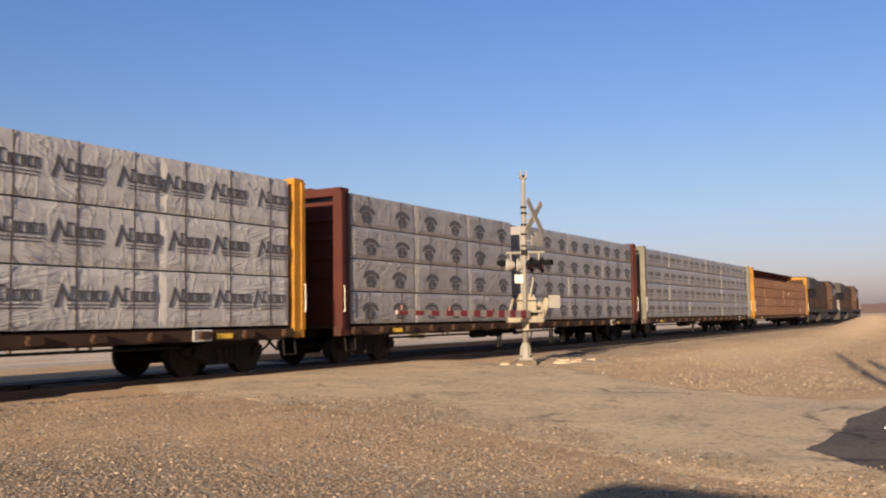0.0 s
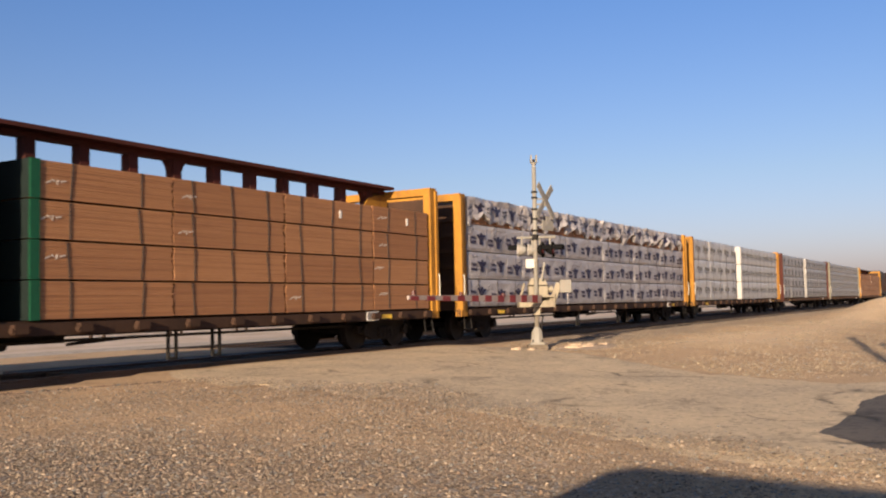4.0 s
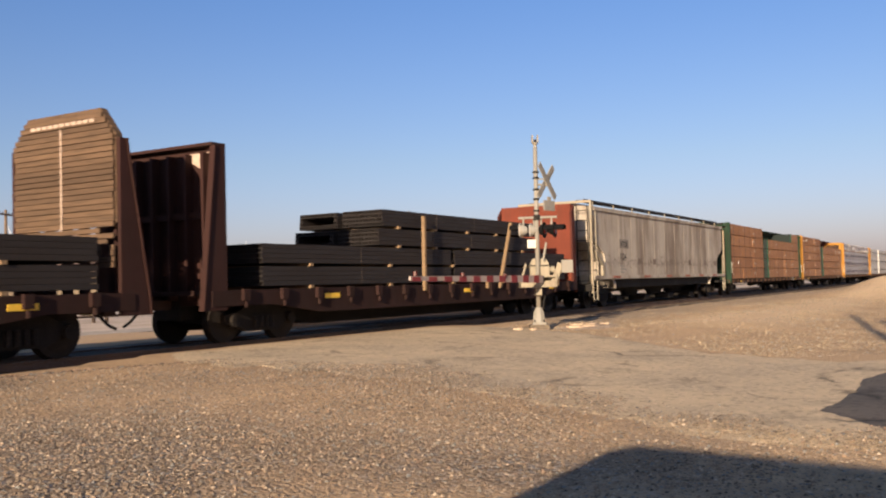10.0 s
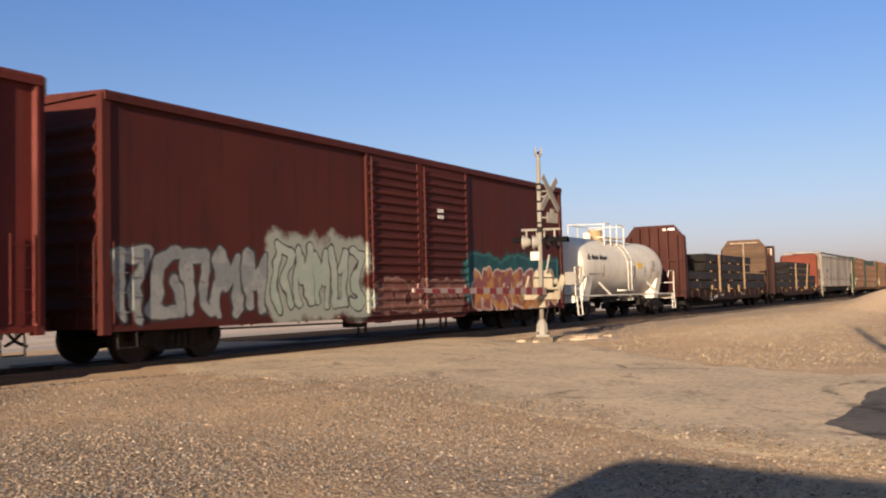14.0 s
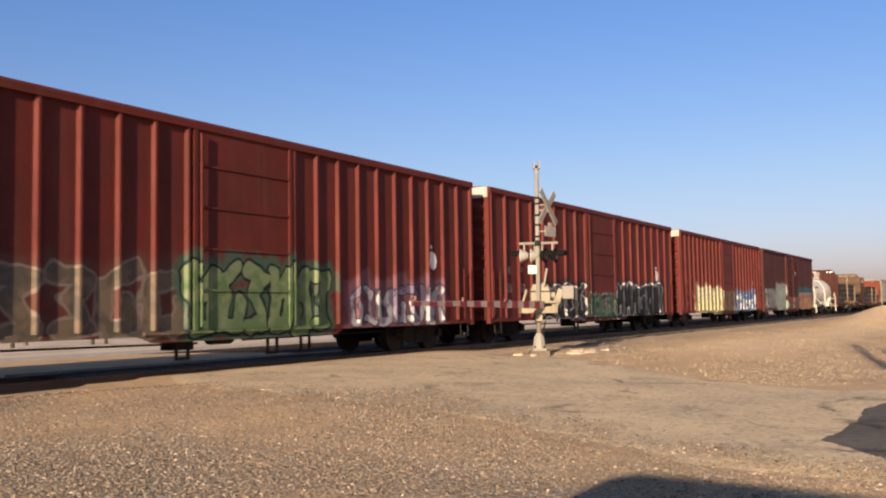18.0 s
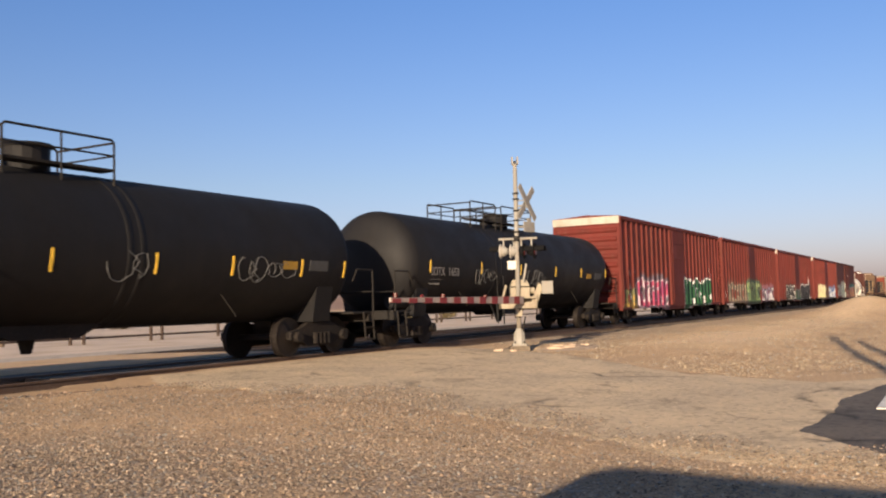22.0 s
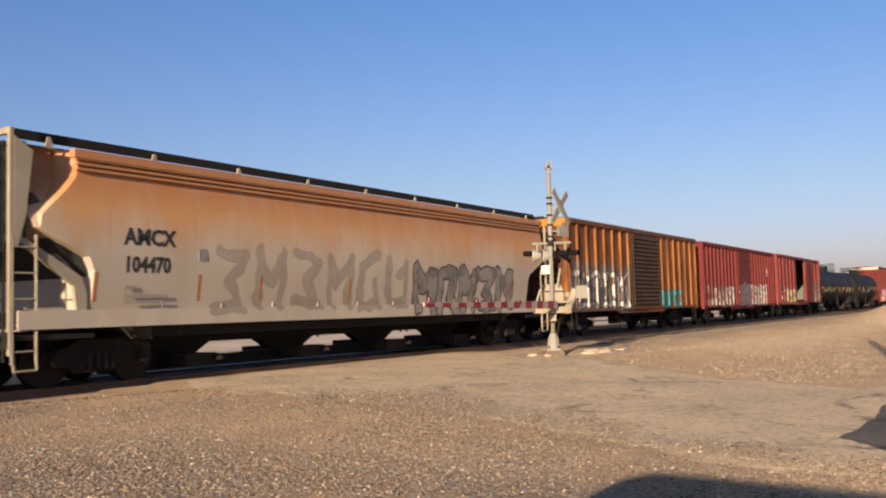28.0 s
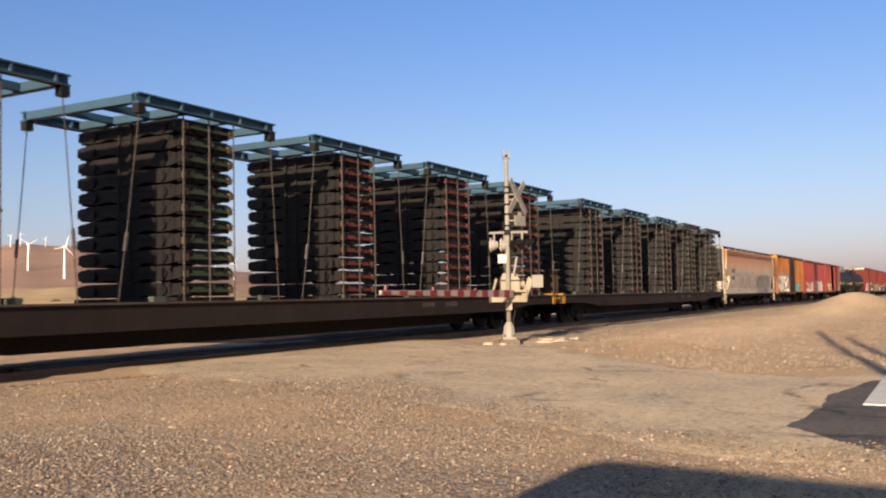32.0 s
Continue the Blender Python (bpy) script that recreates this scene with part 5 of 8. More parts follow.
load(-55.9, [(-0.5, -3.5), (-3.52, -6.25), (-6.26, -9.35), (-9.36, -12.22)], FIVE[:4], "boards", caps=(3,))
load(-55.9, [(-0.5, -3.5)], FIVE[4:], "boards", caps=(0,))
load(-55.9, [(-13.65, -16.75), (-16.77, -19.65), (-19.66, -22.55)], FIVE, "boards")


# ---------------------------------------------------------------- covered hoppers
END_GREY = painted("dark_grey_end_paint", (0.055, 0.054, 0.055), (0.03, 0.025, 0.022), 0.5, 0.7, 0.5)


def hopper_car(u, L, top, eave, sill, skin, trim, label, bulge, sill_skin):
    car = rolls(thing("covered_hopper", label, "rail car"), u)
    s = S()
    levels = 12
    rings = []
    for k in range(levels + 1):
        z = sill + (eave - sill) * k / levels
        t = k / levels
        y = 1.47 + bulge * math.sin(math.pi * min(1.0, t * 1.12)) - (0.10 * ramp(t, 0.86, 1.0) if bulge > 0.05 else 0.0)
        inset = 1.55 - 1.2 * ramp(z, sill + 0.75, sill + 1.45) if z < sill + 1.45 else 0.35
        # the bulging body rounds inwards at its upper rear corners
        c = 0.55 * ramp(t, 0.45, 0.92) if bulge > 0.05 else 0.0
        k1, k2 = 0.02 + 1.75 * c, 0.01 + 1.35 * c
        rear = -L + inset
        rings.append([(-inset, -y, z), (-inset, y, z), (rear + k1, y, z), (rear + k2, y - 0.68 * c, z), (rear, y - c, z), (rear, -y + c, z), (rear + k2, -y + 0.68 * c, z), (rear + k1, -y, z)])
    rings.append([(-0.35, -0.75, top - 0.08), (-0.35, 0.75, top - 0.08)] + [(-L + 0.35 + a, 0.75, top - 0.08) for a in (0.3, 0.15, 0.0)] + [(-L + 0.35 + a, -0.75, top - 0.08) for a in (0.0, 0.15, 0.3)])
    m = len(rings[0])
    verts = [p for r in rings for p in r]
    faces = [tuple(range(m))[::-1]]
    for k in range(len(rings) - 1):
        for i in range(m):
            faces.append((k * m + i, k * m + (i + 1) % m, k * m + m + (i + 1) % m, k * m + m + i))
    faces.append(tuple((len(rings) - 1) * m + i for i in range(m)))
    s.add(verts, faces)
    body = part("body", s, skin, car, "weathered steel hopper body")
    tail = 1.2 if bulge > 0.05 else 0.3
    part("eave_rail", S().box(-L + tail, -0.3, -1.53, -1.40, eave - 0.10, eave + 0.04).box(-L + tail, -0.3, 1.40, 1.53, eave - 0.10, eave + 0.04), skin, body)
    seam = shared(("seam", u), lambda: S().box(-0.008, 0.008, -1.475, -1.46, sill, eave - 0.1).mesh("seam", skin) if bulge < 0.05 else S().box(-0.02, 0.02, -1.49, -1.46, sill, sill + 0.3).mesh("seam", skin))
    for k in range(1, 11):
        x = -1.6 - k * (L - 3.2) / 11
        part("seam", seam, skin, body).matrix_basis = pose(x, 0, 0)
    part("side_sill", S().box(-L + 0.15, -0.15, -1.56, -1.44, sill - 0.30 if bulge > 0.05 else sill - 0.14, sill).box(-L + 0.15, -0.15, 1.44, 1.56, sill - 0.3, sill), sill_skin, car)
    # running board, hatch troughs and their brackets
    part("hatch_cover", S().prism(((-0.42, top - 0.10), (0.42, top - 0.10), (0.34, top + 0.02), (-0.34, top + 0.02)), "x", -L + 0.9, -0.9), BLACK_STEEL, car)
    walk_s = S()
    for y in (-1.12, -0.92, 0.92, 1.12):
        walk_s.box(-L + 0.2, -0.2, y - 0.075, y + 0.075, top, top + 0.035)
    walk_s.box(-L + 0.2, -0.2, -1.2, -1.17, top - 0.1, top + 0.06)
    part("running_board", walk_s, BLACK_STEEL, car, "dark grated running board")
    bracket = shared(("bracket", u), lambda: S().prism(((-0.09, eave + 0.02), (0.09, eave + 0.02), (0.02, top - 0.01), (-0.02, top - 0.01)), "y", -1.28, -1.25).mesh("bracket", trim))
    for k in range(9):
        part("bracket", bracket, trim, car).matrix_basis = pose(-0.9 - k * (L - 1.8) / 8, 0, 0)
    # ends: posts, slope sheets, ladders and platforms
    for x, d in ((0.0, -1), (-L, 1)):
        end = part("end_platform", S().box(x, x + d * 1.6, -1.5, 1.5, 0.82, 0.90).box(x, x + d * 0.12, -1.5, 1.5, 0.70, 0.95), BLACK_STEEL, car)
        if bulge > 0.05:
            part("end_sheet", S().box(x + d * 0.30, x + d * 0.345, -1.46, 1.46, sill + 1.12, eave + 0.05), END_GREY, end, "dark grey end sheet")
        if bulge > 0.05 and x:
            part("corner_plate", S().prism(((x + d * 0.10, eave + 0.1), (x + d * 0.42, eave - 0.1), (x + d * 0.30, sill + 1.5), (x + d * 0.16, sill + 1.0), (x + d * 0.10, sill + 1.0)), "y", -1.54, -1.50), trim, end, "pale flared corner plate")
        part("slope_sheet", S().prism(((x + d * 0.38, sill + 1.5), (x + d * 2.9, 0.75), (x + d * 2.9, 0.95), (x + d * 0.5, sill + 1.9)), "y", -1.40, 1.40), skin if bulge < 0.05 else END_GREY, end)
        for y in (-1.5, 1.5):
            part("corner_post", S().box(x + d * 0.02, x + d * (0.09 if x else 0.06), y - 0.035, y + 0.035, 0.6, top if x else eave - 0.15), trim, end)
        part("top_rail", S().box(x + d * 0.02, x + d * 0.10, -1.5, 1.5, top - 0.10, top), trim if x else BLACK_STEEL, end)
        if x:
            part("side_brace", S().prism(((x + d * 0.10, sill + 1.15), (x + d * 0.30, sill + 1.15), (x + d * 1.35, sill + 0.55), (x + d * 1.45, sill + 0.30), (x + d * 1.45, sill), (x + d * 1.25, sill), (x + d * 1.2, sill + 0.4)), "y", -1.5, -1.42), trim, end)
        ladder(x + d * 0.28, -1.52, 0.45, (sill + 1.2 if bulge > 0.05 else top - 0.4) if x else sill + 1.1, 8 if x and bulge < 0.05 else 5, trim, end)
        ladder(x + d * 0.02, -1.15, 0.5, top - 0.2, 9, BLACK_STEEL, end, 0.45, "y")
        part("stirrup", S().path([(x + d * 0.1, -1.5, 0.8), (x + d * 0.1, -1.52, 0.35), (x + d * 0.5, -1.52, 0.35), (x + d * 0.5, -1.5, 0.8)], 0.02, 5), trim, end)
    part("brake_reservoir", S().tube((-L + 0.7, -0.9, 1.15), (-L + 1.4, -0.9, 1.15), 0.2, 12), trim, car)
    # bays and outlets
    n = 4
    for k in range(n):
        c = -2.9 - (L - 5.8) * (k + 0.5) / n
        w = (L - 5.8) / n * 0.5 - 0.003
        bay = part("hopper_bay", S().prism(((c + w, 0.78), (c + w, 0.70), (c + w - 0.60, 0.68), (c + w - 1.2, 0.36), (c + w, 0.32), (c + w, 0.10), (c - w, 0.10), (c - w, 0.32), (c - w + 1.2, 0.36), (c - w + 0.60, 0.68), (c - w, 0.70), (c - w, 0.78)), "y", -0.12, 0.12).box(c - w, c + w, -1.3, 1.3, 0.78, sill - 0.08), BLACK_STEEL, car, "grimy black discharge bay")
        part("outlet_gate", S().box(c - 0.42, c + 0.42, -0.9, 0.9, 0.16, 0.40).tube((c + 0.3, -1.15, 0.3), (c + 0.3, 1.15, 0.3), 0.05, 6), BLACK_STEEL, bay)
    part("centre_sill", S().box(-L + 0.3, -0.3, -0.22, 0.22, 0.6, 0.95), BLACK_STEEL, car)
    gear(car, L, 2.05)
    return car


def streaked_material():
    """Pale grey paint with broad brown runs from the roof, fine runs over them and a scab of dirt low down."""
    n = Nodes("streaked_pale_grey_paint")
    x, y, z = n.axes()
    broad = n.noise(1.0, n.scaled(0.95, 1.0, 0.17), 5, 0.65)
    fine = n.noise(1.0, n.scaled(3.6, 1.0, 0.35), 4)
    big = n.noise(0.8, None, 5)
    c = n.mix(n.step(big, 0.35, 0.7), (0.43, 0.385, 0.325), (0.33, 0.292, 0.245))
    c = n.mix(n.step(broad, 0.44, 0.62, 0.0, 0.8), c, (0.185, 0.142, 0.105))
    c = n.mix(n.step(n.math("ADD", n.math("MULTIPLY", fine, 0.8), n.math("MULTIPLY", broad, 0.35)), 0.60, 0.74, 0.0, 0.5), c, (0.15, 0.105, 0.075))
    band = n.math("MULTIPLY", n.step(z, 1.55, 1.75), n.step(z, 1.85, 2.25, 1.0, 0.0))
    scab = n.step(n.math("ADD", n.noise(6.0, n.scaled(1.0, 1.0, 1.0), 6, 0.75), n.math("MULTIPLY", band, 0.13)), 0.60, 0.70, 0.0, 0.7)
    c = n.mix(scab, c, (0.12, 0.09, 0.07))
    return n.finish(c, 0.65, 0.0, n.noise(28.0, None, 3), 0.004, 0.18)


HOP_GREY = streaked_material()


def rust_top_material():
    n = Nodes("cream_paint_with_rust_wash")
    x, y, z = n.axes()
    wob = n.noise(0.6, n.scaled(1.2, 1.2, 0.5), 4)
    run = n.noise(1.0, n.scaled(4.0, 1.0, 0.3), 3)
    rust = n.step(n.math("ADD", z, n.math("MULTIPLY", wob, 1.3)), 2.95, 3.80)
    c = n.mix(n.step(wob, 0.3, 0.7), (0.47, 0.41, 0.33), (0.37, 0.32, 0.255))
    c = n.mix(n.math("MULTIPLY", rust, n.step(run, 0.25, 0.6, 0.75, 1.0)), c, n.mix(n.step(z, 3.0, 3.5), (0.47, 0.24, 0.085), (0.38, 0.165, 0.062)))
    c = n.mix(n.step(n.noise(1.0, n.scaled(7.0, 1.0, 0.25), 3), 0.62, 0.8, 0.0, 0.45), c, (0.30, 0.19, 0.12))
    c = sprayed(n, c, -15.3, -8.4, 1.05, 2.65, 6, (0.155, 0.13, 0.11), (0.20, 0.165, 0.14), (0.22, 0.18, 0.15), 3, None, 0.55, 0.075)
    c = sprayed(n, c, -8.2, -2.6, 1.0, 2.35, 5, (0.20, 0.19, 0.17), (0.10, 0.095, 0.09), (0.022, 0.022, 0.024), 12, None, 0.9, 0.13)
    return n.finish(c, 0.6, 0.0, n.noise(26.0, None, 3), 0.004)


CREAM_RUST = rust_top_material()
HOP_TRIM = painted("dirty_cream_trim", (0.31, 0.28, 0.22), (0.30, 0.2, 0.12), 0.4, 0.6, 0.5)
h1 = hopper_car(-80.0, 20.5, 4.2, 3.92, 1.28, HOP_GREY, HOP_TRIM, "pale grey covered hopper with dark dirt streaks", 0.0, HOP_GREY)
part("number_panel", S().box(-17.25, -16.15, -1.4725, -1.4705, 2.40, 2.78), painted("faded_number_panel", (0.27, 0.245, 0.215)), h1)
lettering("VTGX", -17.15, -1.4785, 2.45, 0.34, DECAL_BLACK, h1, 0.006)
lettering("1124", -17.25, -1.4745, 1.92, 0.38, DECAL_BLACK, h1, 0.012)
bars(-17.25, -1.4705, 1.62, 0.07, (7, 9, 6), DECAL_GREY, h1)
for x in (-15.0, -12.9, -10.3, -7.2, -4.2, -2.2):
    part("placard_patch", S().box(x, x + 0.45, -1.474, -1.4705, 1.75, 2.0), painted("placard_patch_paint", (0.20, 0.16, 0.13)), h1)
for x in (-18.3, -14.4, -11.2, -8.1, -5.6, -2.9):
    part("reflective_strip", S().box(x, x + 0.8, -1.575, -1.565, 1.18, 1.26), painted("faded_red_strip", (0.36, 0.12, 0.08)), h1)
h2 = hopper_car(-347.0, 19.5, 4.16, 3.93, 1.29, CREAM_RUST, HOP_TRIM, "long cream covered hopper with orange rust wash and sprayed letters", 0.13, CREAM_RUST)
lettering("AMCX", -17.35, -1.604, 2.42, 0.40, DECAL_BLACK, h2, 0.015)
lettering("104470", -17.35, -1.575, 1.94, 0.38, DECAL_BLACK, h2, 0.015, squeeze=0.92, tilt=5)
bars(-17.3, -1.556, 1.62, 0.07, (3,), DECAL_GREY, h2)
bars(-17.3, -1.545, 1.48, 0.06, (14, 13), DECAL_GREY, h2)
part("stencil_frame", S().box(-15.62, -15.42, -1.606, -1.58, 2.18, 2.40), DECAL_GREY, h2)
ORANGE_STRIP = plain("faded_orange_strip", (0.34, 0.14, 0.055))
for x in (-17.95, -15.6, -13.9, -10.9, -3.0):
    part("reflective_strip", S().hexa(((x, -1.4965, 1.42), (x + 0.075, -1.4965, 1.42), (x + 0.075, -1.48, 1.42), (x, -1.48, 1.42), (x, -1.5715, 1.92), (x + 0.075, -1.5715, 1.92), (x + 0.075, -1.55, 1.92), (x, -1.55, 1.92))), ORANGE_STRIP, h2)
for k in range(3):
    part("eave_corrugation", S().box(-18.25, -0.5, -1.515 - 0.01 * (2 - k), -1.45, 3.62 + 0.09 * k, 3.665 + 0.09 * k), CREAM_RUST, h2)


# ---------------------------------------------------------------- bulkhead flatcars with dark steel tube
TUBE = painted("dark_mill_scale_steel", (0.028, 0.0245, 0.024), (0.045, 0.03, 0.024), 0.4, 0.55, 0.2)


def plank_material():
    n = Nodes("weathered_brown_plank")
    grain = n.noise(1.0, n.scaled(2.0, 1.6, 30.0), 4)
    c = n.mix(n.random(), (0.125, 0.079, 0.050), (0.078, 0.050, 0.033))
    c = n.mix(n.step(grain, 0.42, 0.7, 0.0, 0.7), c, (0.05, 0.034, 0.024))
    return n.finish(c, 0.9, 0.0, grain, 0.006, 0.2)


WOOD = plank_material()
# extra dark: the shade behind the timber bulkhead is put into this paint
DARKENED_BROWN = painted("shade_darkened_brown_steel_paint", (0.036, 0.0145, 0.0125), (0.03, 0.018, 0.015), 0.4, 0.65, 0.5)
RIB_BROWN = painted("rib_brown_paint", (0.055, 0.0165, 0.013), (0.03, 0.016, 0.013), 0.4, 0.65, 0.5)
STENCIL_PALE = plain("worn_pale_stencil", (0.40, 0.31, 0.25))
STAKE = plain("raw_timber_stake", (0.20, 0.135, 0.078), 0.85, 0, 0.25, 20)
FLAT_PAINT = painted("dusty_red_brown_flatcar_paint", (0.027, 0.012, 0.0105), (0.02, 0.014, 0.012), 0.5, 0.75, 0.5)
RUST_SHEET = painted("rust_red_sheet_paint", (0.155, 0.036, 0.020), (0.08, 0.03, 0.02), 0.4, 0.7, 0.6, fade=(0.12, 0.03, 0.018))


def tube_mesh(length, size):
    """One square tube, hollow at its rear end."""
    a, w = size - 0.006, 0.014
    o = [(0, 0), (a, 0), (a, a), (0, a)]
    i = [(w, w), (a - w, w), (a - w, a - w), (w, a - w)]
    v = [(0.0, y, z) for y, z in o] + [(-length, y, z) for y, z in o] + [(-length, y, z) for y, z in i] + [(-length + 0.4, y, z) for y, z in i]
    f = [(0, 1, 2, 3)] + [(k, 4 + k, 4 + (k + 1) % 4, (k + 1) % 4) for k in range(4)]
    f += [(4 + k, 8 + k, 8 + (k + 1) % 4, 4 + (k + 1) % 4) for k in range(4)] + [(8 + k, 12 + k, 12 + (k + 1) % 4, 8 + (k + 1) % 4) for k in range(4)] + [(12, 13, 14, 15)]
    return S().add(v, f).mesh("tube", TUBE)


def tube_bundle(u, length, y0, y1, z, rows, size):
    """A strapped bundle of square steel tubes; the rear ends show their hollow mouths."""
    cols = max(2, int((y1 - y0) / size))
    me = shared(("tube", round(length, 2), size), lambda: tube_mesh(length, size))
    b = rolls(thing("steel_bundle", "strapped bundle of dark square steel tubes", "steel tubes", group="steel load on the flatcars"), u, y0, z)
    for j in range(rows):
        for i in range(cols):
            if 0 < i < cols - 1 and 0 < j < rows - 1 and y0 > 0:
                continue
            part("tube", me, TUBE, b).matrix_basis = pose(-0.03 * ((i * 5 + j * 3) % 4) / 3, i * size, j * size)
    for k in range(2, int(length / 2.2)):
        part("strap", S().box(-k * 2.2, -k * 2.2 + 0.03, -0.006, 0.0, 0, rows * size), STRAP, b)
    return b


def bulkhead(car, x, d, top, kind):
    """An end wall of a flatcar: a timber, sheet or ribbed face towards the load, braced on its outer side."""
    flat = kind in ("sheet", "panel")
    foot = x - d * (0.40 if kind == "timber" else 0.24)
    xf = x if kind in ("sheet", "ribbed") else foot + d * 0.54          # outer plane of the wall
    if kind in ("sheet", "ribbed"):
        taper = [(x, 0.7), (x + d * (0.26 if flat else 0.62), 0.95), (x + d * 0.30, top - (0.35 if flat else 0.62)), (x, top - (0.05 if flat else 0.52))]
    else:
        taper = [(xf + d * 0.14, 0.70), (foot, 0.70), (foot + d * 0.04, 1.05), (xf - d * (0.22 if flat else 0.05), top - (0.45 if flat else 0.75)), (xf - d * (0.18 if flat else 0.03), top - (0.0 if flat else 0.58)), (xf + d * 0.14, top - (0.0 if flat else 0.58))]
    skin = {"timber": WOOD, "sheet": RUST_SHEET, "ribbed": RIB_BROWN, "panel": DARKENED_BROWN}[kind]
    steel = BROWN_PAINT if kind == "sheet" else RIB_BROWN if kind == "ribbed" else DARKENED_BROWN
    crown = ((-1.42, top - 0.5), (1.42, top - 0.5), (1.42, top), (-1.42, top)) if flat else ((-1.42, top - 0.5), (1.42, top - 0.5), (1.02, top), (-1.02, top))
    low = 2.35 if kind == "timber" else 0.8
    b = part("bulkhead", S().box(xf, xf + d * 0.14, -1.42, 1.42, low, top - 0.5).prism(crown, "x", xf, xf + d * 0.14), skin, car, {"timber": "timber-faced bulkhead with bevelled corners", "sheet": "flat rust-brown steel bulkhead", "ribbed": "ribbed red-brown steel bulkhead", "panel": "square dark brown steel bulkhead"}[kind])
    for y in (-1.52, 1.44):
        part("side_brace", S().prism(taper, "y", y, y + 0.08), steel, b)
        if kind in ("timber", "panel"):
            for p, q in zip(taper[1:4], taper[2:5]):
                part("brace_flange", S().hexa([(p[0], y - 0.03, p[1]), (p[0] + d * 0.03, y - 0.03, p[1]), (p[0] + d * 0.03, y + 0.11, p[1]), (p[0], y + 0.11, p[1]), (q[0], y - 0.03, q[1]), (q[0] + d * 0.03, y - 0.03, q[1]), (q[0] + d * 0.03, y + 0.11, q[1]), (q[0], y + 0.11, q[1])]), steel, b)
    back = xf - d * 0.002
    for k in range(6):
        y = -1.2 + 0.48 * k
        part("rib", S().box(back - d * 0.20, back, y - 0.04, y + 0.04, 0.9, top - 0.12 if abs(y) < 1.0 or flat else top - 0.55), steel, b)
    part("cross_rib", S().box(back - d * 0.12, back, -1.4, 1.4, 2.55, 2.68), steel, b)
    if kind == "timber":
        n = 27
        q = random.Random(5)
        for k in range(n):
            z = 1.55 + (top - 1.63) * k / n
            hw = 1.40 if z < top - 0.55 else 1.40 - (z - top + 0.55) * 0.75
            spans = [(-hw + q.uniform(0.0, 0.03), hw - q.uniform(0.0, 0.05))]
            if k in (6, 3, 2):
                spans = [(-1.0, hw)] if k == 6 else [(-1.38, -1.25), (-1.02, -0.85), (-0.62, hw)]
            if k == 4:
                spans = [(-1.2, 0.3), (0.6, hw)]
            for y0, y1 in spans:
                part("plank", S().box(xf + d * 0.145, xf + d * (0.18 + q.uniform(0.0, 0.018)), y0, y1, z + 0.006, z + (top - 1.63) / n - q.uniform(0.004, 0.012)), WOOD, b)
        line = S()
        for k in range(11):
            line.box(xf + d * 0.20, xf + d * 0.206, -0.92 + 0.165 * k, -0.79 + 0.165 * k, top - 0.25, top - 0.19)
        part("painted_line", line.box(xf + d * 0.20, xf + d * 0.206, -0.02, 0.02, 2.25, top - 0.3), STENCIL_PALE, b)
    if kind == "ribbed":
        part("stencil", S().box(x - d * 0.135, x - d * 0.125, -1.1, -0.5, top - 0.28, top - 0.18), DECAL_WHITE, b)
    if kind == "panel":
        part("top_rail", S().box(xf - d * 0.22, xf + d * 0.16, -1.50, 1.50, top, top + 0.06), steel, b)
        part("stencil_patch", S().prism(((-1.36, top - 0.10), (-0.62, top - 0.10), (-0.62, top - 0.22), (-1.36, top - 0.62)), "x", back - d * 0.012, back - d * 0.004), STENCIL_PALE, b)
    return b


def bulkhead_flat(u, L, label, front, rear):
    car = rolls(thing("bulkhead_flatcar", label, "rail car"), u)
    part("deck", S().box(-L, 0, -1.5, 1.5, 1.00, 1.10), FLAT_PAINT, car)
    for s in (-1, 1):
        part("side_sill", S().prism(((0, 1.08), (0, 0.78), (-1.8, 0.78), (-3.4, 0.56), (-L + 3.4, 0.56), (-L + 1.8, 0.78), (-L, 0.78), (-L, 1.08)), "y", s * 1.46, s * 1.54), FLAT_PAINT, car)
    pocket = shared("pocket", lambda: S().box(-0.09, 0.09, -0.09, 0.0, 0.0, 0.24).tube((0, -0.05, -0.02), (0, -0.05, -0.14), 0.04, 6).mesh("stake_pocket", FLAT_PAINT))
    for k in range(15):
        part("stake_pocket", pocket, FLAT_PAINT, car).matrix_basis = pose(-0.9 - k * (L - 1.8) / 14, -1.54, 0.88)
    part("centre_sill", S().prism(((-0.3, 1.0), (-0.3, 0.5), (-3.0, 0.5), (-4.6, 0.24), (-L + 4.6, 0.24), (-L + 3.0, 0.5), (-L + 0.3, 0.5), (-L + 0.3, 1.0)), "y", -0.35, 0.35), BLACK_STEEL, car)
    for x in (-2.5, -8.5, -15.0):
        part("yellow_plate", S().box(x, x + 0.55, -1.556, -1.545, 0.86, 0.97), TAPE_YELLOW, car)
    bulkhead(car, 0.0, -1, *front)
    bulkhead(car, -L, 1, *rear)
    gear(car, L, 1.95)
    return car


def timber_stake(u, z0, z1, lean=0.0):
    s = S().hexa(((-0.045, -0.045, 0), (0.045, -0.045, 0), (0.045, 0.045, 0), (-0.045, 0.045, 0), (-0.045 + lean, -0.045, z1 - z0), (0.045 + lean, -0.045, z1 - z0), (0.045 + lean, 0.045, z1 - z0), (-0.045 + lean, 0.045, z1 - z0)))
    rolls(thing("timber_stake", "raw timber stake in a flatcar pocket", "stake", s, STAKE, group="load stakes"), u, -1.57, z0)


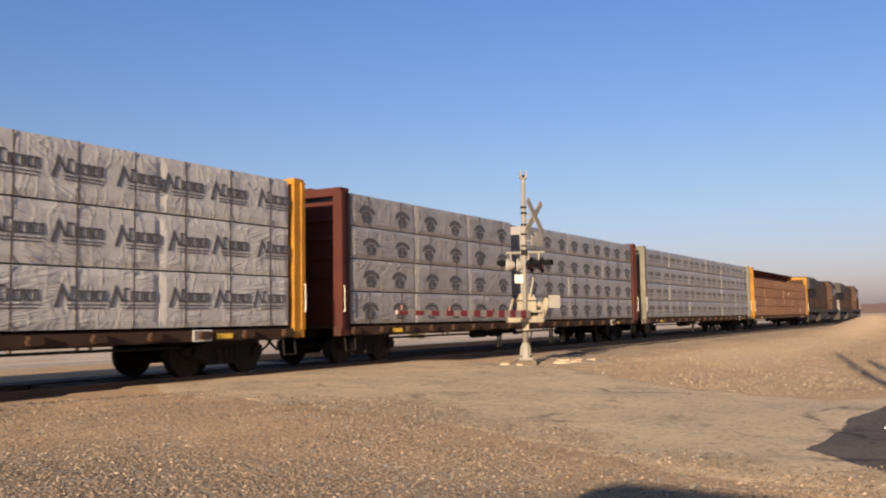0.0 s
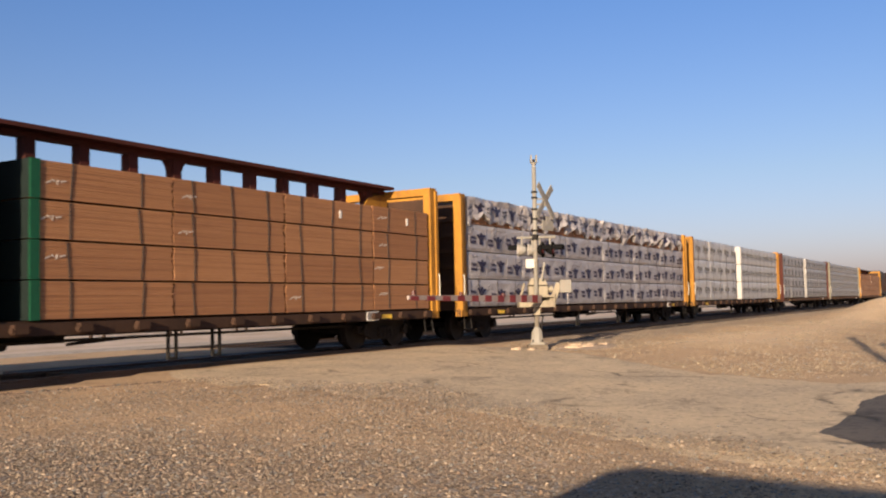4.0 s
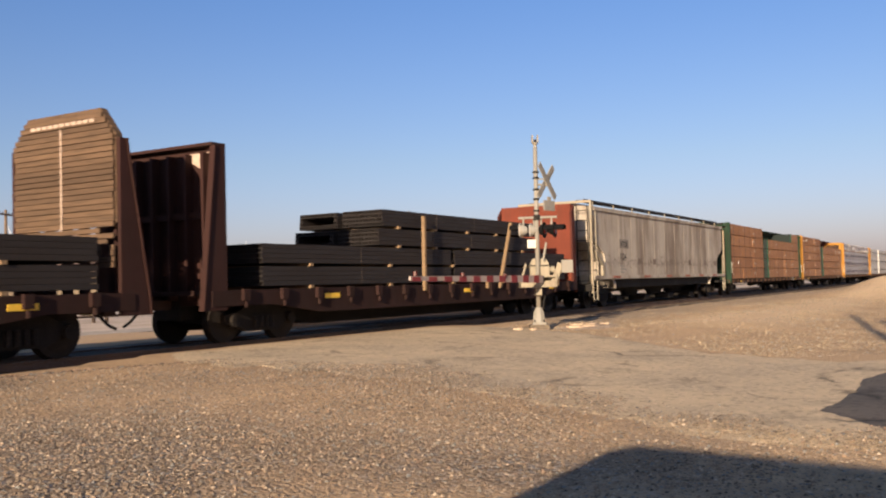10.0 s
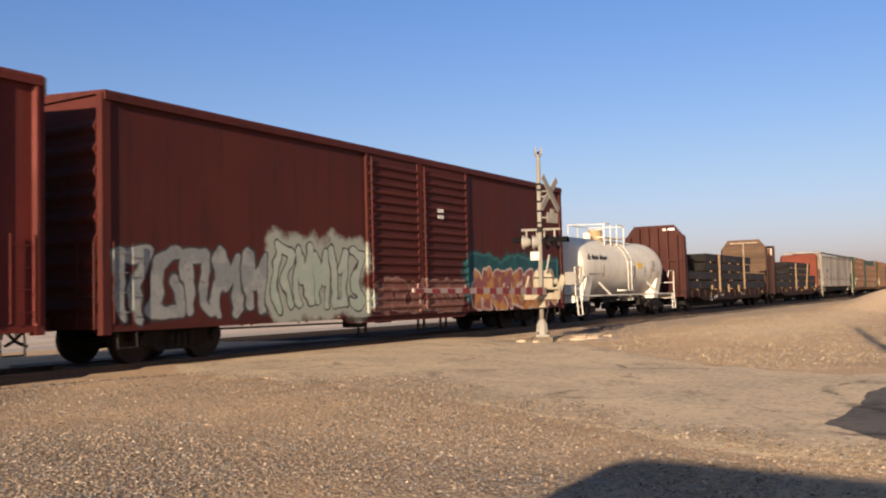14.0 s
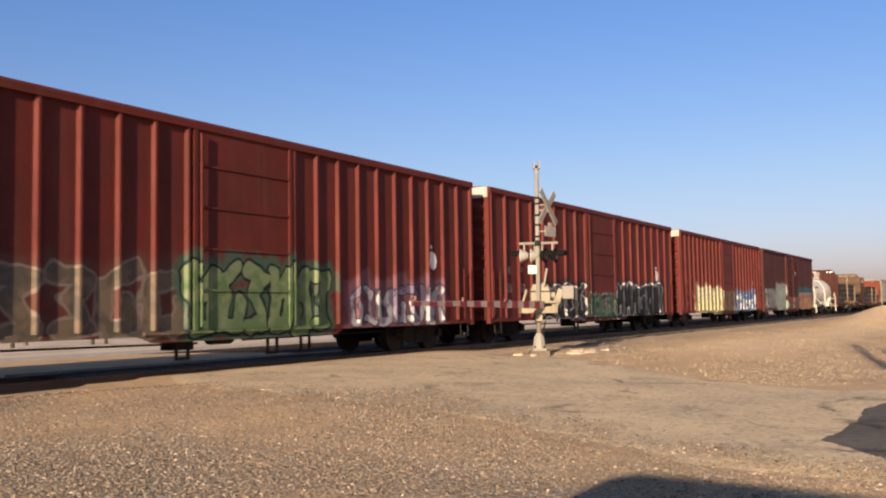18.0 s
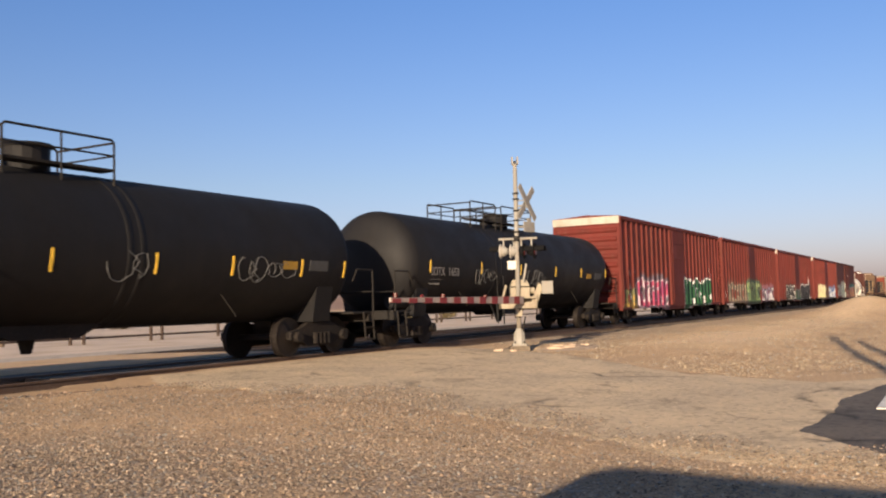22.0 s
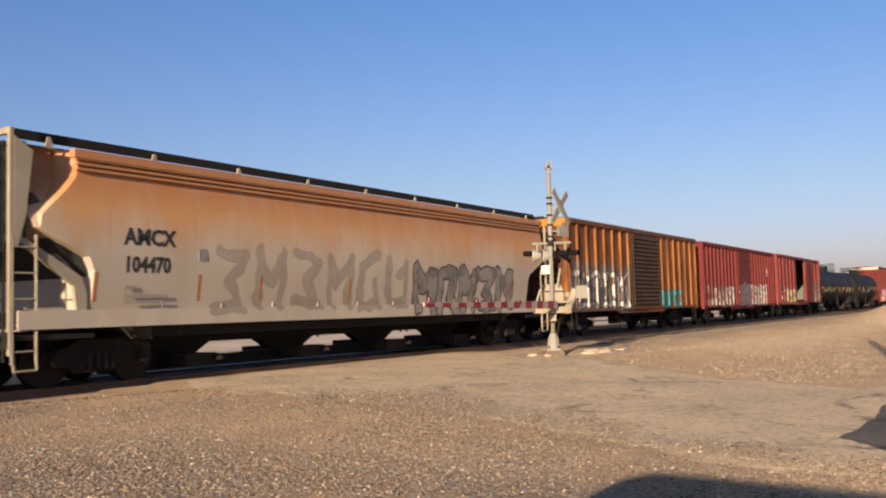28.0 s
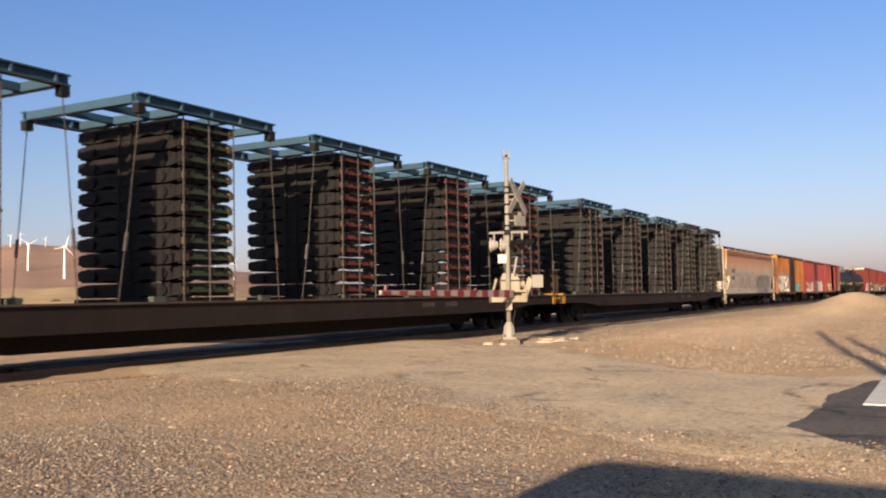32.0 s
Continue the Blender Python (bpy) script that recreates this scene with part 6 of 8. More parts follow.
def spacer(u, z):
    rolls(thing("timber_spacer", "raw timber spacer between tube bundles", "timber", shared("spacer", lambda: S().box(-0.05, 0.05, -1.42, 1.35, 0, 0.07).mesh("timber_spacer", STAKE)), group="load spacers"), u, 0.0, z)


f1 = bulkhead_flat(-102.1, 18.55, "red-brown bulkhead flatcar loaded with dark steel tubes", (3.95, "sheet"), (3.98, "panel"))
f2 = bulkhead_flat(-122.55, 19.55, "red-brown bulkhead flatcar with timber-faced end wall", (4.43, "timber"), (4.38, "ribbed"))
for u, a, b, ua, ub in ((-102.1, -0.75, -16.9, -3.3, -12.55), (-122.3, -0.9, -19.0, -5.0, -15.5)):
    mid = (a + b) / 2
    for z, lo in ((1.17, 0), (1.66, 0)):
        for p, q in ((a, mid + 0.1), (mid - 0.1, b)):
            tube_bundle(u + p, p - q, -1.38, -0.05, z, 4, 0.105)
            tube_bundle(u + p, p - q, 0.05, 1.38, z, 4, 0.105)
    for z in (2.15, 2.64):
        tube_bundle(u + ua + (0.2 if z > 2.5 else 0), ua - ub, -1.38, -0.05, z, 4, 0.105)
        tube_bundle(u + ua + (0.2 if z > 2.5 else 0), ua - ub, 0.05, 1.38, z, 4, 0.105)
    for z, s0, s1 in ((1.10, a, b), (1.59, a, b), (2.08, ua, ub), (2.57, ua, ub)):
        for k in range(5):
            spacer(u + s0 + (s1 - s0) * (k + 0.5) / 5, z)
for u, z1, lean in ((-103.95, 1.35, 0.0), (-109.2, 1.18, 0.0), (-108.4, 3.0, 0.9), (-102.1 - 10.7, 2.95, 0.03), (-122.3 - 7.5, 2.98, 0.0), (-122.3 - 13.3, 3.06, -0.03), (-122.3 - 9.0, 1.35, 0.0), (-122.3 - 15.0, 1.35, 0.0), (-122.3 - 11.4, 1.38, 0.0)):
    timber_stake(u, 0.95, z1, lean)
bars(-13.0, -1.545, 0.74, 0.13, (8,), DECAL_GREY, f2, 0.1)
bars(-15.2, -1.545, 0.70, 0.10, (6, 5), DECAL_GREY, f2)
bars(-8.2, -1.545, 0.76, 0.11, (10,), DECAL_GREY, f2, 0.1)
lettering("262169", -14.3, -1.55, 0.66, 0.22, DECAL_WHITE, f2, 0.003)


# ---------------------------------------------------------------- tank cars
BRASSY = painted("tan_stained_dome_paint", (0.36, 0.25, 0.13), (0.2, 0.12, 0.06), 0.4, 0.5, 0.5)


def tank_car(u, L, r, zc, skin, trim, label, a, b, dome, bands, back=1.05):
    car = rolls(thing("tank_car", label, "rail car"), u)
    head = 0.62
    prof = []
    for k in range(8):
        t = math.radians(90 * k / 7)
        prof.append((-a - head + head * math.cos(t), max(0.02, r * math.sin(t))))
    for k in range(1, 10):
        prof.append((-a - head - (L - a - b - 2 * head) * k / 10, r))
    for k in range(8):
        t = math.radians(90 - 90 * k / 7)
        prof.append((-L + b + head - head * math.cos(t), max(0.02, r * math.sin(t))))
    part("tank", S().lathe(prof, 40, 0, zc), skin, car, "cylindrical tank shell with rounded heads", smooth=True)
    for x in bands:
        part("shell_band", S().lathe([(x - 0.07, r + 0.001), (x - 0.06, r + 0.007), (x + 0.06, r + 0.007), (x + 0.07, r + 0.001)], 40, 0, zc), skin, car, smooth=True)
    for x, d in ((0.0, -1), (-L, 1)):
        end = part("end_sill", S().box(x, x + d * 2.6, -0.25, 0.25, 0.70, 1.0).box(x, x + d * 0.18, -1.45, 1.45, 0.75, 0.98).box(x, x + d * 0.9, -1.45, 1.45, 0.95, 1.0), BLACK_STEEL if trim is BLACK_STEEL else skin, car)
        part("saddle", S().prism(((-1.15, 0.8), (1.15, 0.8), (1.35, zc - 0.35), (0.9, zc - 0.95), (-0.9, zc - 0.95), (-1.35, zc - 0.35)), "x", x + d * 1.5, x + d * 2.15), skin, end)
        part("hand_rail", S().path([(x + d * 0.05, -1.48, 0.98), (x + d * 0.05, -1.48, 2.05), (x + d * 0.75, -1.48, 2.05), (x + d * 0.95, -1.48, 1.75)], 0.022, 6).path([(x + d * 0.05, -1.48, 1.5), (x + d * 0.05, 1.48, 1.5), (x + d * 0.05, 1.48, 0.98)], 0.018, 6), trim, end)
        part("step_ladder", S().path([(x + d * 0.12, -1.5, 0.98), (x + d * 0.12, -1.55, 0.3), (x + d * 0.52, -1.55, 0.3), (x + d * 0.52, -1.5, 0.98)], 0.022, 6).tube((x + d * 0.12, -1.54, 0.6), (x + d * 0.52, -1.54, 0.6), 0.018), trim, end)
    part("air_reservoir", S().tube((-L + 0.75, -0.85, 1.22), (-L + 1.5, -0.85, 1.22), 0.19, 12), skin, car)
    part("fitting_dome", S().tube((dome, 0, zc + r - 0.06), (dome, 0, zc + r + 0.38), 0.42 if trim is BLACK_STEEL else 0.30, 16), skin if trim is BLACK_STEEL else BRASSY, car)
    part("dome_cover", S().tube((dome, 0, zc + r + 0.38), (dome, 0, zc + r + 0.45), 0.45 if trim is BLACK_STEEL else 0.34, 16), skin, car)
    part("vent_pipe", S().tube((dome - 0.95, 0, zc + r - 0.05), (dome - 0.95, 0, zc + r + 0.26), 0.16, 12), skin, car)
    z0, z1 = zc + r + 0.04, zc + r + 0.62
    x0, x1, w = dome - back, dome + 1.3, 0.8
    rails = []
    if trim is BLACK_STEEL:
        for a, b in (((x0, x1),) if back < 2 else ((x0 - 0.2, x0 + 1.65), (x0 + 2.1, x1))):
            for y in (-w, w):
                bar = S().path([(a, y, z0 - 0.35), (a, y, z1 - 0.06), (a + 0.06, y, z1), (b - 0.06, y, z1), (b, y, z1 - 0.06), (b, y, z0 - 0.35)], 0.024, 6)
                rails.append(bar.tube((a, y, z0 + 0.28), (b, y, z0 + 0.28), 0.018, 6).tube(((a + b) / 2, y, z0 - 0.35), ((a + b) / 2, y, z1), 0.022, 6))
            for x in (a, b):
                rails.append(S().tube((x, -w, z1 - 0.05), (x, w, z1 - 0.05), 0.022, 6).tube((x, -w, z0 + 0.28), (x, w, z0 + 0.28), 0.018, 6))
    else:
        rails.append(S().path([(x0, w, z0 - 0.35), (x0, w, z1), (x1, w, z1), (x1, w, z0 - 0.35)], 0.022, 6).tube((dome, w, z0 - 0.35), (dome, w, z1), 0.022, 6))
        for a, b in ((x0, x0 + 0.75), (x1 - 0.85, x1)):
            rails.append(S().path([(a, -w, z0 - 0.35), (a, -w, z1 - 0.06), (a + 0.08, -w, z1), (b - 0.08, -w, z1), (b, -w, z1 - 0.06), (b, -w, z0 - 0.35)], 0.024, 6))
        for x in (x0, x1):
            rails.append(S().tube((x, -w, z1 - 0.04), (x, w, z1), 0.022, 6))
    deck = part("top_platform", S().box(x0, x1, -w, -0.45, z0 - 0.02, z0 + 0.03).box(x0, x1, 0.45, w, z0 - 0.02, z0 + 0.03), BLACK_STEEL if trim is BLACK_STEEL else trim, car)
    for bar in rails:
        part("platform_rail", bar, trim, deck)
    part("bottom_outlet", S().prism(((dome - 1.3, zc - r + 0.12), (dome - 0.7, zc - r - 0.14), (dome + 0.7, zc - r - 0.14), (dome + 1.3, zc - r + 0.12)), "y", -0.55, 0.55).tube((dome, 0, zc - r - 0.40), (dome, 0, zc - r - 0.10), 0.09, 10, 0.17), BLACK_STEEL, car)
    gear(car, L, 1.75)
    return car


def tank_patch(x0, x1, z0, z1, r, zc, out=0.006):
    """A thin sheet that follows the tank's curve."""
    s, n = S(), 6
    verts = []
    for k in range(n + 1):
        z = z0 + (z1 - z0) * k / n
        y = math.sqrt(max(0.01, r * r - (z - zc) ** 2))
        verts += [(x0, -y - out, z), (x1, -y - out, z), (x0, -y + 0.01, z), (x1, -y + 0.01, z)]
    faces = [(0, 2, 3, 1), (4 * n, 4 * n + 1, 4 * n + 3, 4 * n + 2)]
    for k in range(n):
        a, b = 4 * k, 4 * k + 4
        faces += [(a, a + 1, b + 1, b), (a + 2, b + 2, b + 3, a + 3), (a, b, b + 2, a + 2), (a + 1, a + 3, b + 3, b + 1)]
    return s.add(verts, faces)


def on_tank(r, zc, z, out=0.012):
    return -math.sqrt(max(0.01, r * r - (z - zc) ** 2)) - out


TANK_WHITE = painted("dusty_white_tank_paint", (0.70, 0.66, 0.57), (0.38, 0.29, 0.19), 0.25, 0.5, 0.35, fade=(0.62, 0.57, 0.48))
tw = tank_car(-143.9, 12.15, 1.26, 2.09, TANK_WHITE, WHITE_PAINT, "dusty white tank car with a ladder and top platform", 0.48, 0.95, -6.2, ())
ladder(-6.0, -1.42, 0.75, 2.4, 6, WHITE_PAINT, tw)
lad = S()
for k in range(8):
    t0 = math.radians(8 + 9.5 * k)
    lad.tube((-5.6 - 0.28, -(1.30) * math.cos(t0), 2.09 + 1.30 * math.sin(t0)), (-5.6 + 0.28, -(1.30) * math.cos(t0), 2.09 + 1.30 * math.sin(t0)), 0.012, 6)
for dx in (-0.28, 0.28):
    lad.path([(-5.6 + dx, -1.31 * math.cos(math.radians(10 * k)), 2.09 + 1.31 * math.sin(math.radians(10 * k))) for k in range(9)], 0.014, 6)
part("curved_ladder", lad, WHITE_PAINT, tw)
part("side_step", S().box(-7.0, -5.8, -1.55, -1.2, 1.15, 1.2), WHITE_PAINT, tw)
part("side_rail", S().tube((-11.6, -1.5, 0.98), (-0.6, -1.5, 0.98), 0.035, 6), WHITE_PAINT, tw)
lettering("MDCX 1117", -10.12, on_tank(1.26, 2.09, 1.80, 0.006), 1.80, 0.33, DECAL_BLACK, tw, 0.006, squeeze=0.88, tilt=6)
s = S()
yt = on_tank(1.26, 2.09, 2.42)
for k in range(7):
    a, w = 2.60 - 0.062 * k, (0.14, 0.20, 0.23, 0.24, 0.22, 0.17, 0.08)[k]
    s.prism(((-10.05 - w, a), (-10.05 - w * 0.2, a + 0.015), (-10.05 + w, a - 0.03), (-10.05 + w * 0.3, a - 0.045)), "y", yt, yt + 0.004)
for k, w in enumerate((0.19, 0.13, 0.13, 0.13, 0.15, 0.0, 0.22, 0.13, 0.09, 0.12, 0.12, 0.14)):
    if w:
        s.box(-9.73 + 0.135 * k, -9.73 + 0.135 * k + w * 0.72, yt, yt + 0.004, 2.40, 2.40 + (0.20 if k in (0, 6) else 0.15))
for k in range(13):
    if k != 6:
        s.box(-9.50 + 0.105 * k, -9.425 + 0.105 * k, yt, yt + 0.004, 2.24, 2.33)
part("printed_mark", s, DECAL_BLACK, tw, "dark swirled emblem with plain bars")
bars(-10.05, on_tank(1.26, 2.09, 1.6, 0.006), 1.62, 0.05, (9, 8), DECAL_GREY, tw)
for x, zz in ((-11.2, 1.9), (-8.6, 1.95), (-4.9, 1.95), (-2.7, 1.9), (-1.75, 1.8)):
    part("reflective_strip", tank_patch(x, x + 0.09, zz - 0.24, zz + 0.24, 1.26, 2.09), plain("brown_strip", (0.34, 0.20, 0.08)), tw)
for x in (-8.9, -2.9):
    part("tank_brace", S().hexa([(x, -1.12, 1.55), (x + 0.14, -1.12, 1.55), (x + 0.14, -1.05, 1.55), (x, -1.05, 1.55), (x + 0.45, -1.5, 0.98), (x + 0.59, -1.5, 0.98), (x + 0.59, -1.43, 0.98), (x + 0.45, -1.43, 0.98)]), WHITE_PAINT, tw)
part("yellow_notice", tank_patch(-4.55, -3.85, 2.12, 2.36, 1.26, 2.09), TAPE_YELLOW, tw)
bars(-3.6, on_tank(1.26, 2.09, 2.0, 0.02), 2.1, 0.09, (1, 1, 1), DECAL_BLACK, tw)
bars(-2.6, on_tank(1.26, 2.09, 2.2, 0.02), 2.42, 0.06, (5, 6, 6, 5, 6), DECAL_GREY, tw)

TANK_BLACK = painted("matt_black_tank_paint", (0.0105, 0.0102, 0.0112), (0.017, 0.0145, 0.0135), 0.35, 0.55, 0.35)
SPRAY = plain("pale_grey_spray", (0.10, 0.10, 0.10))
for u, L, a, b, r, zc, dome, words, sx, tags in (
        (-256.0, 18.0, 0.70, 0.75, 1.49, 2.35, -8.7, "1653", -15.05, ((-9.6, 4), (-13.0, 3))),
        (-274.95, 20.0, 0.55, 0.78, 1.46, 2.30, -9.0, "81197", -16.7, ((-14.9, 4), (-8.2, 2), (-4.9, 4)))):
    tk = tank_car(u, L, r, zc, TANK_BLACK, BLACK_STEEL, "matt black tank car with yellow reflective strips and pale sprayed tags", a, b, dome, (dome - 3.05, dome - 2.65) if L < 19 else (dome + 1.1, dome + 1.4), 3.3 if L < 19 else 1.05)
    y = on_tank(r, zc, 2.15)
    if words == "1653":
        lettering("SOTX", sx - 0.95, y, 1.96, 0.34, DECAL_GREY, tk, 0.004, squeeze=0.9)
    for k in range(4 if words != "1653" else 0):
        part("plain_mark", S().box(sx - 0.95 + 0.23 * k, sx - 0.78 + 0.23 * k, y - 0.002, y + 0.004, 1.78, 2.02), DECAL_GREY, tk)
    lettering(words, sx + 0.05, y, 1.96 if L < 19 else 1.78, 0.34, DECAL_GREY, tk, 0.004)
    bars(sx - 0.9, on_tank(r, zc, 1.8), 1.84, 0.05, (12,), DECAL_GREY, tk)
    bars(sx - 0.9, on_tank(r, zc, 1.7), 1.70, 0.05, (11,), DECAL_GREY, tk)
    for x in ((-1.4, -4.2, -6.8, -9.9, -12.85, -16.05) if L < 19 else (-1.25, -2.9, -5.2, -7.3, -9.6, -12.4, -15.3, -18.3)):
        part("reflective_strip", tank_patch(x, x + 0.06, 1.84 if L > 19 else 2.04, 2.24 if L > 19 else 2.40, r, zc), TAPE_YELLOW, tk)
    part("data_panel", tank_patch(-2.6, -1.9, 1.98, 2.22, r, zc), plain("dim_data_panel", (0.055, 0.055, 0.055)), tk)
    part("yellow_notice", tank_patch(-3.55, -3.05, 2.0, 2.18, r, zc), plain("ochre_notice", (0.34, 0.20, 0.03)), tk)
    lx = dome - 2.85 if L < 19 else dome - 2.3
    ladder(lx, -1.49, 0.62, 2.0, 4, TANK_BLACK, tk, 0.45, "x", 0.009)
    for side in (-1, 1):
        part("ladder_bracket", S().tube((lx + side * 0.22, -1.49, 0.45), (lx + side * 0.62, -1.30, 1.35), 0.02, 6).tube((lx + side * 0.22, -1.49, 0.45), (lx + side * 0.2, -1.42, 1.3), 0.02, 6), TANK_BLACK, tk)
    for bx in (-L * 0.27, -L * 0.78):
        part("drain_pipe", S().tube((bx, -1.30, zc - 0.85), (bx + 0.3, -1.42, zc - 1.30), 0.014, 6), BLACK_STEEL, tk)
    q = random.Random(int(-u))
    for x0, n in tags:
        s = S()
        for k in range(n):
            cx, r0 = x0 + 0.46 * k, q.uniform(0.16, 0.24)
            turns, ph, tall = q.uniform(0.7, 1.6), q.uniform(0, 6.28), q.uniform(0.9, 1.5)
            pts = [(cx + r0 * math.cos(ph + 6.283 * turns * i / 18) + 0.02 * i * q.uniform(0.4, 1.0), 1.98 + tall * r0 * math.sin(ph + 6.283 * turns * i / 18)) for i in range(19)]
            for p0, p1 in zip(pts, pts[1:]):
                s.tube((p0[0], on_tank(r, zc, p0[1], 0.0), p0[1]), (p1[0], on_tank(r, zc, p1[1], 0.0), p1[1]), 0.011, 5)
        part("sprayed_tag", s, SPRAY, tk)
    part("red_disc", S().tube((-L + 1.7, -1.35, 1.35), (-L + 1.7, -1.32, 1.35), 0.07, 12), RED_TAPE, tk)


# ---------------------------------------------------------------- boxcars
def box_car(u, L, top, sill, skin, label, ribs, doors, white_end=False, rib_w=0.062, end_skin=None, roof=None):
    """doors: (front x, rear x, kind); kind is plug, corrugated or open."""
    car = rolls(thing("boxcar", label, "rail car"), u)
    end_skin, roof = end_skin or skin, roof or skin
    eave = top - 0.16
    cuts = sorted([d for d in doors], key=lambda d: -d[0])
    x = 0.0
    for a, b, kind in cuts + [(-L, -L, "")]:
        if x - a > 0.02:
            part("side_wall", S().box(a, x, -1.53, -1.49, sill, eave), skin, car)
        x = b
    part("far_side_wall", S().box(-L, 0, 1.49, 1.53, sill, eave), skin, car)
    for x in ribs:
        part("side_post", S().prism(((x - rib_w, -1.53), (x - rib_w * 0.35, -1.605), (x + rib_w * 0.5, -1.605), (x + rib_w, -1.53)), "z", sill + 0.06, eave - 0.10), skin, car)
    part("top_rail", S().box(-L, 0, -1.62, -1.50, eave - 0.12, eave).box(-L, 0, 1.50, 1.60, eave - 0.12, eave), roof, car)
    part("roof", S().prism(((-1.62, eave), (1.62, eave), (1.60, eave + 0.05), (0, top), (-1.60, eave + 0.05)), "x", -L, 0), roof, car)
    part("side_sill", S().box(-L, 0, -1.56, -1.46, sill - 0.05, sill + 0.06).prism(((-L * 0.5 + 3.2, sill), (-L * 0.5 + 2.7, sill - 0.17), (-L * 0.5 - 2.7, sill - 0.17), (-L * 0.5 - 3.2, sill)), "y", -1.54, -1.48), skin, car)
    part("floor", S().box(-L + 0.05, -0.05, -1.48, 1.48, sill + 0.12, sill + 0.2), BLACK_STEEL, car)
    part("centre_sill", S().box(-L + 0.2, -0.2, -0.3, 0.3, min(sill, 0.66), sill + 0.12), BLACK_STEEL, car)
    part("brake_rigging", S().tube((-L + 3.4, -0.8, 0.55), (-L * 0.55, -0.8, 0.5), 0.022, 5).tube((-L * 0.48, -0.8, 0.52), (-3.4, -0.8, 0.56), 0.022, 5).box(-L * 0.56 - 0.5, -L * 0.56, -0.9, -0.5, 0.38, 0.66), BLACK_STEEL, car)
    for x, d in ((0.0, -1), (-L, 1)):
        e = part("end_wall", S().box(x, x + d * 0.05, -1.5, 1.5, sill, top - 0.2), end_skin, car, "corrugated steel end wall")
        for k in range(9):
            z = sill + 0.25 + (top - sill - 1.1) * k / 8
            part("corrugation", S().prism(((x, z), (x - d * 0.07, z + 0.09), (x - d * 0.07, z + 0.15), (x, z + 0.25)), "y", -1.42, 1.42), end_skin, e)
        for y in (-1.5, 1.5):
            part("corner_post", S().box(x - d * 0.04, x + d * 0.14, y - 0.07, y + 0.07, sill - 0.1, eave), skin, e)
        if white_end:
            part("white_panel", S().box(x - d * 0.088, x - d * 0.004, -1.56, 1.56, top - 0.44, top - 0.12), END_WHITE, e, "white painted upper end panel")
        part("stirrup", S().path([(x + d * 0.3, -1.52, sill), (x + d * 0.3, -1.54, 0.34), (x + d * 0.72, -1.54, 0.34), (x + d * 0.72, -1.52, sill)], 0.018, 5), BLACK_STEEL, car)
        ladder(x + d * 0.38, -1.60, sill + 0.1, sill + 1.5, 4, skin, e, 0.42, "x", 0.010)
        ladder(x - d * 0.1, -1.2, sill, sill + 1.5, 4, skin, e, 0.45, "y")
    for a, b, kind in doors:
        if kind == "open":
            part("inner_lining", S().box(-L + 0.1, -0.1, 1.44, 1.485, sill + 0.2, eave).box(-0.12, -0.06, -1.47, 1.43, sill + 0.2, eave).box(-L + 0.06, -L + 0.12, -1.47, 1.43, sill + 0.2, eave).box(-L + 0.13, -0.13, -1.47, 1.43, eave - 0.06, eave - 0.01), LINING, car, "dark grey-green inner lining")
            continue
        y = -1.575
        door = part("door", S().box(b + 0.02, a - 0.02, y, y + 0.05, sill + 0.04, eave - 0.12), skin if kind != "dark" else DOOR_BROWN, car, "steel sliding door")
        m = skin if kind != "dark" else DOOR_BROWN
        if kind == "plug":
            for k in range(1, 5):
                z = sill + (eave - sill) * k / 5
                part("door_seam", S().box(b + 0.05, a - 0.05, y - 0.03, y, z - 0.025, z + 0.025), m, door)
        else:
            n = 17
            for k in range(n):
                z = sill + 0.12 + (eave - sill - 0.35) * k / n
                part("door_corrugation", S().prism(((y, z), (y - 0.05, z + 0.045), (y - 0.05, z + 0.085), (y, z + 0.13)), "x", b + 0.10, a - 0.10), m, door)
        for x in (a - 0.05, b + 0.05):
            part("door_edge", S().box(x - 0.05, x + 0.05, y - 0.035, y, sill + 0.04, eave - 0.12), m, door)
        part("locking_bar", S().tube((b + 0.16, y - 0.07, sill + 0.1), (b + 0.16, y - 0.07, eave - 0.2), 0.024, 6), m, door)
        part("door_rail", S().box(b - 1.2, a + 1.2, -1.62, -1.57, sill - 0.02, sill + 0.03), skin, car)
    for x in (-L * 0.40, -L * 0.46, -L * 0.6):
        part("hanger", S().box(x, x + 0.05, -1.2, -1.15, 0.2, sill).box(x + 0.3, x + 0.35, -1.2, -1.15, 0.2, sill).box(x, x + 0.35, -1.2, -1.15, 0.2, 0.26), BLACK_STEEL, car)
    part("brake_cylinder", S().tube((-L * 0.5, -0.8, 0.62), (-L * 0.5 - 0.6, -0.8, 0.62), 0.17, 10), BLACK_STEEL, car)
    gear(car, L, 2.15)
    return car


def steps(a, b, pitch):
    n = max(1, round((a - b) / pitch))
    return [a - (a - b) * k / n for k in range(n + 1)]


END_WHITE = painted("dirty_white_end_paint", (0.40, 0.37, 0.32), (0.2, 0.15, 0.11), 0.4, 0.6, 0.5)
LINING = painted("dark_grey_green_lining", (0.15, 0.155, 0.14), (0.08, 0.075, 0.065), 0.5, 0.8, 0.4)
RED = (0.114, 0.018, 0.0135)
DEEP = (0.074, 0.0138, 0.0112)
WEAR = (0.10, 0.04, 0.03)
DOOR_BROWN = painted("dark_brown_door_paint", (0.075, 0.045, 0.03), (0.03, 0.022, 0.018), 0.4, 0.7, 0.5)

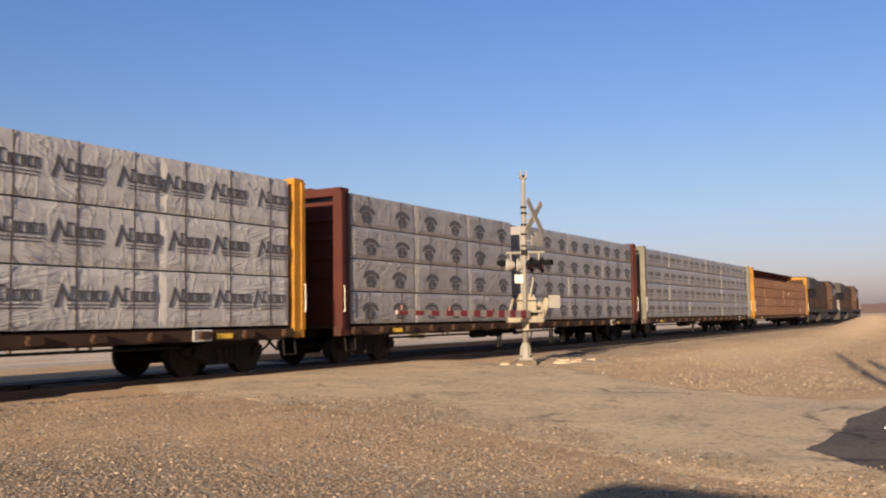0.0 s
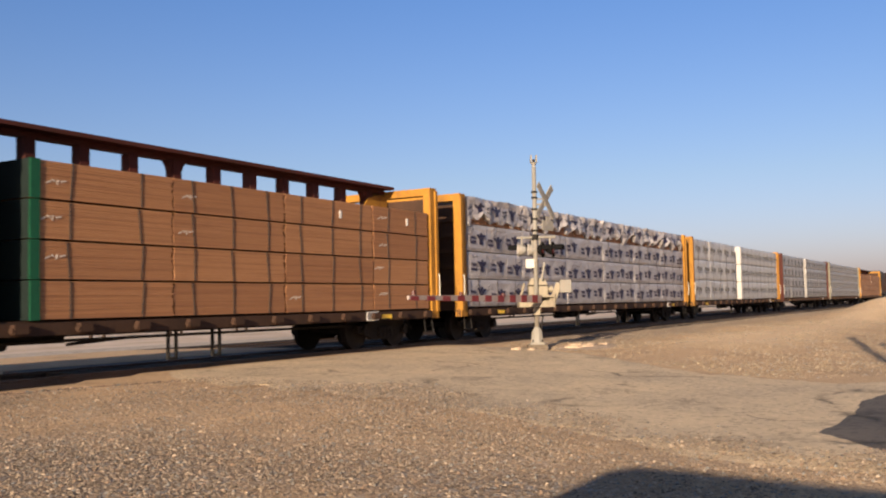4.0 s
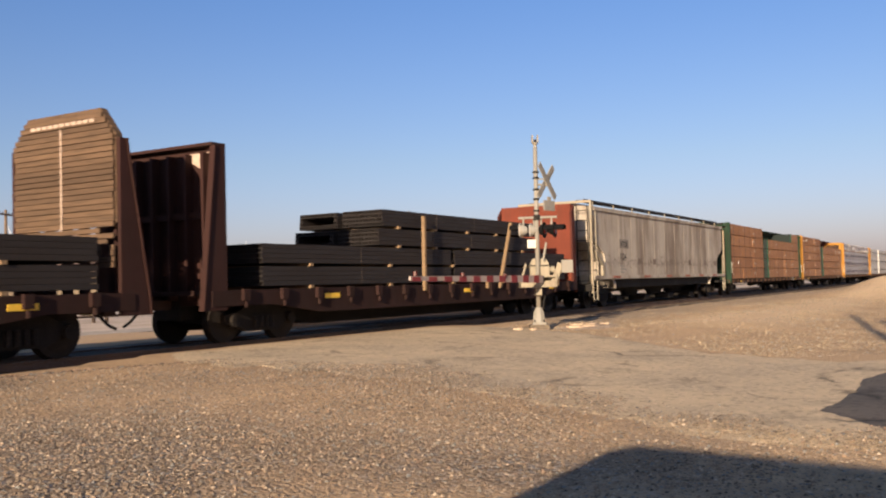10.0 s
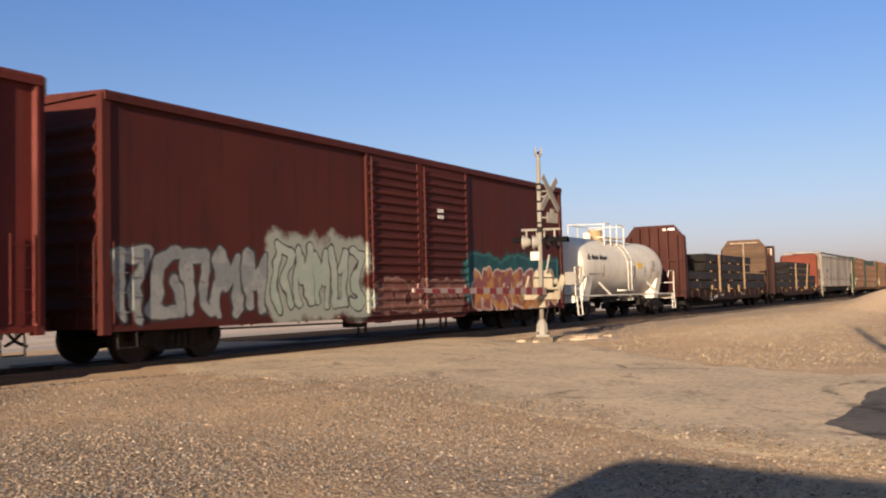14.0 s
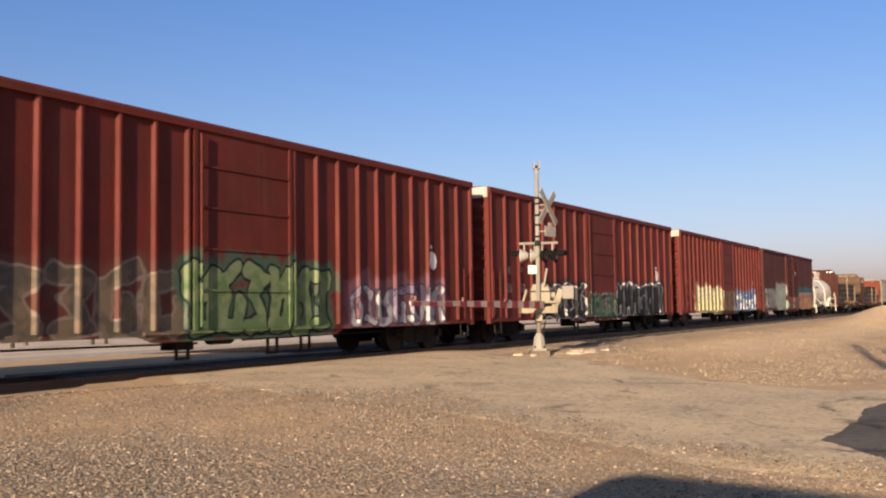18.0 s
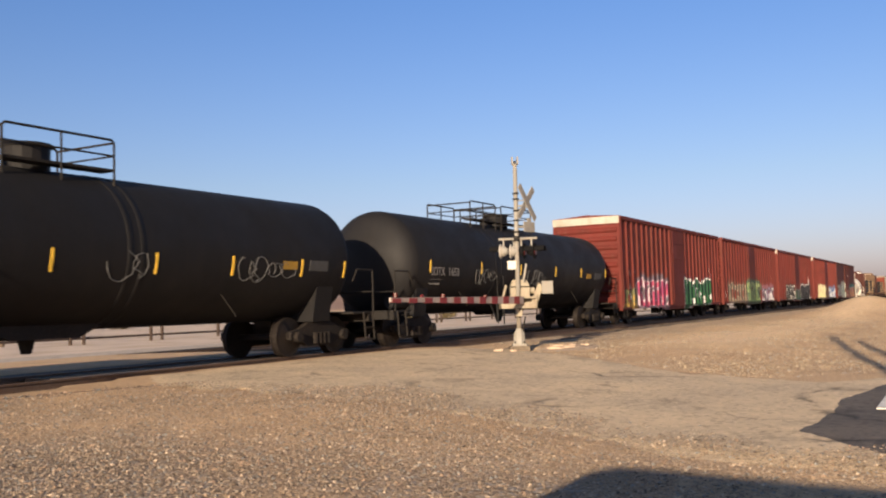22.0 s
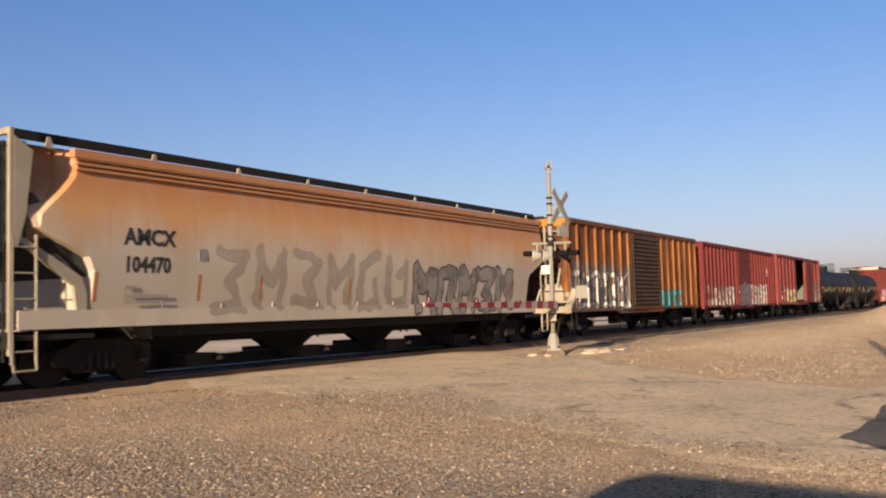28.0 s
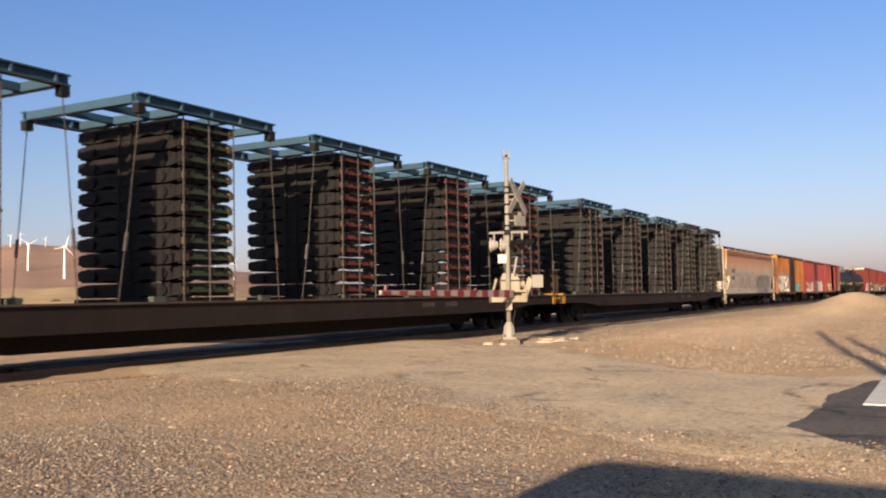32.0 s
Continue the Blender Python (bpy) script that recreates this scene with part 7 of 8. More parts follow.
G1 = ((-15.2, -11.95, 0.72, 2.45, 5, (0.286, 0.34, 0.286), (0.34, 0.367, 0.32), (0.034, 0.034, 0.034), 2, (0.313, 0.34, 0.292), 0.95),
      (-7.0, -0.4, 1.2, 2.15, 6, (0.018, 0.085, 0.088), (0.015, 0.06, 0.072), (0.03, 0.12, 0.12), 31, (0.016, 0.075, 0.08), 0.95, 0.24),
      (-6.5, -0.7, 0.68, 1.85, 7, (0.42, 0.20, 0.055), (0.22, 0.075, 0.075), (0.45, 0.36, 0.31), 11, None, 1.0, 0.2),
      (-11.6, -7.2, 0.75, 1.5, 6, (0.245, 0.122, 0.0952), (0.204, 0.0884, 0.068), (0.286, 0.19, 0.163), 5, None, 0.6),
      (-19.4, -15.4, 0.75, 2.2, 5, (0.272, 0.286, 0.272), (0.204, 0.224, 0.224), (0.034, 0.034, 0.034), 19, None, 0.9))
B1 = painted("rusty_brown_red_paint", (0.056, 0.013, 0.0105), (0.03, 0.012, 0.0105), 0.4, 0.6, 0.8, fade=(0.085, 0.018, 0.0135), graffiti=G1)
b1 = box_car(-157.3, 19.6, 4.93, 0.68, B1, "high rust-red boxcar with two corrugated doors and bright graffiti", [], [(-6.84, -9.42, "corrugated"), (-9.44, -11.87, "corrugated")], rib_w=0.03)
bars(-8.6, -1.64, 3.4, 0.10, (3, 3), DECAL_WHITE, b1)

G2 = ((-15.4, -10.2, 0.68, 2.0, 7, (0.374, 0.34, 0.177), (0.326, 0.32, 0.218), (0.204, 0.163, 0.0816), 4, (0.388, 0.367, 0.245), 1.0),
      (-7.1, -1.6, 0.68, 1.75, 8, (0.374, 0.381, 0.374), (0.0408, 0.0816, 0.204), (0.0272, 0.034, 0.0544), 6, (0.068, 0.102, 0.177), 0.9),
      (-10.0, -7.3, 0.75, 1.9, 4, (0.218, 0.204, 0.109), (0.163, 0.0816, 0.0544), (0.0544, 0.0544, 0.034), 12, None, 0.7))
B2 = painted("red_boxcar_paint_pale_letters", RED, WEAR, 0.3, 0.6, 0.45, fade=DEEP, graffiti=G2)
G3 = ((-15.3, -10.95, 0.66, 1.95, 6, (0.012, 0.012, 0.013), (0.045, 0.043, 0.043), (0.32, 0.31, 0.30), 7, (0.02, 0.014, 0.014), 1.0, 0.19),
      (-10.7, -7.7, 0.68, 1.6, 5, (0.034, 0.109, 0.068), (0.0136, 0.034, 0.0272), (0.272, 0.286, 0.258), 14, None, 0.9),
      (-7.5, -1.5, 0.66, 2.0, 7, (0.008, 0.0085, 0.011), (0.024, 0.025, 0.031), (0.38, 0.38, 0.39), 9, (0.014, 0.013, 0.016), 1.0, 0.21))
B3 = painted("red_boxcar_paint_black_letters", RED, WEAR, 0.3, 0.6, 0.45, fade=DEEP, graffiti=G3)
G4 = ((-17.2, -11.3, 0.62, 2.0, 6, (0.19, 0.175, 0.12), (0.07, 0.10, 0.085), (0.26, 0.22, 0.18), 5, (0.09, 0.06, 0.045), 0.5),
      (-11.2, -6.75, 0.64, 2.15, 6, (0.09, 0.14, 0.06), (0.15, 0.185, 0.095), (0.005, 0.012, 0.013), 10, (0.04, 0.085, 0.06), 1.0, 0.2),
      (-6.1, -1.7, 0.66, 1.75, 7, (0.374, 0.367, 0.381), (0.136, 0.109, 0.163), (0.0204, 0.0204, 0.0272), 16, (0.15, 0.068, 0.0884), 0.95))
B4 = painted("red_boxcar_paint_green_piece", RED, WEAR, 0.3, 0.6, 0.45, fade=DEEP, graffiti=G4)
G5 = ((-16.2, -11.2, 0.66, 2.1, 6, (0.27, 0.045, 0.085), (0.19, 0.03, 0.075), (0.38, 0.29, 0.33), 13, (0.0816, 0.068, 0.0884), 1.0),
      (-18.3, -16.3, 0.66, 1.6, 3, (0.306, 0.204, 0.0544), (0.109, 0.136, 0.068), (0.0408, 0.0408, 0.034), 18, None, 0.8),
      (-8.1, -2.3, 0.66, 2.05, 5, (0.012, 0.062, 0.024), (0.013, 0.045, 0.03), (0.42, 0.43, 0.42), 17, (0.055, 0.020, 0.042), 1.0, 0.2))
B5 = painted("red_boxcar_paint_white_outlined", RED, WEAR, 0.3, 0.6, 0.45, fade=DEEP, graffiti=G5)
for u, L, skin, pitch, door, words, sx, label, white in (
        (-178.1, 18.0, B2, 0.76, (-7.25, -10.15), ("M  P", "26 93"), -17.05, "red ribbed boxcar with pale yellow sprayed letters", True),
        (-197.6, 18.6, B3, 0.95, (-7.76, -10.75), ("M  P", "26 93 08"), -17.4, "red ribbed boxcar with black and white sprayed letters", True),
        (-217.3, 18.6, B4, 0.77, (-8.2, -11.1), ("M  P", "26 93 2"), -17.9, "red ribbed boxcar with a bright green sprayed piece", False),
        (-237.0, 18.5, B5, 0.77, (-7.74, -10.6), ("M  P", "26 93"), -17.4, "red ribbed boxcar with pink and dark green graffiti", True)):
    ribs = steps(-0.1, door[0] + 0.1, pitch) + steps(door[1] - 0.12, -L + 0.1, pitch)
    car = box_car(u, L, 4.93, 0.74, skin, label, ribs, [(door[0], door[1], "plug")], white)
    for k, w in enumerate(words):
        first = min(ribs, key=lambda v: abs(v - sx + 0.15))
        for i, chunk in enumerate(w.split()):
            left = sorted(v for v in ribs if v >= first - 0.01)[i]
            lettering(chunk, left + 0.11, -1.5335, 2.15 - 0.55 * k, 0.40, DECAL_WORN, car, 0.004, squeeze=0.95)
    bars(-2.42, -1.54, 2.75, 0.10, (2, 2), DECAL_WHITE, car)
    part("round_label", S().prism([(-2.2 + 0.19 * math.cos(k * 0.785), 2.42 + 0.25 * math.sin(k * 0.785)) for k in range(8)], "y", -1.54, -1.532), DECAL_WHITE, car)
    bars(sx, -1.54, 1.3, 0.06, (3, 4, 3), DECAL_WHITE, car)

G7 = ((-13.9, -9.4, 0.98, 2.0, 5, (0.272, 0.204, 0.122), (0.34, 0.272, 0.19), (0.068, 0.034, 0.0238), 20, None, 0.95),
      (-3.1, -0.4, 1.0, 2.25, 3, (0.13, 0.105, 0.095), (0.08, 0.05, 0.043), (0.26, 0.22, 0.20), 22, (0.075, 0.035, 0.025), 0.8))
B7 = painted("faded_pinkish_red_paint", (0.195, 0.038, 0.036), (0.11, 0.035, 0.028), 0.45, 0.6, 0.6, fade=(0.15, 0.03, 0.028), graffiti=G7)
# the shade from the next car is put into the end wall's darker red
b7 = box_car(-295.5, 15.8, 4.36, 0.98, B7, "faded red boxcar with its door slid open", [-0.75, -2.05, -10.4, -11.55, -12.7, -13.85, -14.95, -15.7, -0.12], [(-3.22, -6.30, "corrugated"), (-6.32, -9.32, "open")], rib_w=0.08, end_skin=painted("shaded_red_end_paint", (0.075, 0.02, 0.018), (0.03, 0.016, 0.014), 0.5, 0.7, 0.6))
part("dark_panel", S().box(-14.86, -13.94, -1.536, -1.53, 1.50, 2.35).box(-13.76, -12.8, -1.536, -1.53, 1.50, 2.35), painted("dark_brown_patch", (0.06, 0.02, 0.018)), b7)
for x, upper, lower in ((-14.62, "B K", "150"), (-13.52, "T Y", "300")):
    lettering(upper, x, -1.5395, 2.0, 0.30, DECAL_WORN, b7, 0.003)
    lettering(lower, x - 0.02, -1.5395, 1.58, 0.30, DECAL_WORN, b7, 0.003)
bars(-14.7, -1.54, 1.42, 0.06, (5, 6, 5), DECAL_WHITE, b7)
part("rust_skirt", S().box(-15.0, -9.4, -1.572, -1.562, 0.88, 1.03), painted("orange_rust", (0.30, 0.13, 0.05)), b7)
G8 = ((-9.3, -2.0, 0.95, 2.1, 7, (0.231, 0.136, 0.136), (0.136, 0.17, 0.177), (0.313, 0.299, 0.286), 24, None, 0.8),
      (-15.6, -10.2, 0.95, 2.0, 6, (0.286, 0.258, 0.245), (0.177, 0.109, 0.109), (0.0544, 0.034, 0.034), 26, None, 0.8))
B8 = painted("dull_crimson_paint", (0.155, 0.022, 0.022), WEAR, 0.35, 0.6, 0.5, fade=(0.11, 0.018, 0.018), graffiti=G8)
b8 = box_car(-312.5, 16.2, 4.33, 0.92, B8, "dull crimson ribbed boxcar with muted graffiti", steps(-0.1, -5.8, 0.72) + steps(-9.7, -16.1, 0.72), [(-6.1, -9.5, "plug")])
bars(-1.9, -1.54, 3.1, 0.11, (2, 3, 2), DECAL_WHITE, b8)
G9 = ((-15.2, -9.5, 0.95, 2.55, 9, (0.48, 0.46, 0.43), (0.36, 0.34, 0.31), (0.016, 0.015, 0.015), 28, (0.13, 0.10, 0.085), 0.95, 0.12),
      (-5.3, -2.4, 0.98, 1.75, 4, (0.0272, 0.15, 0.17), (0.0408, 0.19, 0.19), (0.0136, 0.0408, 0.0544), 30, None, 0.9))
B9 = painted("orange_yellow_boxcar_paint", (0.27, 0.10, 0.021), (0.07, 0.03, 0.02), 0.7, 0.6, 0.9, fade=(0.135, 0.048, 0.02), graffiti=G9)
# the end wall's rusty brown is darkened for the shade over it
b9 = box_car(-329.9, 15.5, 4.36, 0.98, B9, "rusty orange boxcar with a dark door and grey white graffiti", steps(-0.08, -5.2, 0.87) + steps(-9.42, -15.42, 0.87), [(-5.69, -9.18, "dark")], end_skin=painted("shaded_rusty_end_paint", (0.10, 0.042, 0.022), (0.035, 0.02, 0.015), 0.5, 0.7, 0.6), roof=painted("brown_roof", (0.14, 0.06, 0.035)))
# added strip: sunlight on the end wall's top, put into its colour
part("end_top_plate", S().box(-15.59, -15.504, -1.56, 1.56, 3.95, 4.22), YELLOW_PAINT, b9, "orange strip standing in for the sunlit top of the end wall")
part("dark_panel", S().box(-14.6, -11.8, -1.545, -1.53, 1.25, 2.15), painted("dark_grey_patch", (0.10, 0.10, 0.105)), b9)
for k in range(4):
    part("plain_mark", S().box(-14.4 + 0.62 * k, -14.1 + 0.62 * k, -1.55, -1.545, 1.82, 2.10), DECAL_GREY, b9)
lettering("34631", -14.4, -1.552, 1.36, 0.36, DECAL_WORN, b9, 0.003, squeeze=1.5)


# ---------------------------------------------------------------- long flatcars with stacked frames
STACK_DARK = painted("oily_black_steel", (0.0085, 0.008, 0.008), (0.022, 0.018, 0.016), 0.5, 0.5, 0.3)
TEAL_STEEL = painted("blue_frame_paint", (0.030, 0.074, 0.118), (0.05, 0.045, 0.04), 0.35, 0.5, 0.3)
DULL_GREEN = painted("dull_green_frame_paint", (0.030, 0.050, 0.052), (0.06, 0.05, 0.04), 0.4, 0.6, 0.4)
FADED_RED = painted("faded_red_stripe", (0.10, 0.028, 0.03), (0.06, 0.04, 0.035), 0.4, 0.6, 0.4)
LONG_FLAT = painted("dusty_brown_flatcar_side", (0.024, 0.0165, 0.0135), (0.02, 0.016, 0.014), 0.5, 0.75, 0.4)
# paler than the sill: the flange edge's highlight is put into the colour
FLANGE = painted("highlit_flange_edge", (0.085, 0.065, 0.048), (0.04, 0.03, 0.024), 0.5, 0.8, 0.3)
DECK_GREEN = painted("dull_grey_green_bracket", (0.06, 0.075, 0.066), (0.04, 0.03, 0.025), 0.4, 0.7, 0.3)
CHAIN = plain("worn_chain", (0.045, 0.04, 0.037), 0.5)
BAR_PAINTS = [painted("bar_" + n, c, (0.08, 0.05, 0.04), 0.4, 0.6, 0.3) for n, c in (("green", (0.035, 0.055, 0.03)), ("yellow", (0.075, 0.056, 0.024)), ("red", (0.135, 0.032, 0.025)), ("rust", (0.085, 0.034, 0.022)), ("grey", (0.055, 0.052, 0.05)))]


def chassis_mesh():
    """One stacked frame: two open bellied cross beams with cast swellings, side rails, a centre spine and ties."""
    s = S()
    half = ((0.0, 0.0, 0.31), (0.28, 0.0, 0.31), (0.42, 0.05, 0.25), (0.60, 0.06, 0.24), (0.82, 0.02, 0.29), (1.12, 0.02, 0.295), (1.34, 0.05, 0.265), (1.47, 0.07, 0.25))
    low = [(-y, a) for y, a, b in half[::-1]] + [(y, a) for y, a, b in half[1:]]
    high = [(y, b) for y, a, b in half[::-1]] + [(-y, b) for y, a, b in half[1:]]
    for x in (-0.15, -1.40):
        s.prism(low + high, "x", x - 0.10, x + 0.10)
        for y in (-1.0, 1.0):
            s.tube((x - 0.15, y, 0.15), (x + 0.15, y, 0.15), 0.105, 10)
    s.box(-1.42, -0.12, -0.24, 0.24, 0.05, 0.27)
    for y in (-1.38, 1.38):
        s.box(-1.46, -0.09, y - 0.05, y + 0.05, 0.02, 0.285)
    for x in (-1.05, -0.5):
        s.box(x - 0.06, x + 0.06, -1.46, -1.33, 0.03, 0.27).tube((x, -1.40, 0.14), (x + 0.22, -1.40, 0.24), 0.035, 6)
    for y in (-0.72, 0.72):
        s.box(-1.40, -0.15, y - 0.16, y + 0.16, 0.09, 0.17)
    return s.mesh("stacked_frame", STACK_DARK)


CHASSIS = chassis_mesh()


def frame_stack(u, paint, second):
    st = rolls(thing("frame_stack", "tall stack of dark steel bogie frames with coloured end bars", "steel frames", group="frame piles on flatcars"), u, 0.0, 1.12)
    part("base_plate", S().box(-1.6, 0.05, -1.45, 1.45, 0.0, 0.10), STACK_DARK, st)
    bar = shared(("bar", paint), lambda: S().box(-1.46, -0.09, -1.52, -1.465, 0.10, 0.155).box(-1.2, -0.9, -1.50, -1.465, 0.155, 0.20).box(-0.6, -0.35, -1.50, -1.465, 0.155, 0.19).mesh("end_bar", BAR_PAINTS[paint]))
    knob = shared(("knob", second), lambda: S().box(-0.05, 0.05, -1.535, -1.46, 0.07, 0.20).mesh("end_casting", BAR_PAINTS[second]))
    for k in range(11):
        f = part("stacked_frame", CHASSIS, STACK_DARK, st)
        f.matrix_basis = pose(rnd.uniform(-0.015, 0.015), rnd.uniform(-0.02, 0.02), 0.10 + 0.325 * k)
        part("end_bar", bar, BAR_PAINTS[paint], f)
        for x in (-1.42, -0.13):
            part("end_casting", knob, BAR_PAINTS[second], f).matrix_basis = pose(x, 0, 0)
        part("side_gap_plate", shared("gap", lambda: S().box(-1.52, -1.40, -1.2, 1.2, 0.20, 0.30).mesh("side_gap_plate", STACK_DARK)), STACK_DARK, f)
    for x in (-1.50, -0.78, -0.05):
        part("tie_rod", S().tube((x, -1.54, 0.0), (x, -1.54, 3.68), 0.018, 6), BAR_PAINTS[4], st)
    for y in (-0.16, 0.16):
        part("tie_rod", S().tube((-1.57, y, 0.0), (-1.57, y, 3.68), 0.022, 6), STACK_DARK, st)
    # spreader frame on top with its chains down to the deck
    sp = rolls(thing("spreader_frame", "teal steel spreader frame chained down over a stack", "steel frame", group="spreader frames"), u, 0.0, 1.12 + 3.70)
    early = second == 1 and u > -385
    skin = DULL_GREEN if early else TEAL_STEEL
    for y in (-1.57, 1.57):
        part("side_beam", S().box(-2.75, 1.2, y - 0.015, y + 0.015, 0, 0.20).box(-2.75, 1.2, y - 0.09, y + 0.09, 0.17, 0.20).box(-2.75, 1.2, y - 0.09, y + 0.09, 0.0, 0.03), skin, sp)
        for k in range(5):
            part("stiffener", S().box(-2.5 + 0.85 * k, -2.46 + 0.85 * k, y - 0.085, y + 0.085, 0.03, 0.17), skin, sp)
    if early:
        part("painted_stripe", S().box(-1.2, 0.1, -1.668, -1.66, 0.0, 0.2).box(-1.2, 0.1, -1.662, -1.585, 0.2, 0.204), FADED_RED, sp)
    for y in (-0.52, 0.52):
        part("long_beam", S().box(-2.6, 1.05, y - 0.06, y + 0.06, 0.03, 0.17), skin, sp)
    for x in (-2.75, -1.45, -0.25, 1.03):
        part("cross_beam", S().box(x, x + 0.17, -1.48, 1.48, 0.02, 0.18), skin, sp)
    for x in (-2.66, 1.1):
        for y in (-1.57, 1.57):
            lug = part("corner_lug", S().box(x - 0.09, x + 0.09, y - 0.08, y + 0.08, -0.18, 0.0), STACK_DARK, sp)
            d = 0.42 if x > 0 else -0.42
            part("chain", S().path([(x, y, -0.15), (x + d * 0.6 + rnd.uniform(-0.04, 0.04), y * 0.97, -2.4), (x + d * 0.95, y * 0.93, -3.68)], 0.012, 5), CHAIN, lug)
            part("load_binder", S().tube((x + d * 0.6, y * 0.97, -2.40), (x + d * 0.70, y * 0.958, -2.75), 0.034, 6), CHAIN, lug)
    return st


def long_flat(u, L, label, stacks):
    car = rolls(thing("long_flatcar", label, "rail car"), u)
    part("deck", S().box(-L, 0, -1.5, 1.5, 1.04, 1.12), LONG_FLAT, car)
    for s in (-1, 1):
        part("side_sill", S().prism(((0, 1.10), (0, 0.82), (-2.6, 0.80), (-4.6, 0.62), (-L + 4.6, 0.62), (-L + 2.6, 0.80), (-L, 0.82), (-L, 1.10)), "y", s * 1.44, s * 1.52), LONG_FLAT, car)
        part("top_flange", S().box(-L, 0, s * 1.44, s * 1.58, 1.10, 1.14), FLANGE, car)
    part("centre_sill", S().prism(((-0.5, 0.75), (-3.9, 0.75), (-5.6, 0.26), (-L + 5.6, 0.26), (-L + 3.9, 0.75), (-L + 0.5, 0.75), (-L + 0.5, 1.04), (-0.5, 1.04)), "y", -0.35, 0.35), BLACK_STEEL, car)
    for k in range(9):
        part("chain_bracket", S().box(-1.5 - k * 3.1, -1.2 - k * 3.1, -1.5, -1.36, 1.12, 1.24), DECK_GREEN, car)
    for x in ((-L + 0.1,) if u > -390 else (-0.35,)):
        part("end_block", S().box(x, x + 0.25, -1.55, -0.9, 0.80, 1.18), YELLOW_PAINT, car)
    bars(-L * 0.36, -1.521, 0.86, 0.12, (5,), FLANGE, car, 0.4)
    bars(-L * 0.31, -1.521, 0.86, 0.12, (5,), FLANGE, car, 0.4)
    part("brake_stand", S().tube((-L + 0.5, 0.9, 1.1), (-L + 0.5, 0.9, 2.1), 0.05, 8).tube((-L + 0.42, 0.9, 2.0), (-L + 0.48, 0.9, 2.0), 0.28, 14), RUSTY_STEEL, car)
    part("hand_rail", S().path([(-L + 0.1, -1.3, 1.12), (-L + 0.1, -1.3, 2.05), (-L + 0.1, -0.5, 2.05), (-L + 0.1, -0.5, 1.12)], 0.022, 6), RUSTY_STEEL, car)
    part("brake_box", S().box(-L + 0.3, -L + 0.75, -1.1, -0.5, 1.12, 1.9).tube((-L + 0.5, -0.8, 1.9), (-L + 0.5, -0.8, 2.15), 0.16, 10), RUSTY_STEEL, car)
    gear(car, L, 2.9)
    for x, p, q in stacks:
        frame_stack(u + x, p, q)
    return car


long_flat(-367.5, 27.9, "long dusty brown flatcar with chained stacks of steel frames", ((-1.25, 4, 1), (-6.7, 0, 1), (-12.0, 3, 4), (-17.4, 2, 4), (-23.0, 4, 3)))
long_flat(-396.0, 27.9, "long dusty brown flatcar with chained stacks of steel frames", ((-1.55, 2, 3), (-7.05, 2, 2), (-12.45, 2, 3), (-17.85, 0, 1), (-23.3, 3, 3)))

# ---------------------------------------------------------------- locomotives
LOCO_YELLOW = painted("amber_locomotive_paint", (0.062, 0.030, 0.015), (0.035, 0.025, 0.02), 0.45, 0.5, 0.5)
LOCO_GREY = painted("grey_locomotive_paint", (0.06, 0.055, 0.05), (0.035, 0.03, 0.025), 0.35, 0.6, 0.4)


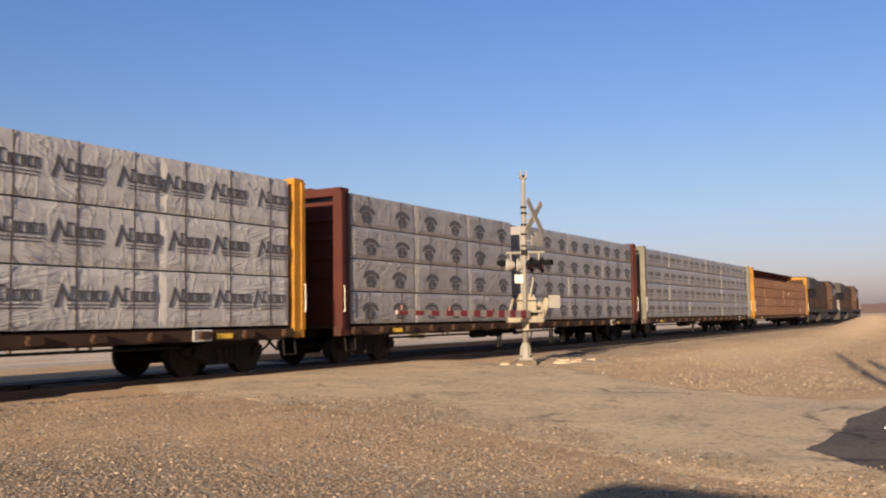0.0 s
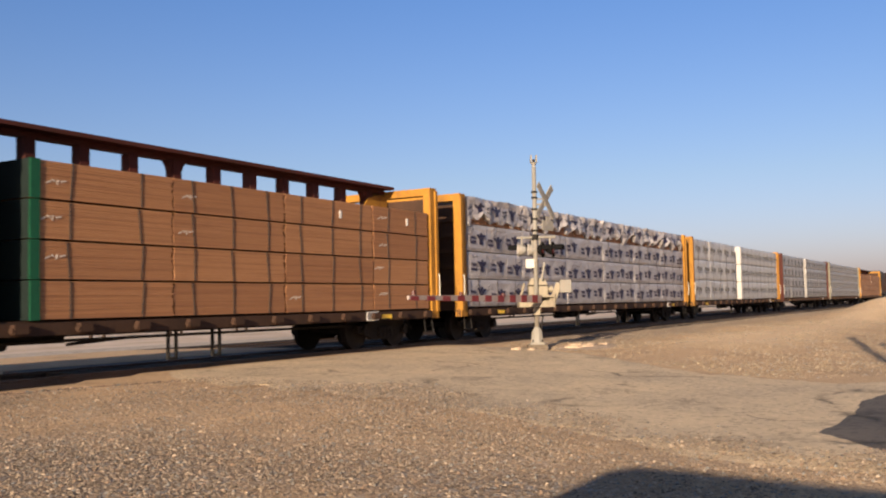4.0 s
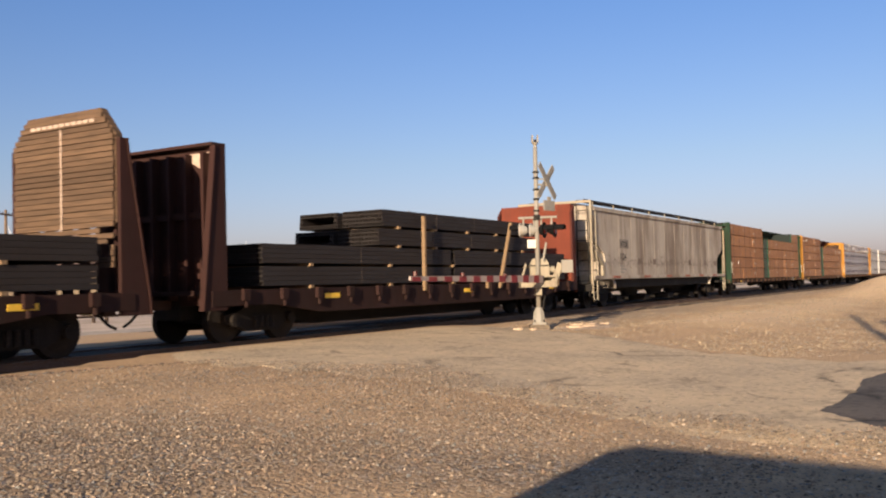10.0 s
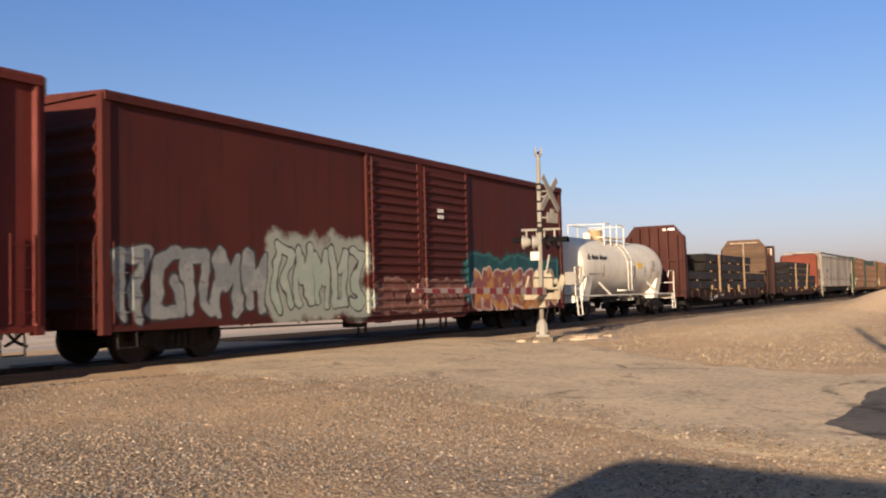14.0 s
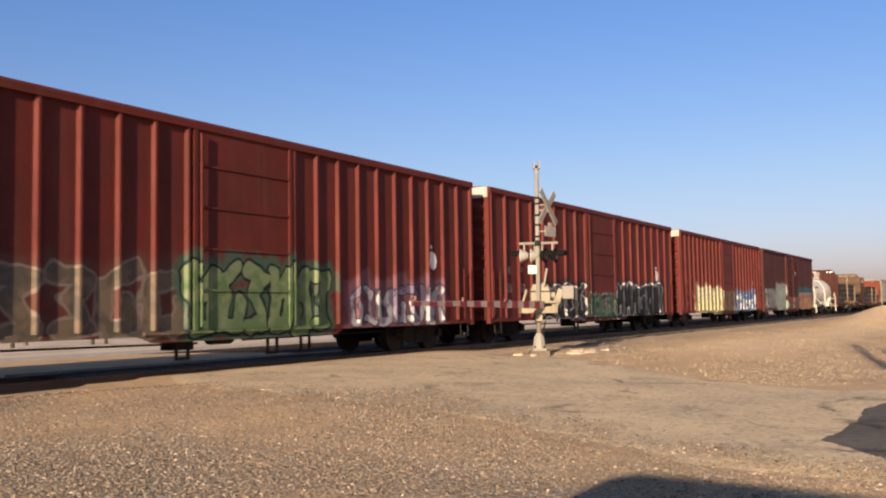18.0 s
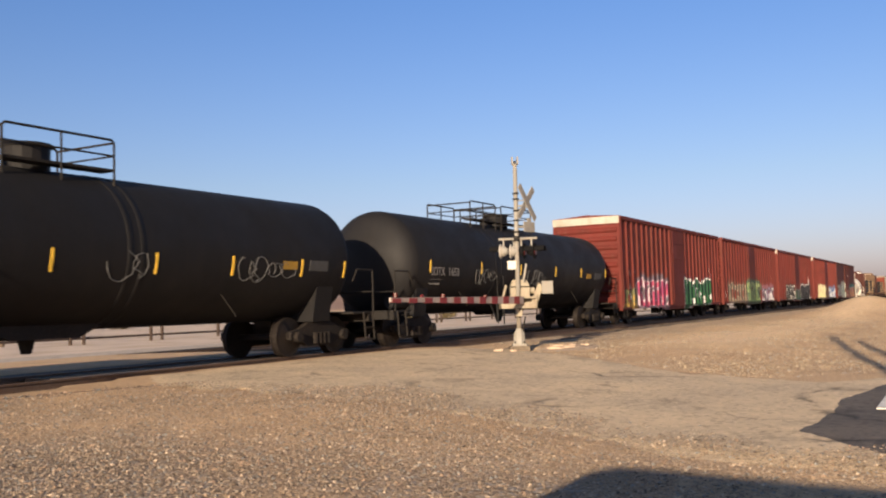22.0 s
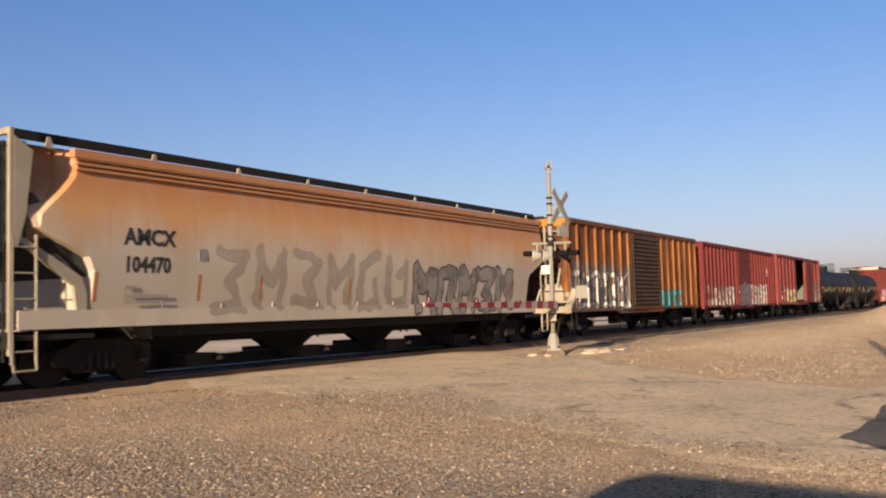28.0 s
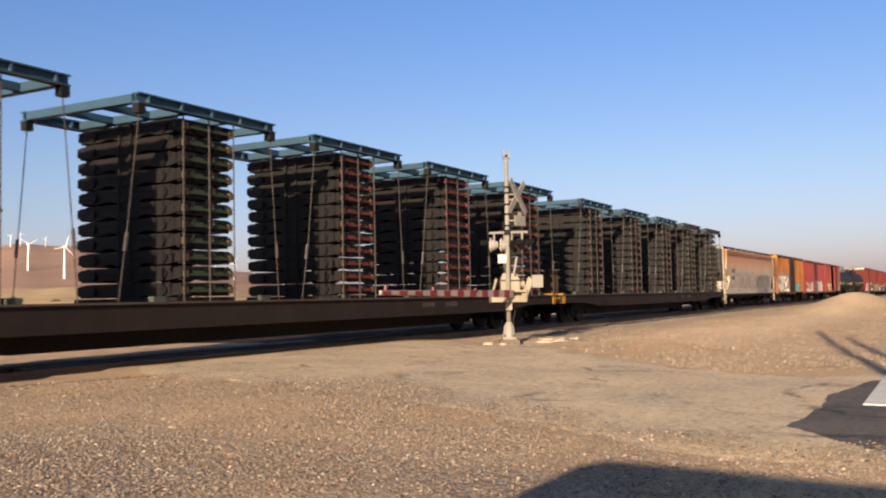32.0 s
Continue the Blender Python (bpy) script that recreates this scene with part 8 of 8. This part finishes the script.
def locomotive(u, L):
    lo = rolls(thing("locomotive", "amber and grey freight locomotive hauling the train", "locomotive"), u)
    part("frame", S().box(-L + 0.3, -0.3, -1.5, 1.5, 1.15, 1.45), LOCO_GREY, lo)
    hood = part("long_hood", S().prism(((-0.95, 1.45), (0.95, 1.45), (0.95, 4.0), (0.75, 4.25), (-0.75, 4.25), (-0.95, 4.0)), "x", -L + 1.2, -5.2), LOCO_YELLOW, lo)
    part("radiator_wing", S().prism(((-1.5, 3.3), (1.5, 3.3), (1.5, 4.2), (1.2, 4.45), (-1.2, 4.45), (-1.5, 4.2)), "x", -L + 1.5, -L + 6.0), LOCO_GREY, hood)
    part("hood_roof", S().box(-L + 6.2, -5.3, -0.8, 0.8, 4.25, 4.36).tube((-9.5, 0, 4.3), (-9.5, 0, 4.6), 0.3, 10).box(-13.5, -11.0, -0.7, 0.7, 4.36, 4.55), LOCO_GREY, hood)
    for k in range(7):
        part("hood_door", S().box(-6.4 - 1.4 * k, -5.3 - 1.4 * k, -0.965, -0.95, 1.7, 3.5), LOCO_YELLOW, hood)
    part("cab", S().prism(((-1.5, 1.45), (1.5, 1.45), (1.5, 3.9), (1.1, 4.45), (-1.1, 4.45), (-1.5, 3.9)), "x", -5.2, -2.6), LOCO_YELLOW, lo)
    part("cab_window", S().box(-4.8, -3.9, -1.515, -1.49, 2.9, 3.6).box(-3.7, -2.9, -1.515, -1.49, 2.9, 3.6), GLASS_DARK, lo)
    part("nose", S().prism(((-2.6, 1.45), (-0.9, 1.45), (-1.0, 2.5), (-1.7, 2.9), (-2.6, 2.95)), "y", -0.95, 0.95), LOCO_YELLOW, lo)
    part("fuel_tank", S().prism(((-1.4, 0.45), (-1.1, 0.25), (1.1, 0.25), (1.4, 0.45), (1.4, 1.15), (-1.4, 1.15)), "x", -14.0, -8.5), LOCO_GREY, lo)
    rail = S()
    for k in range(14):
        rail.tube((-0.6 - k * (L - 1.2) / 13, -1.48, 1.45), (-0.6 - k * (L - 1.2) / 13, -1.48, 2.45), 0.02, 5)
    rail.tube((-0.6, -1.48, 2.45), (-L + 0.6, -1.48, 2.45), 0.022, 5)
    part("hand_rail", rail, LOCO_YELLOW, lo)
    for x in (-0.45, -L + 0.2):
        part("pilot", S().box(x, x + 0.25, -1.45, 1.45, 0.3, 1.3), LOCO_GREY, lo)
        part("end_rail", S().path([(x + 0.1, -1.4, 1.3), (x + 0.1, -1.4, 2.4), (x + 0.1, 1.4, 2.4), (x + 0.1, 1.4, 1.3)], 0.025, 5), WHITE_PAINT, lo)
    for x in (-4.4, -L + 4.4):
        t = part("truck", S().box(x - 2.3, x + 2.3, -1.25, -1.08, 0.45, 0.95).box(x - 2.3, x + 2.3, 1.08, 1.25, 0.45, 0.95).box(x - 0.5, x + 0.5, -1.1, 1.1, 0.5, 1.1), LOCO_GREY, lo)
        for dx in (-1.75, 0.0, 1.75):
            w = part("wheelset", WHEELSET, WHEEL_STEEL, t)
            w.matrix_basis = pose(x + dx, 0, WHEEL_R)
            WHEELS.append(w)
    for x, turn in ((0.0, 0), (-L, 180)):
        part("coupler", COUPLER, RUSTY_STEEL, lo).matrix_basis = pose(x, 0, 0, 0, 0, turn)
    return lo


locomotive(135.0, 22.3)
locomotive(112.1, 22.2)


# ---------------------------------------------------------------- the train rolls
def motions():
    for ob, u, y, z in MOVERS:
        walk(ob, [(0.0, pose(u, y, z)), (32.0, pose(u + V * 32.0, y, z))])
    # every wheelset turns as it rolls, in steps of less than a quarter turn
    n = 640
    for w in WHEELS:
        c = w.matrix_basis.translation.copy()
        walk(w, [(32.0 * k / n, pose(c.x, c.y, c.z, 0, math.degrees(V * 32.0 * k / n / WHEEL_R) % 360.0, 0)) for k in range(n + 1)])


motions()
